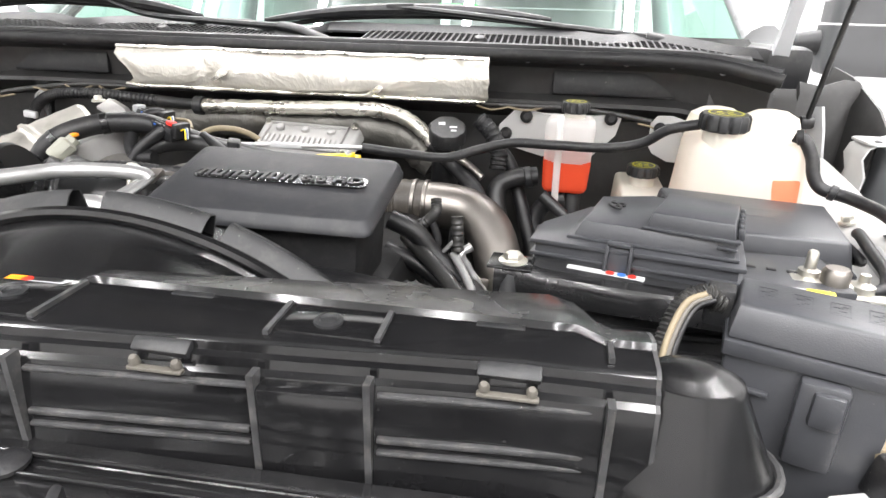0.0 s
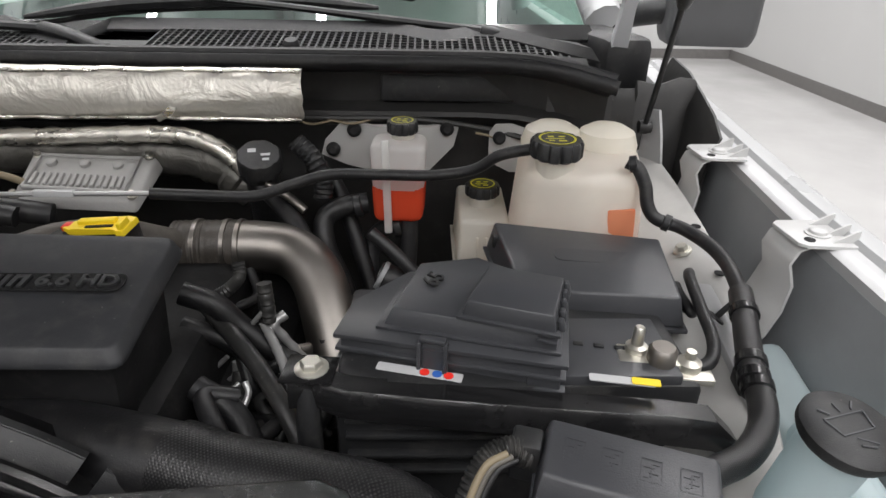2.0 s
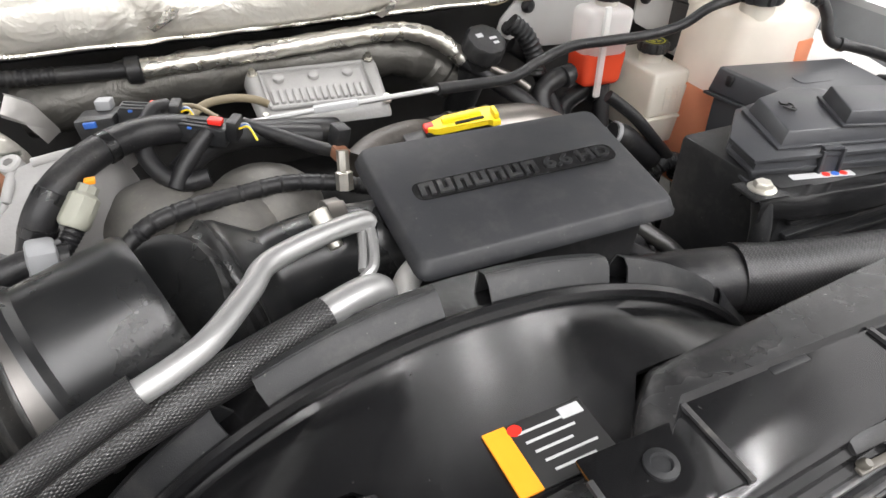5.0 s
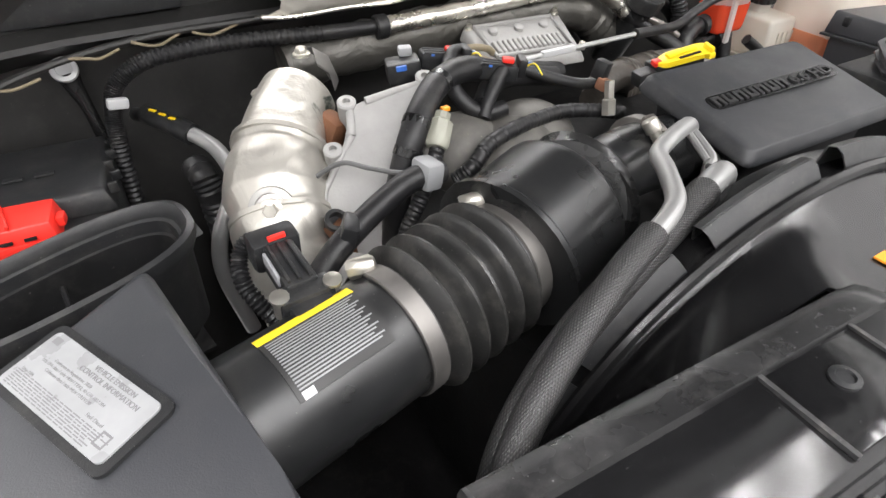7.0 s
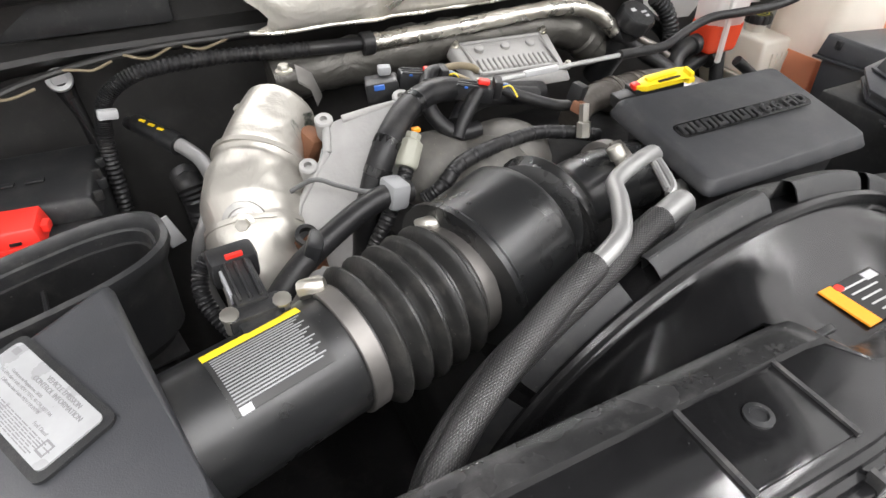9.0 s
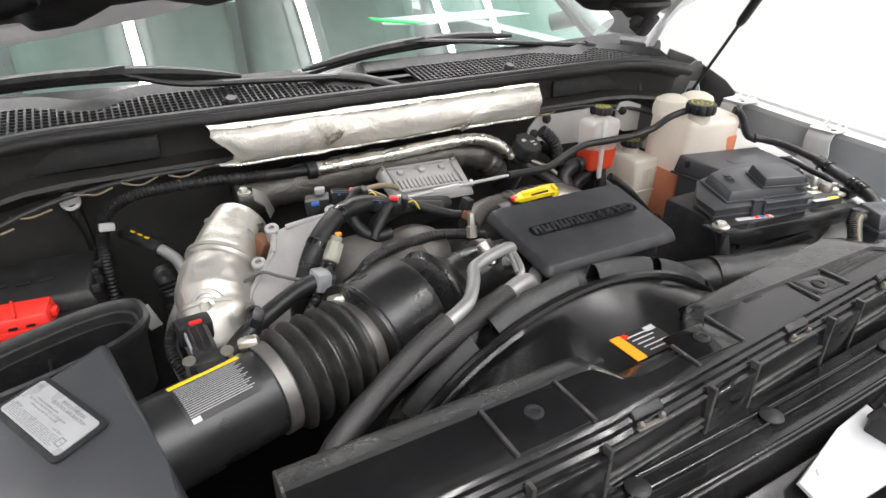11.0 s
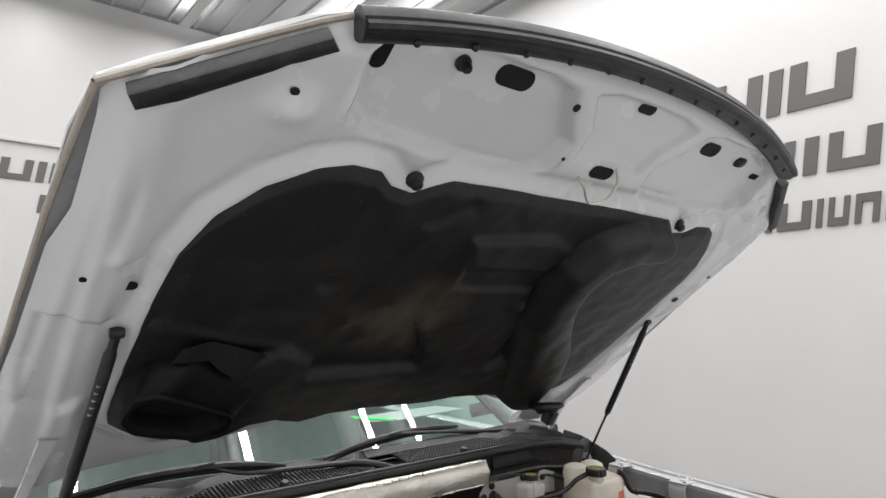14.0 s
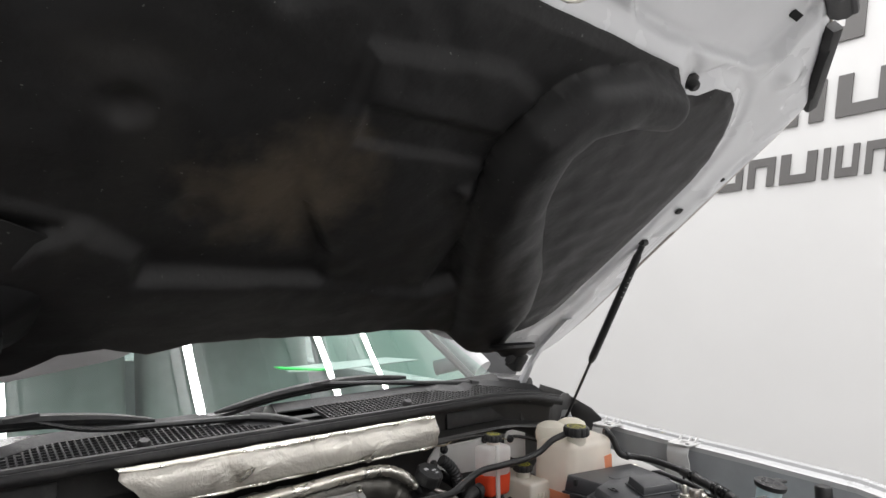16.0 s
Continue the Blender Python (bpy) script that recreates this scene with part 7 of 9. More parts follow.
# exhaust downpipe shield
ds = thing("downpipe_shield", (-0.44, 0.3, 1.05), "dimpled bright aluminium shield round the exhaust downpipe", "heat shield")
bm = B()
P = [(-0.372, 0.415, 1.292), (-0.398, 0.385, 1.276), (-0.428, 0.342, 1.254), (-0.452, 0.296, 1.224), (-0.462, 0.250, 1.186), (-0.460, 0.225, 1.12), (-0.455, 0.21, 1.02)]
sweep(bm, P, lambda t: between(t, ((0.0, 0.044), (0.03, 0.050), (0.20, 0.053), (0.31, 0.055), (0.325, 0.060), (0.345, 0.060), (0.36, 0.056), (0.42, 0.063), (0.52, 0.064), (0.58, 0.058), (0.62, 0.062), (0.72, 0.056), (1.0, 0.052))), 40, 16)
for v in bm.verts:
    q = v.co.copy()
    v.co += Vector((0.6, -0.6, 1)) * (0.0022 * noise.noise(q * 20) + (0.0016 * noise.noise(q * 48) if q.z > 1.25 else 0.0042 * noise.noise(q * 26) + 0.0034 * (0.5 - abs(noise.noise(q * 40)))))
shield = part("shield", bm, CRUMPLED, ds, sharp=80)
for a, r in ((0.335, 0.0022), (0.60, 0.0018)):
    k = int(a * 96)
    c = spline(P, 16)[k]
    d = spline(P, 16)[k + 1] - c
    rr = 0.060
    part("seam_band", lathe(B(), [(rr, -0.004), (rr + r, -0.003), (rr + r, 0.003), (rr, 0.004)], aim(c, d), 40), CRUMPLED, shield)
bm = B()
sheet(bm, [[Vector((-0.350, 0.395, 1.335)), Vector((-0.332, 0.405, 1.318)), Vector((-0.322, 0.420, 1.285))], [Vector((-0.345, 0.425, 1.346)), Vector((-0.322, 0.430, 1.328)), Vector((-0.308, 0.440, 1.290))], [Vector((-0.352, 0.450, 1.340)), Vector((-0.330, 0.455, 1.325)), Vector((-0.315, 0.46, 1.288))]], 0.004)
part("outlet_flange", bm, SHIELD, ds)
bm = B()
lathe(bm, [(0.028, -0.012), (0.026, 0.0), (0.019, 0.003), (0.018, 0.001), (0.012, 0.002)], aim((-0.474, 0.236, 1.243), (-0.35, -0.85, 0.45)), 24)
part("bolt_boss", bm, SHIELD, ds)
bolt(ds, (-0.4755, 0.2315, 1.245), (-0.35, -0.85, 0.45), 0.009)
bolt(ds, (-0.362, 0.418, 1.342), (0, 0, 1), 0.008)
bolt(ds, (-0.43, 0.40, 1.305), (-0.5, 0, 0.8), 0.007)
bm = B()
sweep(bm, [(-0.415, 0.21, 1.22), (-0.405, 0.20, 1.19), (-0.40, 0.20, 1.12)], 0.012, 8, 4)
part("rusty_edge", bm, RUST, ds)
bm = B()
sweep(bm, [(-0.445, 0.262, 1.232), (-0.420, 0.264, 1.247), (-0.385, 0.246, 1.272), (-0.363, 0.214, 1.276), (-0.341, 0.182, 1.280), (-0.318, 0.167, 1.284), (-0.294, 0.183, 1.285)], 0.0030, 8, 8)
part("sensor_lead", bm, mat("grey_sensor_lead", (0.10, 0.10, 0.10), 0.5), ds)
bm = B()
sweep(bm, [(-0.516, 0.475, 1.241), (-0.507, 0.462, 1.238), (-0.492, 0.43, 1.23), (-0.488, 0.37, 1.22), (-0.505, 0.34, 1.20), (-0.528, 0.33, 1.16), (-0.536, 0.32, 1.11), (-0.52, 0.30, 1.02)], 0.0105, 12, 6)
part("coolant_tube", bm, TUBE_ALU, ds)

# ---- intake ----
air = thing("intake_tube", (-0.35, 0.0, 1.1), "black air intake tube with ribbed bellows and resonator", "intake tube")
A0, A1 = Vector((-0.60, -0.045, 1.243)), Vector((-0.445, -0.006, 1.245))
A2, A3 = Vector((-0.299, 0.031, 1.250)), Vector((-0.208, 0.060, 1.264))
A4 = Vector((-0.212, 0.063, 1.242))
bm = B()
sweep(bm, [A0, A0.lerp(A1, 0.5), A1], 0.058, 28, 4)
part("inlet_tube", bm, SATIN, air)
bm = B()
n = 62
pts = [A1.lerp(A2, i / n) for i in range(n + 1)]
sweep(bm, pts, lambda t: 0.0605 if t < 0.14 or t > 0.86 else 0.0635 + 0.0085 * math.cos((t - 0.14) / 0.74 * math.tau * 5.0 + math.pi), 32, 1)
part("bellows", bm, BELLOWS, air, "ribbed black rubber bellows")
for q, r in ((0.06, 0.0608), (0.94, 0.0608)):
    p = A1.lerp(A2, q)
    bm = B()
    lathe(bm, [(r, -0.009), (r + 0.0015, -0.008), (r + 0.0015, 0.008), (r, 0.009)], aim(p, A2 - A1), 36)
    c = part("band_clamp", bm, CLAMP, air)
    bm = B()
    s = p + Vector((-0.012, 0.028, 0.058))
    lathe(bm, [(0.008, -0.014), (0.009, -0.012), (0.009, 0.006), (0.006, 0.010)], aim(s, (1, -0.4, 0.3)), 8)
    part("worm_screw", bm, ZINC, c)
bm = B()
pts = [A2.lerp(A3, i / 16) for i in range(17)]
sweep(bm, pts, lambda t: 0.087 if t < 0.12 else (0.081 if t < 0.95 else 0.077), 32, 1)
part("resonator", bm, SATIN, air)
bm = B()
sweep(bm, [A3 - (A3 - A2) * 0.05, A4 + Vector((0.025, 0.012, 0.002)), A4 + Vector((0.06, 0.028, 0.004)), A4 + Vector((0.10, 0.035, 0.01)), A4 + Vector((0.15, 0.04, 0.015)), A4 + Vector((0.24, 0.04, 0.01))], lambda t: (0.072 if t < 0.45 else (0.072 - 0.2 * (t - 0.45) if t < 0.6 else 0.044)) + 0.005 * math.exp(-((t - 0.30) / 0.018) ** 2) + 0.005 * math.exp(-((t - 0.40) / 0.018) ** 2), 32, 14)
part("elbow", bm, SATIN, air)
# caution label wrapped over the tube
ax = (A1 - A0).normalized()
sidev = ax.cross(Vector((0, 0, 1))).normalized()
upv = sidev.cross(ax)


def on_tube(s, ang, r):
    return A0 + ax * s + (sidev * math.sin(radians(ang)) + upv * math.cos(radians(ang))) * r


def wrap(s0, s1, a0, a1, r, n=10):
    bm = B()
    sheet(bm, [[on_tube(s, a0 + (a1 - a0) * i / n, r) for i in range(n + 1)] for s in (s0, s1)], 0.0005, -upv)
    return bm


cl = part("caution_label", wrap(0.054, 0.140, -12, 44, 0.0588), PRINT, air, "black caution label with a yellow band")
part("yellow_band", wrap(0.054, 0.140, -21, -11, 0.0590), YELLOW, cl)
bm = B()
for k in range(17):
    b2 = wrap(0.058, 0.136 - 0.004 * (k % 3), -8 + 2.7 * k, -7.0 + 2.7 * k, 0.0592, 3)
    me = bpy.data.meshes.new("t")
    b2.to_mesh(me)
    bm.from_mesh(me)
    bpy.data.meshes.remove(me)
    b2.free()
tagged(part("print_line", bm, GREY, cl), kind="stuff")
part("symbol_box", wrap(0.058, 0.068, 38, 44, 0.0594, 3), LABEL, cl)

abx = thing("air_box", (-0.62, 0.0, 1.0), "black plastic air filter box with an emission label", "air filter box")
bm = B()
hull(bm, [(-0.80, 0.03, 1.10), (-0.615, 0.15, 1.10), (-0.535, -0.13, 1.10), (-0.50, -0.27, 1.10), (-0.75, -0.26, 1.10)], [(-0.750, 0.026, 1.294), (-0.606, 0.104, 1.315), (-0.566, -0.125, 1.307), (-0.545, -0.26, 1.302), (-0.705, -0.24, 1.285)], 0.012, 3)
lidb = part("lid", bm, FUSE, abx)
for k in range(8):
    t = (k + 0.5) / 8
    bm = B()
    hull(bm, [(-0.815 + 0.05 * t, 0.012 - 0.26 * t, 1.10), (-0.760 + 0.05 * t, 0.010 - 0.26 * t, 1.10), (-0.760 + 0.05 * t, 0.014 - 0.26 * t, 1.10), (-0.815 + 0.05 * t, 0.016 - 0.26 * t, 1.10)], [(-0.778 + 0.045 * t, 0.012 - 0.26 * t, 1.252), (-0.735 + 0.045 * t, 0.010 - 0.26 * t, 1.274), (-0.735 + 0.045 * t, 0.014 - 0.26 * t, 1.274), (-0.778 + 0.045 * t, 0.016 - 0.26 * t, 1.252)], 0.0012, 1)
    part("side_rib", bm, FUSE, abx)
part("lower_tub", hull(B(), [(-0.80, 0.02, 0.9), (-0.62, 0.13, 0.9), (-0.52, -0.26, 0.9), (-0.74, -0.25, 0.9)], [(-0.812, 0.03, 1.098), (-0.615, 0.15, 1.098), (-0.50, -0.272, 1.098), (-0.76, -0.262, 1.098)], 0.006), PLASTIC, abx)
# emission label on the lid
LU = Vector((0.45, -0.89, 0.006)).normalized()
LV = Vector((0.885, 0.45, 0.126)).normalized()
LV = (LV - LU * LV.dot(LU)).normalized()
LW = LU.cross(LV)
LC = Vector((-0.6660, -0.0070, 1.3050))
ML = Matrix((LU, LV, LW)).transposed().to_4x4()
ML.translation = LC
bm = B()
prism(bm, rounded(0.134, 0.060, 0.008), 0.003, ML @ pose(0, 0, -0.002))
pad = part("label_pad", bm, PLASTIC, lidb)
sticker = part("emission_label", prism(B(), rounded(0.120, 0.048, 0.005), 0.0015, ML @ pose(0, 0, 0.001)), PALELABEL, lidb, "silver-white emission label with small print")
text("heading", "VEHICLE EMISSION", 0.0054, ML @ pose(0.016, 0.0185, 0.0026), DARKPRINT, sticker, 0.0002)
text("heading", "CONTROL INFORMATION", 0.0054, ML @ pose(0.016, 0.0130, 0.0026), DARKPRINT, sticker, 0.0002)
PM = ML @ pose(0, 0, 0.0026)


def bar(bm, m, x0, x1, y, h):
    bm.faces.new([bm.verts.new(m @ Vector(q)) for q in ((x0, y - h / 2, 0), (x1, y - h / 2, 0), (x1, y + h / 2, 0), (x0, y + h / 2, 0))])


for k, words in enumerate(("Conforms to Regulations: 2020", "U.S. EPA class / stds: HDV / TIER2, 40 CFR 1037.104", "California class / stds: MDV / ULEV270")):
    text("print_line", words, 0.0034, ML @ pose(-0.010 - 0.006 * (k == 0), 0.0070 - 0.0040 * k, 0.0026), DARKPRINT, sticker, 0.0001)
text("print_line", "Fuel: Diesel", 0.0038, ML @ pose(0.030, -0.0065, 0.0026), DARKPRINT, sticker, 0.0001)
text("print_line", "Evap: N/A", 0.0034, ML @ pose(-0.046, -0.0085, 0.0026), DARKPRINT, sticker, 0.0001)
bm = B()
rs = random.Random(3)
for k in range(7):
    x = -0.055
    while x < 0.03 + 0.02 * rs.random():
        w = rs.uniform(0.003, 0.010)
        bar(bm, PM, x, x + w, -0.0105 - 0.0018 * k, 0.0008)
        x += w + 0.0012
for y in (-0.0145, -0.0060):
    bar(bm, PM, 0.042, 0.052, y - 0.002, 0.0016)
for x in (0.042, 0.0504):
    bar(bm, PM, x, x + 0.0016, -0.01225, 0.0095)
bar(bm, PM, -0.056, -0.048, 0.0175, 0.0055)
tagged(part("small_print", bm, DARKPRINT, sticker, "lines of small grey print"), kind="stuff")

# ---- passenger's side ----
b2 = thing("second_battery", (-0.74, 0.40, 1.0), "black battery box with a red terminal cover", "battery")
bm = B()
hull(bm, [(-0.84, 0.33, 1.02), (-0.63, 0.30, 1.02), (-0.61, 0.56, 1.02), (-0.86, 0.58, 1.02)], [(-0.83, 0.335, 1.205), (-0.635, 0.305, 1.205), (-0.615, 0.55, 1.205), (-0.85, 0.575, 1.205)], 0.01)
part("case", bm, PLASTIC, b2)
bm = B()
hull(bm, [(-0.845, 0.40, 1.205), (-0.625, 0.385, 1.205), (-0.61, 0.545, 1.205), (-0.86, 0.57, 1.205)], [(-0.835, 0.41, 1.232), (-0.635, 0.395, 1.236), (-0.62, 0.535, 1.240), (-0.85, 0.56, 1.236)], 0.006)
part("lid", bm, PLASTIC, b2)
for k in range(5):
    part("lid_rib", box(B(), (-0.625 + 0.006 * (k % 2), 0.40 + 0.03 * k, 1.23), (0.012, 0.006, 0.014), (0, 0, 8), bevel=0.002), PLASTIC, b2)
for z, y in ((1.19, 0.325), (1.155, 0.322), (1.12, 0.32)):
    part("case_rib", box(B(), (-0.735, y, z), (0.21, 0.012, 0.008), (0, 0, -6), bevel=0.002), PLASTIC, b2)
for k in range(5):
    part("case_post", box(B(), (-0.82 + 0.042 * k, 0.327 - 0.004 * k, 1.16), (0.008, 0.012, 0.09), bevel=0.002), PLASTIC, b2)
bm = B()
hull(bm, [(-0.792, 0.350, 1.206), (-0.690, 0.330, 1.213), (-0.682, 0.386, 1.217), (-0.790, 0.410, 1.212)], [(-0.787, 0.354, 1.234), (-0.694, 0.336, 1.242), (-0.687, 0.380, 1.246), (-0.786, 0.404, 1.240)], 0.0022, 2)
rc = part("terminal_cover", bm, RED, b2, "bright red terminal cover")
for x, y, z in ((-0.738, 0.368, 1.2425), (-0.760, 0.374, 1.2405)):
    part("ridge", box(B(), (x, y, z), (0.004, 0.050, 0.006), (3, 0, 8), bevel=0.0015), RED, rc)
part("skirt", box(B(), (-0.742, 0.341, 1.213), (0.104, 0.004, 0.012), (0, -4, -11), bevel=0.001), RED, rc)
part("tab", box(B(), (-0.684, 0.354, 1.232), (0.009, 0.016, 0.012), (0, 0, -10), bevel=0.002), RED, rc)
for k in range(3):
    part("slot", box(B(), (-0.765 + 0.024 * k, 0.3435 - 0.0045 * k, 1.2235 + 0.0018 * k), (0.012, 0.003, 0.003), (0, -4, -11)), DARK, rc)
for k in range(4):
    part("lid_mark", box(B(), (-0.80 + 0.035 * k, 0.47 - 0.004 * k, 1.2365 + 0.0008 * k), (0.022, 0.010, 0.0025), (0, 0, -6), bevel=0.0008), PLASTIC, b2)

duct = thing("intake_duct", (-0.69, 0.23, 1.1), "open oval rubber air duct mouth", "air duct")
OC, OX, OY = Vector((-0.690, 0.232, 1.240)), Vector((0.128, 0.028, 0.012)), Vector((-0.010, 0.056, 0.004))


def oval(k, up=0.0, n=36):
    out = []
    for i in range(n):
        a = i * math.tau / n
        c, s = math.cos(a), math.sin(a)
        c = math.copysign(abs(c) ** 0.72, c)
        s = math.copysign(abs(s) ** 0.72, s)
        out.append(OC + OX * (c * k) + OY * (s * (1 - (1 - k) * 1.7)) + Vector((0, 0, up)))
    return out


bm = B()
loft(bm, [oval(0.95, -0.12), oval(0.97, -0.03), oval(1.02, -0.016), oval(1.05, -0.006), oval(1.04, 0.002), oval(0.99, 0.005), oval(0.95, 0.001), oval(0.93, -0.010), oval(0.90, -0.012), oval(0.89, -0.026)], True)
part("mouth", bm, PLASTIC, duct)
# Throat and inner floor take near-black: the shade inside is in their colour.
bm = B()
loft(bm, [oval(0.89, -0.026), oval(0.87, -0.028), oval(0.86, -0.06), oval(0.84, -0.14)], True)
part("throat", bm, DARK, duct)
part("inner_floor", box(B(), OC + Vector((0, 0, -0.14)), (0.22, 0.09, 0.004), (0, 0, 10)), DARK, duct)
bm = B()
sweep(bm, [OC + Vector((-0.01, 0.045, -0.045)), OC + Vector((0.0, -0.04, -0.045))], 0.003, 6, 1)
part("cross_rib", bm, RUBBER, duct)
bm = B()
box(bm, OC + Vector((0, -0.005, -0.22)), (0.20, 0.09, 0.14), (0, 0, 10), bevel=0.02)
part("neck", bm, PLASTIC, duct)

maf = thing("airflow_sensor", (-0.505, 0.07, 1.25), "black airflow sensor plug with a red tab", "sensor")
bm = B()
box(bm, (-0.503, 0.060, 1.296), (0.028, 0.070, 0.030), (4, 0, 4), bevel=0.003)
box(bm, (-0.505, 0.092, 1.300), (0.044, 0.026, 0.034), (8, 0, 4), bevel=0.006)
part("plug", bm, PLASTIC, maf)
for x in (-0.512, -0.503, -0.494):
    part("rib", box(B(), (x, 0.052, 1.3105), (0.003, 0.05, 0.006), (4, 0, 4), bevel=0.001), PLASTIC, maf)
bm = B()
box(bm, (-0.501, 0.022, 1.288), (0.046, 0.020, 0.034), (4, 0, 4), bevel=0.002)
box(bm, (-0.500, 0.012, 1.270), (0.036, 0.030, 0.06), (0, 0, 10), bevel=0.003)
part("mount", bm, PLASTIC, maf)
part("tab", box(B(), (-0.503, 0.082, 1.3165), (0.016, 0.004, 0.005), (8, 0, 4), bevel=0.001), RED, maf)
part("side_plate", box(B(), (-0.517, 0.055, 1.305), (0.003, 0.034, 0.012), (4, 0, 4), bevel=0.001), GREYPRINT, maf)
for x in (-0.522, -0.478):
    bm = B()
    lathe(bm, [(0.006, -0.012), (0.006, 0.006), (0.008, 0.008), (0.008, 0.011), (0.003, 0.012)], aim((x, 0.020, 1.296), (0, -0.2, 1)), 12)
    part("screw", bm, ZINC, maf)
bm = B()
sweep(bm, [(-0.512, 0.104, 1.302), (-0.524, 0.110, 1.300), (-0.535, 0.104, 1.288), (-0.538, 0.088, 1.273), (-0.531, 0.072, 1.258), (-0.52, 0.060, 1.238), (-0.515, 0.05, 1.20)], lambda t: 0.0075 + 0.0009 * math.sin(t * 190), 10, 16)
part("lead", bm, RUBBER, maf)

# refrigerant lines
acl = thing("refrigerant_line", (-0.12, 0.0, 1.25), "bright aluminium refrigerant pipe into a woven sleeve", "pipe")
bm = B()
sweep(bm, [(-0.026, 0.062, 1.308), (-0.035, 0.060, 1.315), (-0.075, 0.043, 1.321), (-0.122, 0.020, 1.323), (-0.142, -0.010, 1.324), (-0.172, -0.050, 1.325), (-0.195, -0.066, 1.323), (-0.232, -0.080, 1.318)], 0.0095, 14, 6)
part("tube", bm, TUBE_ALU, acl)
bm = B()
sweep(bm, [(-0.222, -0.076, 1.319), (-0.27, -0.092, 1.308), (-0.33, -0.115, 1.288), (-0.39, -0.142, 1.262), (-0.43, -0.165, 1.225), (-0.45, -0.175, 1.13)], 0.0135, 14, 8)
part("sleeve", bm, SLEEVE, acl)
bm = B()
sweep(bm, [(-0.026, 0.066, 1.310), (-0.030, 0.040, 1.302), (-0.038, 0.016, 1.296), (-0.05, 0.008, 1.292)], 0.005, 8, 4)
sweep(bm, [(-0.034, 0.062, 1.310), (-0.040, 0.038, 1.302), (-0.048, 0.014, 1.296)], 0.004, 8, 4)
part("fitting", bm, TUBE_ALU, acl)
acs = thing("suction_hose", (-0.25, -0.06, 1.2), "thick woven-sleeve hose with an aluminium end", "hose")
bm = B()
sweep(bm, [(-0.036, 0.0, 1.262), (-0.040, -0.004, 1.284), (-0.055, -0.010, 1.292), (-0.085, -0.020, 1.291), (-0.11, -0.028, 1.288)], 0.0145, 16, 6)
part("end_tube", bm, TUBE_ALU, acs)
bm = B()
sweep(bm, [(-0.09, -0.022, 1.290), (-0.15, -0.043, 1.287), (-0.22, -0.068, 1.285), (-0.30, -0.095, 1.276), (-0.37, -0.123, 1.258), (-0.42, -0.150, 1.222), (-0.442, -0.165, 1.12)], 0.0165, 16, 8)
part("sleeve", bm, SLEEVE, acs)

# throttle clamp and sensor
th = thing("throttle_clamp", (-0.035, 0.113, 1.25), "steel band clamp on the intake neck", "clamp")
bm = B()
lathe(bm, [(0.045, -0.008), (0.0465, -0.007), (0.0465, 0.007), (0.045, 0.008)], aim((-0.045, 0.114, 1.257), (1, 0.05, 0)), 28)
part("band", bm, CLAMP, th)
bm = B()
box(bm, (-0.045, 0.098, 1.300), (0.018, 0.030, 0.012), (20, 0, 0), bevel=0.003)
part("screw_housing", bm, STEEL, th)
bm = B()
m = aim((-0.062, 0.078, 1.302), (0.25, -0.55, -0.75))
lathe(bm, [(0.007, -0.020), (0.0095, -0.018), (0.0095, -0.004), (0.007, -0.003), (0.007, 0.018), (0.005, 0.020)], m, 12)
part("worm_screw", bm, ZINC, th)
ms = thing("pressure_sensor", (-0.02, 0.22, 1.25), "small brown and black sensor on a steel fitting", "sensor")
bm = B()
lathe(bm, [(0.010, 0), (0.010, 0.02), (0.007, 0.022), (0.007, 0.045)], aim((-0.012, 0.205, 1.262), (0.1, 0.3, 1)), 6)
part("fitting", bm, ZINC, ms)
part("plug", box(B(), (-0.004, 0.240, 1.312), (0.018, 0.02, 0.026), (10, 10, 20), bevel=0.003), PLASTIC, ms)
part("collar", box(B(), (-0.008, 0.228, 1.296), (0.016, 0.018, 0.016), (10, 10, 20), bevel=0.003), mat("brown_plastic", (0.20, 0.09, 0.05), 0.5), ms)

# wiring over the intake manifold
wl = thing("wiring_loom", (-0.22, 0.26, 1.25), "taped black wiring loom across the intake manifold", "wiring loom")


def strand(name, pts, r, material=RUBBER, ribs=0, parent=None, sub=8):
    bm = B()
    sweep(bm, pts, (lambda t: r * (1 + 0.08 * math.sin(t * ribs))) if ribs else r, 12, sub)
    return part(name, bm, material, parent or wl)


strand("main_trunk", [(-0.350, 0.19, 1.15), (-0.343, 0.194, 1.19), (-0.338, 0.196, 1.232), (-0.322, 0.206, 1.268), (-0.307, 0.214, 1.298), (-0.285, 0.232, 1.318), (-0.251, 0.262, 1.330), (-0.216, 0.287, 1.331), (-0.18, 0.298, 1.328), (-0.145, 0.31, 1.314), (-0.10, 0.328, 1.294), (-0.04, 0.345, 1.278), (0.02, 0.36, 1.262)], 0.0165)
for p, d in (((-0.314, 0.210, 1.284), (0.45, 0.2, 0.8)), ((-0.295, 0.224, 1.310), (0.6, 0.45, 0.6)), ((-0.24, 0.270, 1.331), (0.7, 0.5, 0.1))):
    bm = B()
    lathe(bm, [(0.0166, -0.006), (0.0175, -0.005), (0.0175, 0.005), (0.0166, 0.006)], aim(p, d), 16)
    part("tape_band", bm, GLOSS, wl)
strand("cross_trunk", [(-0.29, 0.175, 1.27), (-0.315, 0.171, 1.275), (-0.341, 0.167, 1.272), (-0.375, 0.157, 1.263), (-0.419, 0.139, 1.25), (-0.448, 0.125, 1.238), (-0.477, 0.105, 1.22), (-0.50, 0.09, 1.18)], 0.0140)
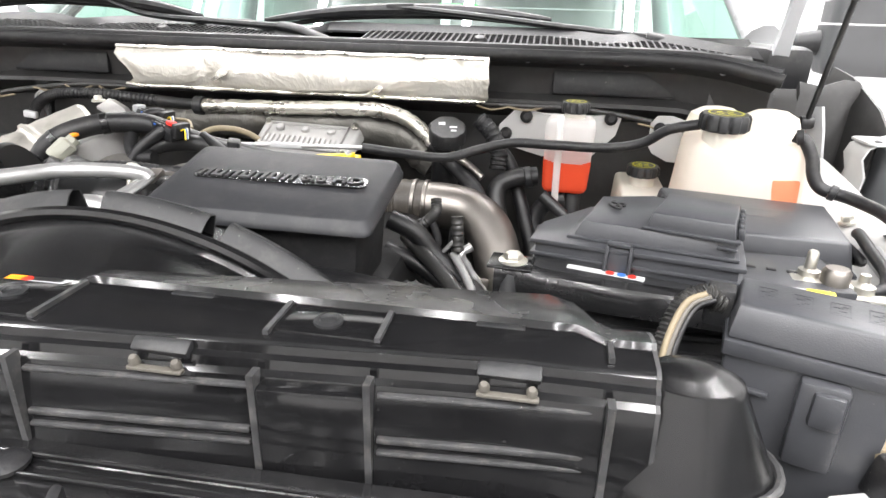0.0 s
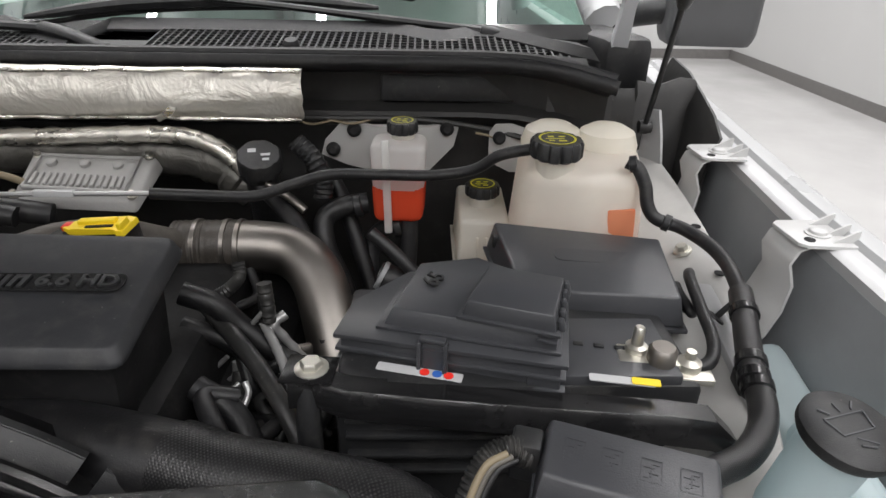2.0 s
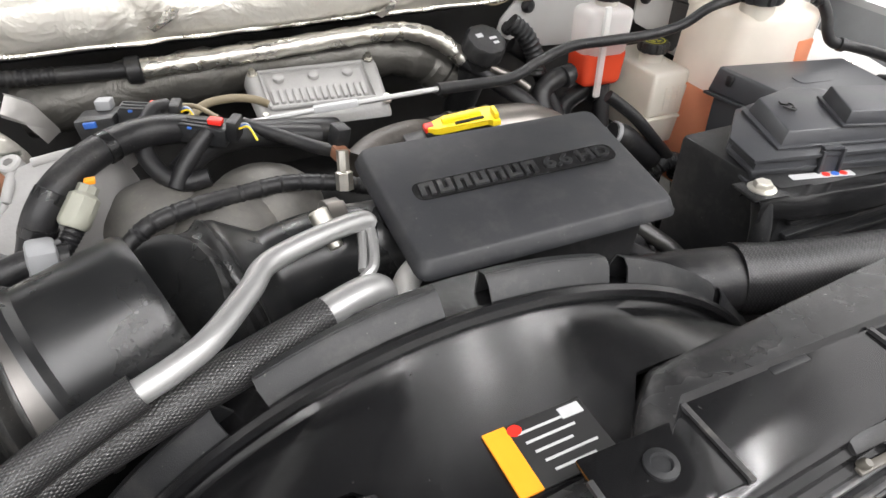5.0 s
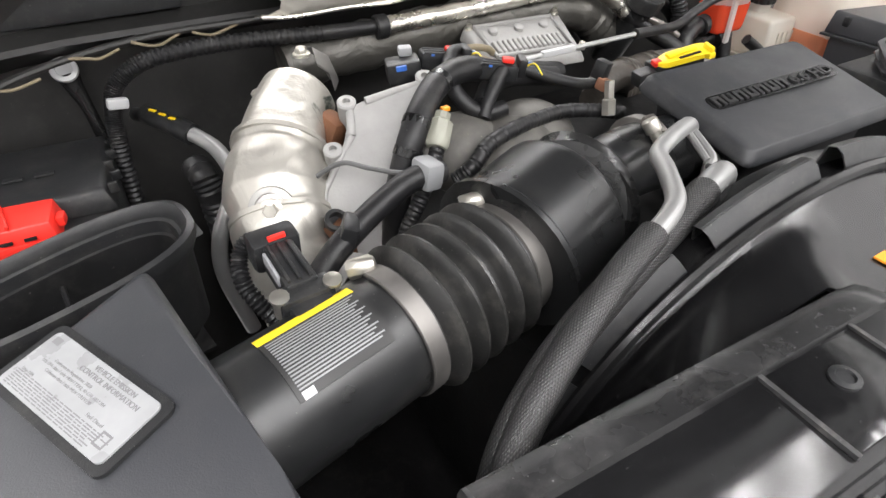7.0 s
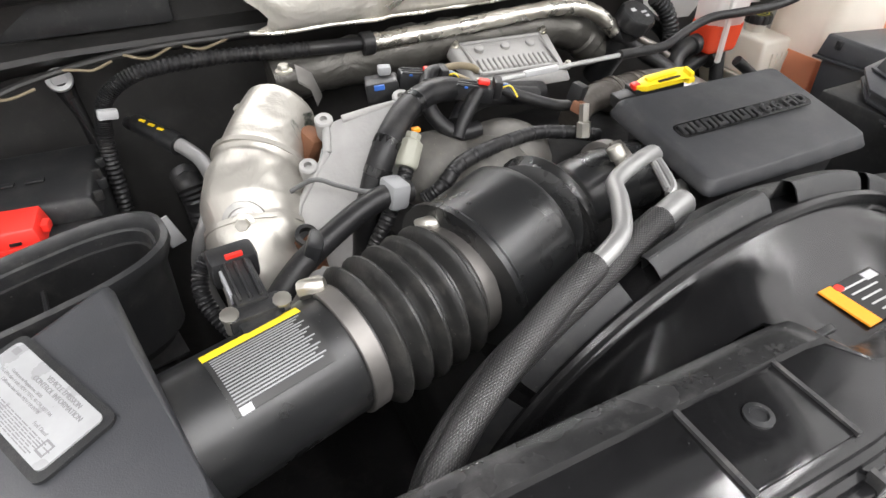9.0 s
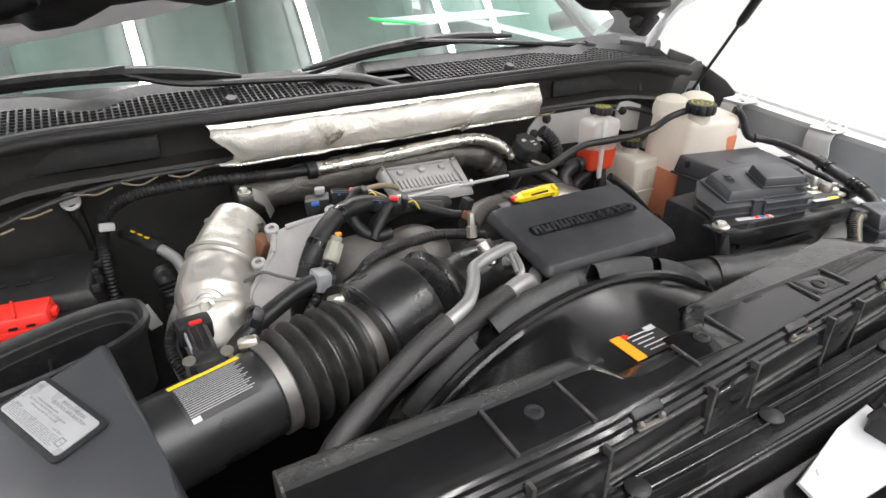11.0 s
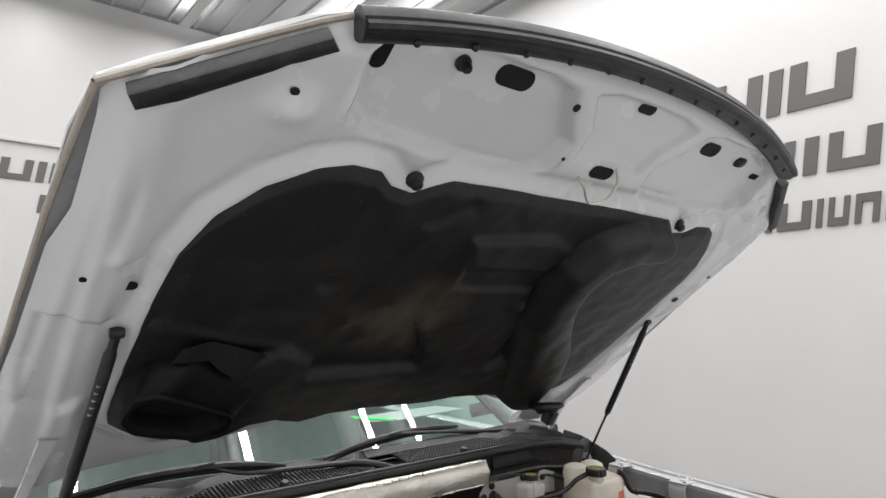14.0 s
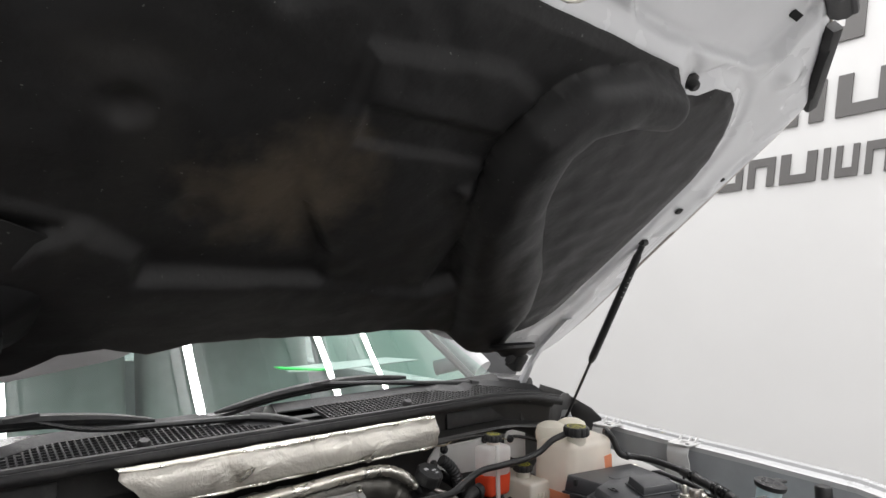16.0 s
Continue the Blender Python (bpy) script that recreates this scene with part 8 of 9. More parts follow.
part("trunk_clip", box(B(), (-0.420, 0.139, 1.253), (0.018, 0.034, 0.034), (0, 20, -25), bevel=0.004), PLASTIC, wl)
strand("branch", [(-0.190, 0.326, 1.336), (-0.205, 0.306, 1.328), (-0.208, 0.285, 1.308), (-0.196, 0.266, 1.290), (-0.178, 0.256, 1.282), (-0.15, 0.255, 1.284)], 0.0105)
strand("branch", [(-0.140, 0.278, 1.326), (-0.158, 0.268, 1.312), (-0.175, 0.258, 1.296), (-0.186, 0.250, 1.280)], 0.0095)
strand("branch", [(-0.18, 0.262, 1.29), (-0.15, 0.290, 1.30), (-0.11, 0.310, 1.298), (-0.06, 0.325, 1.285), (-0.01, 0.33, 1.272)], 0.0145)
strand("branch", [(-0.20, 0.31, 1.335), (-0.19, 0.325, 1.342), (-0.175, 0.335, 1.340)], 0.008)
strand("branch", [(-0.10, 0.32, 1.31), (-0.06, 0.30, 1.295), (-0.02, 0.27, 1.285), (0.0, 0.245, 1.29)], 0.008)
strand("conduit", [(-0.265, 0.185, 1.245), (-0.245, 0.178, 1.262), (-0.215, 0.19, 1.278), (-0.17, 0.205, 1.280), (-0.12, 0.225, 1.272), (-0.07, 0.235, 1.268), (-0.02, 0.225, 1.262), (0.02, 0.21, 1.255)], 0.0095, RUBBER, 260, None, 14)
strand("conduit", [(-0.276, 0.206, 1.29), (-0.287, 0.194, 1.279), (-0.306, 0.177, 1.262), (-0.324, 0.168, 1.24), (-0.342, 0.165, 1.21), (-0.35, 0.165, 1.17)], 0.0090, RUBBER, 190, None, 16)
strand("vacuum_hose", [(-0.160, 0.40, 1.290), (-0.135, 0.415, 1.302), (-0.10, 0.42, 1.303), (-0.072, 0.422, 1.296), (-0.055, 0.43, 1.284)], 0.0055, TAN)
strand("wire_pair", [(-0.125, 0.33, 1.318), (-0.15, 0.36, 1.325), (-0.19, 0.37, 1.325)], 0.003, TAN)
for p, spin in (((-0.188, 0.338, 1.336), 12), ((-0.132, 0.286, 1.328), 25)):
    c = part("connector", box(B(), (p[0] - 0.012, p[1] + 0.002, p[2] - 0.006), (0.055, 0.024, 0.022), (0, 8, -spin), bevel=0.003), PLASTIC, wl)
    part("lock_tab", box(B(), (p[0] + 0.002, p[1] - 0.004, p[2] + 0.007), (0.016, 0.012, 0.007), (0, 8, -spin), bevel=0.0025), RED, c, "red locking tab")
    for k in (-1, 0, 1):
        part("plug_rib", box(B(), (p[0] - 0.020 + 0.002 * k, p[1] + 0.002 + 0.008 * k, p[2] + 0.006), (0.030, 0.003, 0.004), (0, 8, -spin), bevel=0.001), PLASTIC, c)
    part("collar", box(B(), (p[0] + 0.020, p[1] - 0.008, p[2] - 0.003), (0.012, 0.027, 0.025), (0, 8, -spin), bevel=0.003), RUBBER, c)
    for k, mm in enumerate((YELLOW, BLUE, LABEL)):
        part("thin_wire", sweep(B(), [(p[0] + 0.024, p[1] - 0.014 + 0.005 * k, p[2] - 0.002), (p[0] + 0.034, p[1] - 0.020 + 0.004 * k, p[2] + 0.001), (p[0] + 0.040, p[1] - 0.030 + 0.003 * k, p[2] - 0.012)], 0.0012, 6, 5), mm, c)
    part("mark", box(B(), (p[0] - 0.026, p[1] - 0.006, p[2] + 0.005), (0.005, 0.004, 0.003), (0, 8, -spin), bevel=0.001), BLUE, c, "blue paint mark")
c = part("connector", box(B(), (-0.248, 0.352, 1.322), (0.045, 0.035, 0.028), (0, -6, -18), bevel=0.004), PLASTIC, wl)
part("mark", box(B(), (-0.258, 0.336, 1.330), (0.014, 0.004, 0.007), (0, -6, -18), bevel=0.001), BLUE, c)
part("connector_cap", box(B(), (-0.240, 0.362, 1.342), (0.018, 0.016, 0.012), (0, 0, -18), bevel=0.003), GREY, c)
bm = B()
lathe(bm, [(0.012, -0.022), (0.015, -0.018), (0.015, 0.010), (0.010, 0.014), (0.010, 0.022)], aim((-0.272, 0.211, 1.301), (0.5, 0.55, 0.6)), 8)
part("grey_connector", bm, mat("grey_green_connector", (0.30, 0.30, 0.25), 0.45), wl)
part("mark", box(B(), (-0.258, 0.222, 1.321), (0.010, 0.008, 0.005), bevel=0.001), ORANGE, wl)
part("foam_wrap", box(B(), (-0.310, 0.171, 1.276), (0.026, 0.034, 0.033), (0, 10, 10), bevel=0.006), GREY, wl)

# hoses and tubes behind the engine cover
rh = thing("heater_hoses", (0.40, 0.40, 1.1), "bundle of black rubber heater hoses", "hose")
strand("hose", [(0.455, 0.452, 1.245), (0.415, 0.445, 1.240), (0.388, 0.435, 1.222), (0.392, 0.415, 1.18), (0.42, 0.40, 1.11), (0.44, 0.38, 1.0)], 0.0165, RUBBER, 0, rh)
strand("hose", [(0.50, 0.46, 1.21), (0.46, 0.47, 1.17), (0.455, 0.44, 1.10), (0.46, 0.40, 1.0)], 0.015, RUBBER, 0, rh)
strand("hose", [(0.36, 0.50, 1.29), (0.40, 0.49, 1.26), (0.43, 0.46, 1.19), (0.46, 0.42, 1.10)], 0.013, RUBBER, 0, rh)
strand("ribbed_fitting", [(0.345, 0.478, 1.335), (0.37, 0.47, 1.312), (0.385, 0.462, 1.28), (0.385, 0.455, 1.25)], 0.015, PLASTIC, 150, rh, 12)
strand("metal_tube", [(0.30, 0.455, 1.275), (0.335, 0.44, 1.258), (0.36, 0.43, 1.24)], 0.007, STEEL, 60, rh, 10)
for x, y, z in ((0.44, 0.445, 1.243), (0.50, 0.452, 1.205)):
    bm = B()
    lathe(bm, [(0.0175, -0.006), (0.019, -0.005), (0.019, 0.005), (0.0175, 0.006)], aim((x, y, z), (1, 0.1, 0.2)), 14)
    part("spring_clamp", bm, PLASTIC, rh)
fl = thing("fuel_lines", (0.36, 0.15, 1.1), "thin bright fuel lines and black hoses beside the engine", "fuel line")
strand("hose", [(0.27, 0.22, 1.20), (0.31, 0.18, 1.185), (0.35, 0.14, 1.165), (0.39, 0.09, 1.14), (0.42, 0.05, 1.10)], 0.011, BELLOWS, 0, fl)
strand("hose", [(0.29, 0.10, 1.17), (0.33, 0.085, 1.15), (0.36, 0.05, 1.12), (0.37, 0.0, 1.06)], 0.015, RUBBER, 0, fl)
strand("line", [(0.315, 0.20, 1.16), (0.34, 0.225, 1.175), (0.345, 0.23, 1.18)], 0.003, TUBE_ALU, 0, fl)
strand("line", [(0.30, 0.10, 1.14), (0.33, 0.125, 1.155)], 0.003, TUBE_ALU, 0, fl)
strand("line", [(0.31, 0.07, 1.13), (0.335, 0.085, 1.14), (0.345, 0.105, 1.155), (0.34, 0.115, 1.165)], 0.004, TUBE_ALU, 0, fl)
strand("line", [(0.345, 0.20, 1.185), (0.365, 0.17, 1.17), (0.385, 0.135, 1.15), (0.395, 0.12, 1.12)], 0.006, TUBE_ALU, 60, fl)
strand("line", [(0.40, 0.07, 1.12), (0.405, 0.05, 1.10), (0.405, 0.03, 1.06)], 0.006, TUBE_ALU, 0, fl)
part("sensor", box(B(), (0.345, 0.215, 1.20), (0.018, 0.018, 0.045), (20, 0, 20), bevel=0.004), PLASTIC, fl)
strand("coupler_hose", [(0.285, 0.36, 1.175), (0.30, 0.33, 1.15), (0.285, 0.30, 1.15), (0.26, 0.29, 1.15)], 0.007, RUBBER, 0, fl)
strand("loom", [(0.25, 0.2, 1.232), (0.289, 0.2, 1.214), (0.314, 0.2, 1.184), (0.36, 0.195, 1.145), (0.385, 0.19, 1.125), (0.43, 0.17, 1.05)], 0.0145, RUBBER, 0, fl)
strand("loom", [(0.243, 0.2, 1.184), (0.29, 0.195, 1.168), (0.33, 0.19, 1.14), (0.369, 0.18, 1.10), (0.39, 0.16, 1.03)], 0.0125, RUBBER, 0, fl)
strand("metal_line", [(0.370, 0.21, 1.195), (0.357, 0.2, 1.186), (0.366, 0.2, 1.168), (0.380, 0.2, 1.146), (0.394, 0.2, 1.123), (0.397, 0.2, 1.09), (0.402, 0.19, 1.05), (0.415, 0.19, 1.012)], 0.0062, TUBE_ALU, 50, fl)
strand("metal_rod", [(0.32, 0.2, 1.175), (0.335, 0.2, 1.193), (0.35, 0.2, 1.211)], 0.0032, TUBE_ALU, 0, fl)
strand("metal_rod", [(0.255, 0.19, 1.103), (0.273, 0.195, 1.119), (0.292, 0.2, 1.136)], 0.0032, TUBE_ALU, 0, fl)
strand("metal_tube", [(0.268, 0.2, 1.078), (0.285, 0.2, 1.092), (0.298, 0.2, 1.105), (0.300, 0.205, 1.124)], 0.0055, TUBE_ALU, 0, fl)
strand("injector_lead", [(0.312, 0.19, 1.058), (0.325, 0.19, 1.078), (0.337, 0.19, 1.097), (0.35, 0.2, 1.115)], 0.0075, BELLOWS, 60, fl)
strand("sensor_stem", [(0.352, 0.2, 1.19), (0.350, 0.205, 1.215), (0.348, 0.21, 1.24)], 0.009, BELLOWS, 40, fl)
strand("loom_fitting", [(0.285, 0.22, 1.216), (0.30, 0.22, 1.225), (0.314, 0.225, 1.24), (0.312, 0.235, 1.255)], 0.008, BELLOWS, 70, fl)
# hoses under the reservoirs
strand("hose", [(0.466, 0.36, 1.237), (0.495, 0.35, 1.215), (0.52, 0.34, 1.193), (0.56, 0.33, 1.15), (0.60, 0.33, 1.11)], 0.010, RUBBER, 0, rh)
strand("thick_hose", [(0.478, 0.35, 1.172), (0.50, 0.345, 1.165), (0.53, 0.34, 1.14), (0.565, 0.34, 1.111)], 0.0205, RUBBER, 0, rh)
strand("hose", [(0.565, 0.335, 1.085), (0.59, 0.33, 1.105), (0.615, 0.33, 1.10), (0.635, 0.34, 1.07)], 0.016, PLASTIC, 90, rh, 12)
strand("duct", [(0.60, 0.30, 1.06), (0.64, 0.29, 1.075), (0.69, 0.28, 1.085)], 0.018, PLASTIC, 0, rh)
strand("hose", [(0.55, 0.29, 1.045), (0.565, 0.28, 1.02), (0.575, 0.27, 0.96)], 0.016, RUBBER, 160, rh, 14)
strand("hose", [(0.52, 0.31, 1.09), (0.545, 0.30, 1.06), (0.55, 0.29, 1.0), (0.55, 0.28, 0.92)], 0.013, BELLOWS, 0, rh)
strand("hose", [(0.44, 0.33, 1.12), (0.455, 0.31, 1.05), (0.465, 0.29, 0.95)], 0.015, RUBBER, 0, rh)
bm = B()
lathe(bm, [(0.021, -0.004), (0.0225, -0.003), (0.0225, 0.003), (0.021, 0.004)], aim((0.482, 0.350, 1.171), (1, -0.2, -0.5)), 20)
part("spring_clamp", bm, GREY, rh, "pale spring clamp")
rs = random.Random(21)
for k in range(16):
    x, y = rs.uniform(0.29, 0.42), rs.uniform(0.02, 0.26)
    z = 1.06 + rs.uniform(0, 0.10) - 0.25 * max(0, x - 0.36)
    p = [(x, y, z)]
    for j in range(3):
        x, y, z = x + rs.uniform(-0.04, 0.045), y - rs.uniform(0.01, 0.06), z - rs.uniform(-0.015, 0.04)
        p.append((x, y, z))
    strand("loom_strand", p, rs.choice((0.005, 0.007, 0.009, 0.011)), RUBBER if k % 5 else BELLOWS, rs.choice((0, 0, 110)), fl)
for k in range(9):
    p = Vector((rs.uniform(0.30, 0.42), rs.uniform(0.03, 0.24), rs.uniform(1.08, 1.15)))
    part("plug", box(B(), p, (0.014, 0.022, 0.014), (rs.uniform(-30, 30), rs.uniform(-30, 30), rs.uniform(0, 180)), bevel=0.003), (PLASTIC, STEEL, RUBBER, ZINC)[k % 4], fl)
bm = B()
lathe(bm, [(0.020, 0.0), (0.020, 0.01), (0.012, 0.014), (0.012, 0.02)], aim((0.42, 0.02, 1.08), (0, 0, 1)), 18)
part("fitting", bm, PLASTIC, fl)

# pipes ahead of the cover's left edge
strand("metal_tube", [(0.02, -0.02, 1.18), (-0.01, 0.0, 1.22), (-0.005, 0.03, 1.25), (0.02, 0.05, 1.26)], 0.013, ALU, 0, fl)

# firewall fittings
fw = thing("firewall_plug", (-0.636, 0.613, 1.31), "white round plug on the firewall", "plug")
bm = B()
m = aim((-0.640, 0.596, 1.314), (0.0, -0.80, 0.62))
lathe(bm, [(0.017, -0.004), (0.018, 0.0), (0.017, 0.004), (0.011, 0.005), (0.010, 0.002)], m, 20)
part("cap", bm, LABEL, fw)
bm = B()
sweep(bm, [(-0.639, 0.603, 1.308), (-0.636, 0.60, 1.288), (-0.628, 0.59, 1.25), (-0.622, 0.575, 1.18)], lambda t: 0.0165 - 0.008 * min(1, t * 1.6), 14, 6)
part("strut_rod", bm, GLOSS, fw)
gm = thing("firewall_grommet", (-0.618, 0.56, 1.19), "cream stud nut on the firewall", "fastener")
bm = B()
lathe(bm, [(0.011, 0), (0.012, 0.004), (0.008, 0.010)], aim((-0.618, 0.556, 1.195), (-0.2, -0.6, 0.7)), 12)
part("nut", bm, TAN, gm)
vl = thing("heater_valve", (-0.50, 0.55, 1.2), "black quick-connect valve on a bright tube", "valve")
bm = B()
sweep(bm, [(-0.560, 0.545, 1.252), (-0.551, 0.526, 1.251), (-0.532, 0.500, 1.246), (-0.514, 0.472, 1.240)], lambda t: 0.0135 if t < 0.72 else 0.0155, 14, 5)
part("body", bm, PLASTIC, vl)
bm = B()
sweep(bm, [(-0.556, 0.535, 1.25), (-0.568, 0.56, 1.245), (-0.572, 0.59, 1.235)], 0.010, 12, 6)
part("tube", bm, RUBBER, vl)
bm = B()
sweep(bm, [(-0.52, 0.50, 1.18), (-0.515, 0.47, 1.17), (-0.51, 0.46, 1.12), (-0.51, 0.45, 1.02)], lambda t: 0.020 + 0.0016 * math.sin(t * 120), 14, 14)
part("ribbed_hose", bm, RUBBER, vl)
for k in range(3):
    part("mark", box(B(), (-0.552 + 0.010 * k, 0.522 - 0.014 * k, 1.2645 - 0.0025 * k), (0.011, 0.004, 0.002), (5, 0, -55)), YELLOW, vl)
for x, y, z in ((-0.56, 0.40, 1.15), (-0.585, 0.42, 1.14)):
    part("tag", box(B(), (x, y, z), (0.022, 0.004, 0.05), (0, -18, 0), bevel=0.001), LABEL, vl)

# ---- wipers ----


def wiper(pts_arm, blade, at):
    w = thing("wiper", at, "black wiper arm and blade resting on the windscreen", "wiper", "windscreen wipers")
    bm = B()
    sweep(bm, pts_arm[:3], 0.014, 10, 6, flat=0.8)
    part("pivot_cover", bm, PLASTIC, w)
    bm = B()
    sweep(bm, pts_arm[2:], lambda t: 0.011 - 0.003 * t, 8, 6, flat=0.7)
    part("arm", bm, PLASTIC, w)
    bm = B()
    sweep(bm, blade, lambda t: 0.004 + 0.009 * math.sin(t * math.pi) ** 0.6, 8, 6, flat=1.0)
    part("spoiler", bm, PLASTIC, w)
    bm = B()
    sweep(bm, [Vector(p) + Vector((0, 0.006, -0.014)) for p in blade], 0.005, 6, 6)
    part("rubber_edge", bm, RUBBER, w)
    mid = Vector(pts_arm[-1])
    part("coupler", box(B(), mid, (0.06, 0.016, 0.014), (0, -3, 6), bevel=0.003), PLASTIC, w)


wiper([(0.775, 0.665, 1.435), (0.70, 0.690, 1.462), (0.642, 0.695, 1.474), (0.46, 0.715, 1.490), (0.30, 0.728, 1.505), (0.139, 0.737, 1.517)], [(-0.151, 0.700, 1.484), (0.0, 0.722, 1.504), (0.14, 0.742, 1.512), (0.30, 0.765, 1.512), (0.457, 0.782, 1.500)], (0.775, 0.665, 1.43))
wiper([(0.03, 0.595, 1.448), (-0.04, 0.620, 1.468), (-0.09, 0.645, 1.474), (-0.25, 0.66, 1.480), (-0.41, 0.668, 1.490), (-0.525, 0.672, 1.525)], [(-0.873, 0.665, 1.500), (-0.70, 0.668, 1.520), (-0.53, 0.675, 1.520), (-0.40, 0.68, 1.508), (-0.285, 0.685, 1.488)], (0.03, 0.595, 1.44))
card = thing("windscreen_card", (0.25, 1.0, 1.53), "pale card with a bright green edge behind the windscreen", "card")
part("sheet", prism(B(), [(0.17, 0.98), (0.26, 0.93), (0.66, 0.98), (0.62, 1.12), (0.20, 1.10)], 0.003, Matrix.Translation((0, 0, 1.520))), LABEL, card)
part("edge", prism(B(), [(0.175, 1.10), (0.17, 1.04), (0.245, 0.925), (0.28, 0.935), (0.21, 1.04)], 0.004, Matrix.Translation((0, 0, 1.524))), GREEN, card, "bright green edge")

# ---- driver's side fittings ----
cb = thing("battery_cable", (0.84, 0.1, 1.2), "thick black battery cable with a cream shroud", "cable")
strand("cable", [(0.802, 0.030, 1.250), (0.825, 0.035, 1.255), (0.838, 0.06, 1.262), (0.846, 0.11, 1.266), (0.856, 0.17, 1.27), (0.868, 0.20, 1.262)], 0.0068, RUBBER, 0, cb)
strand("coil", [(0.85, 0.19, 1.25), (0.842, 0.16, 1.256), (0.846, 0.13, 1.25), (0.850, 0.16, 1.24), (0.845, 0.18, 1.23), (0.84, 0.14, 1.22)], 0.006, RUBBER, 0, cb)
bm = B()
hull(bm, [(0.855, -0.02, 1.19), (0.885, -0.025, 1.19), (0.905, 0.20, 1.21), (0.87, 0.21, 1.21)], [(0.858, 0.0, 1.228), (0.880, -0.002, 1.228), (0.900, 0.195, 1.25), (0.876, 0.20, 1.25)], 0.004)
part("shroud", bm, LABEL, cb, "cream plastic shroud")
part("clip", box(B(), (0.868, 0.03, 1.235), (0.028, 0.03, 0.02), (0, 0, -6), bevel=0.004), RUBBER, cb)
rw = thing("relay_harness", (0.59, -0.15, 1.2), "split ribbed black conduit with pale wires leaving the relay box", "wiring loom")
RUN = [(0.620, -0.122, 1.296), (0.604, -0.122, 1.300), (0.588, -0.128, 1.293), (0.576, -0.142, 1.272), (0.570, -0.156, 1.246), (0.574, -0.164, 1.212), (0.594, -0.168, 1.17), (0.61, -0.166, 1.10)]
strand("conduit", RUN, 0.0100, BELLOWS, 330, rw, 26)
for k, (material, r) in enumerate(((TAN, 0.0028), (CLIPTAN, 0.0025), (RUBBER, 0.0025))):
    strand("wire", [(x - 0.0015 + 0.0035 * k, y - 0.0075 - 0.001 * k, z + 0.0055 - 0.002 * k) for x, y, z in RUN[1:6]], r, material, 0, rw)
strand("tape_wrap", [(0.572, -0.150, 1.252), (0.568, -0.160, 1.236), (0.571, -0.164, 1.222)], 0.0135, RUBBER, 0, rw, 10)
part("clip", box(B(), (0.618, -0.117, 1.292), (0.022, 0.022, 0.034), (0, 0, -16), bevel=0.003), PLASTIC, rw)

fc = thing("front_corner_bracket", (0.80, -0.22, 1.1), "white painted radiator support corner", "bracket")
bm = B()
hull(bm, [(0.66, -0.275, 1.05), (0.97, -0.26, 1.05), (0.97, -0.165, 1.05), (0.78, -0.15, 1.05)], [(0.67, -0.268, 1.168), (0.955, -0.252, 1.186), (0.955, -0.170, 1.19), (0.79, -0.155, 1.178)], 0.008, 2)
part("panel", bm, APRON, fc)
bm = B()
lathe(bm, [(0.030, 1.165), (0.030, 1.205), (0.024, 1.211)], pose(0.80, -0.145, 0), 22)
part("lobe", bm, TABPAINT, fc)
part("flange", box(B(), (0.775, -0.215, 1.186), (0.16, 0.05, 0.010), (0, -4, 14), bevel=0.003), TABPAINT, fc)
for x, y, z in ((0.715, -0.238, 1.186), (0.845, -0.205, 1.195)):
    bolt(fc, (x, y, z), r=0.009)
part("clip", box(B(), (0.735, -0.205, 1.203), (0.028, 0.022, 0.040), (10, 0, 20), bevel=0.004), RUBBER, fc)
part("plug", lathe(B(), [(0.010, 0), (0.010, 0.014), (0.007, 0.018)], aim((0.725, -0.185, 1.205), (0.2, -0.2, 1)), 14), TAN, fc, "yellowish plug")
lamp_back = thing("headlight_harness", (0.93, -0.30, 1.15), "black wiring plug and boot behind the headlight", "wiring loom")
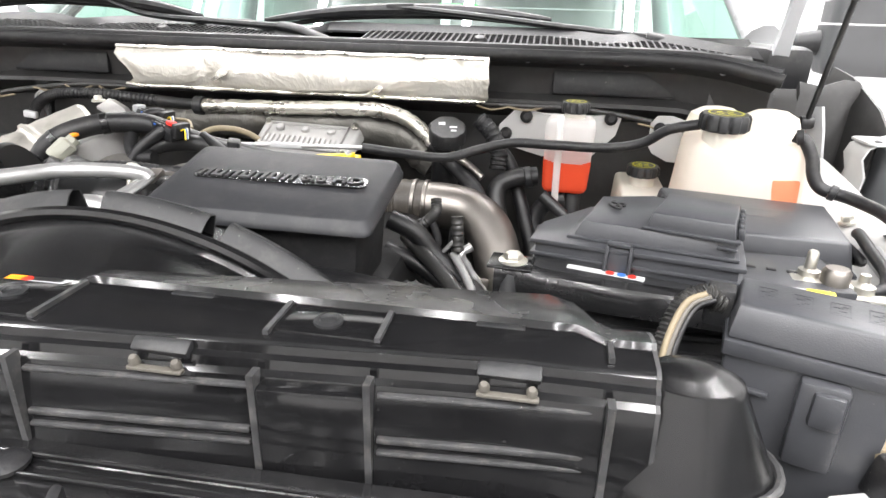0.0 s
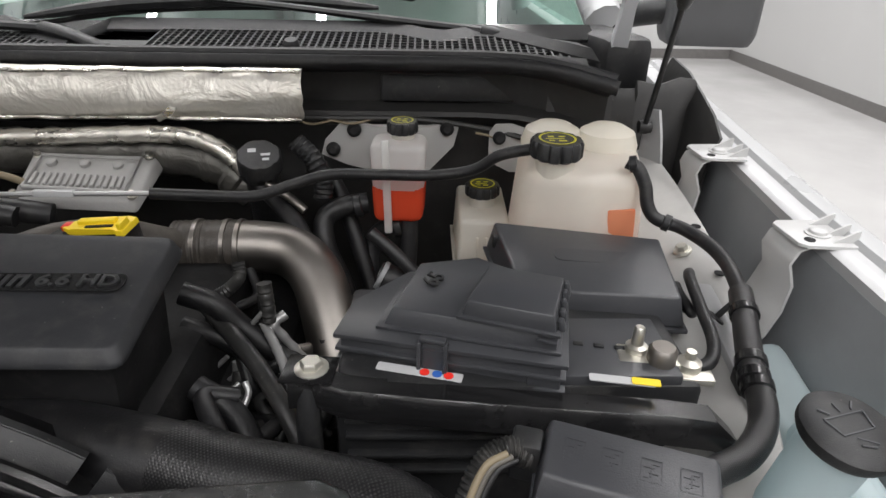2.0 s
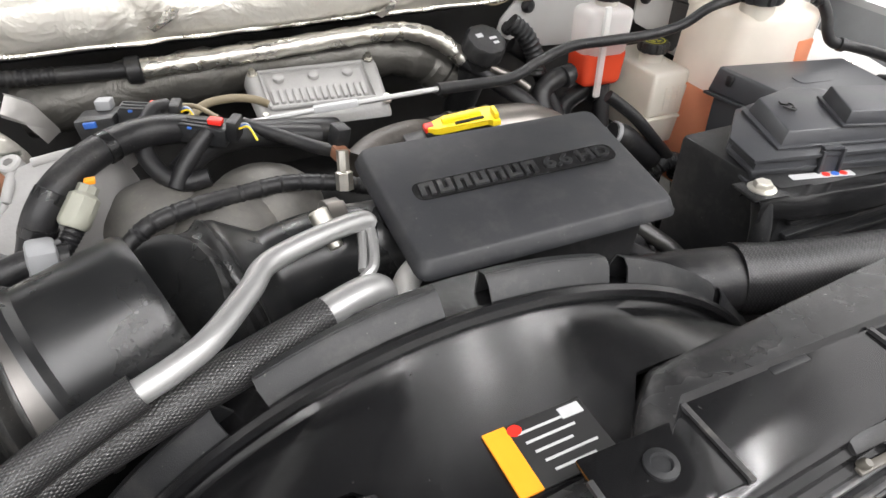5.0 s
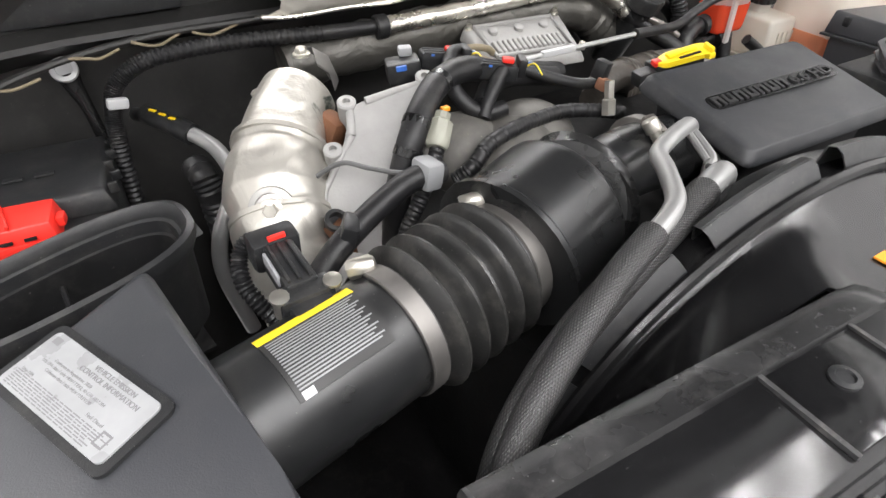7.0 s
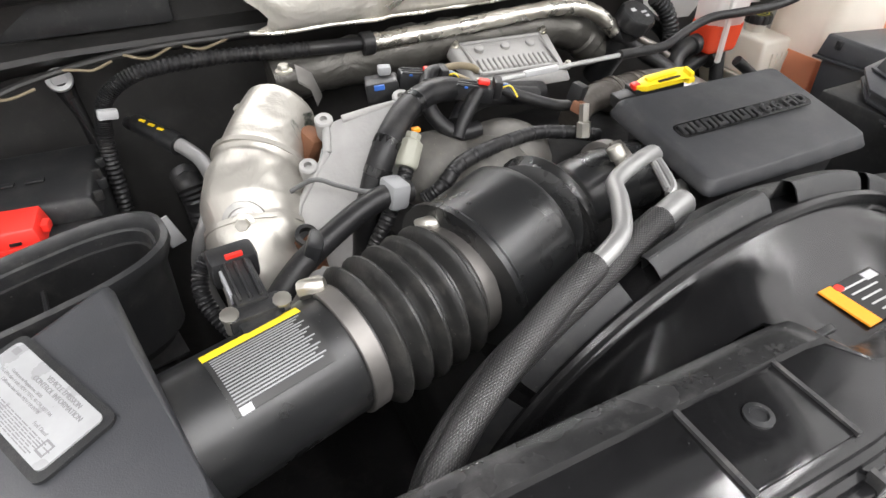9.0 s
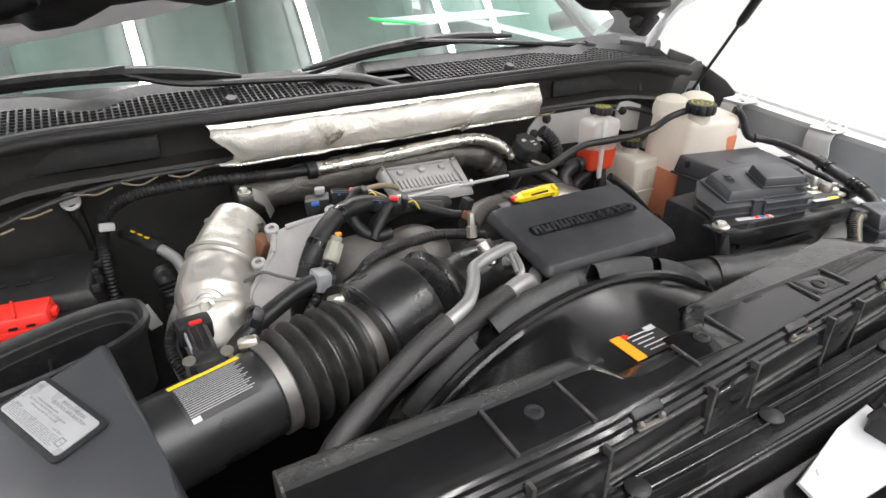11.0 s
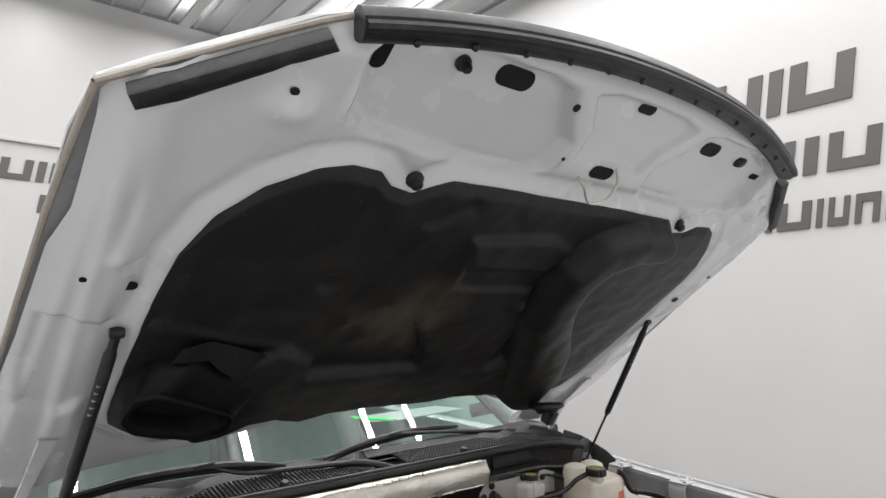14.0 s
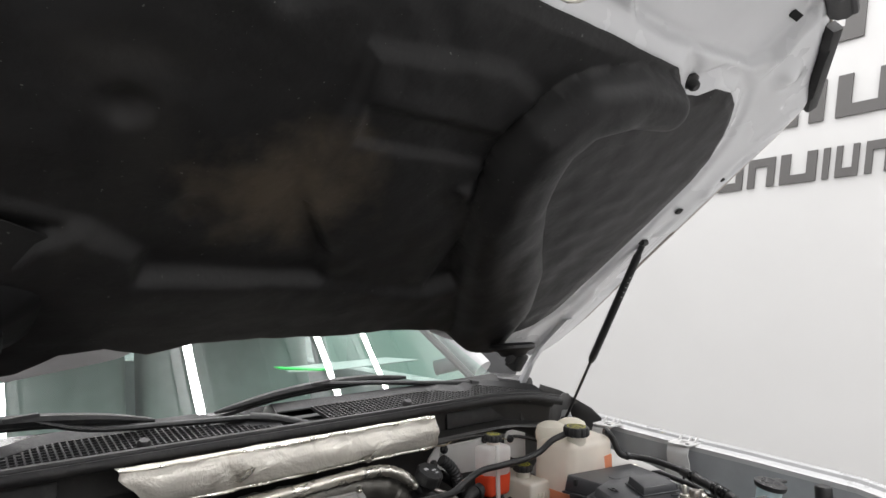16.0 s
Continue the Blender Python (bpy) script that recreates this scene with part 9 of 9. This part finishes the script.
for k in range(4):
    part("wire", sweep(B(), [(0.885 + 0.012 * k, -0.20 + 0.004 * k, 1.17), (0.895 + 0.012 * k, -0.225, 1.215 + 0.006 * (k % 2)), (0.91 + 0.012 * k, -0.26, 1.20), (0.915 + 0.014 * k, -0.29, 1.15)], 0.0065, 10, 6), RUBBER, lamp_back)
part("boot", box(B(), (0.935, -0.305, 1.195), (0.075, 0.06, 0.05), (6, 0, 20), bevel=0.006, seg=3), PLASTIC, lamp_back)
part("connector", box(B(), (0.948, -0.262, 1.222), (0.045, 0.034, 0.036), (0, 10, 28), bevel=0.004), PLASTIC, lamp_back)
part("lamp_cover", box(B(), (0.86, -0.36, 1.17), (0.22, 0.12, 0.05), (0, -4, 12), bevel=0.012, seg=3), PLASTIC, lamp_back)
bs = thing("rubber_bump_stop", (0.905, -0.205, 1.2), "black rubber hood bump stop on a white bracket", "bump stop")
part("bracket", prism(B(), rounded(0.085, 0.06, 0.022), 0.006, pose(0.905, -0.205, 1.232, 0, 0, 15), 0.0015), TABPAINT, bs, "white painted bracket")
part("bracket_leg", box(B(), (0.905, -0.205, 1.208), (0.05, 0.032, 0.05), (0, 0, 15), bevel=0.006), TABPAINT, bs)
bm = B()
lathe(bm, [(0.018, 0), (0.020, 0.004), (0.020, 0.016), (0.013, 0.020), (0.012, 0.034), (0.018, 0.036), (0.018, 0.072), (0.015, 0.076)], pose(0.905, -0.205, 1.238), 18)
part("stop", bm, RUBBER, bs)
# Unseen corner, coloured dark so no white shows beside the air box.
fc2 = thing("front_corner_bracket", (-0.75, -0.30, 1.1), "black stand-in for the radiator support corner", "bracket")
bm = B()
hull(bm, [(-0.64, -0.38, 1.05), (-0.86, -0.30, 1.05), (-0.86, -0.22, 1.05), (-0.64, -0.30, 1.05)], [(-0.64, -0.36, 1.16), (-0.86, -0.30, 1.17), (-0.86, -0.22, 1.17), (-0.64, -0.28, 1.16)], 0.012, 2)
part("panel", bm, SHADOWED, fc2)
# Dark sheet added to cover the white apron's lower part.
part("added_dark_sheet", box(B(), (-0.862, 0.05, 0.98), (0.012, 0.85, 0.40), bevel=0.003), SHADOWED, truck)
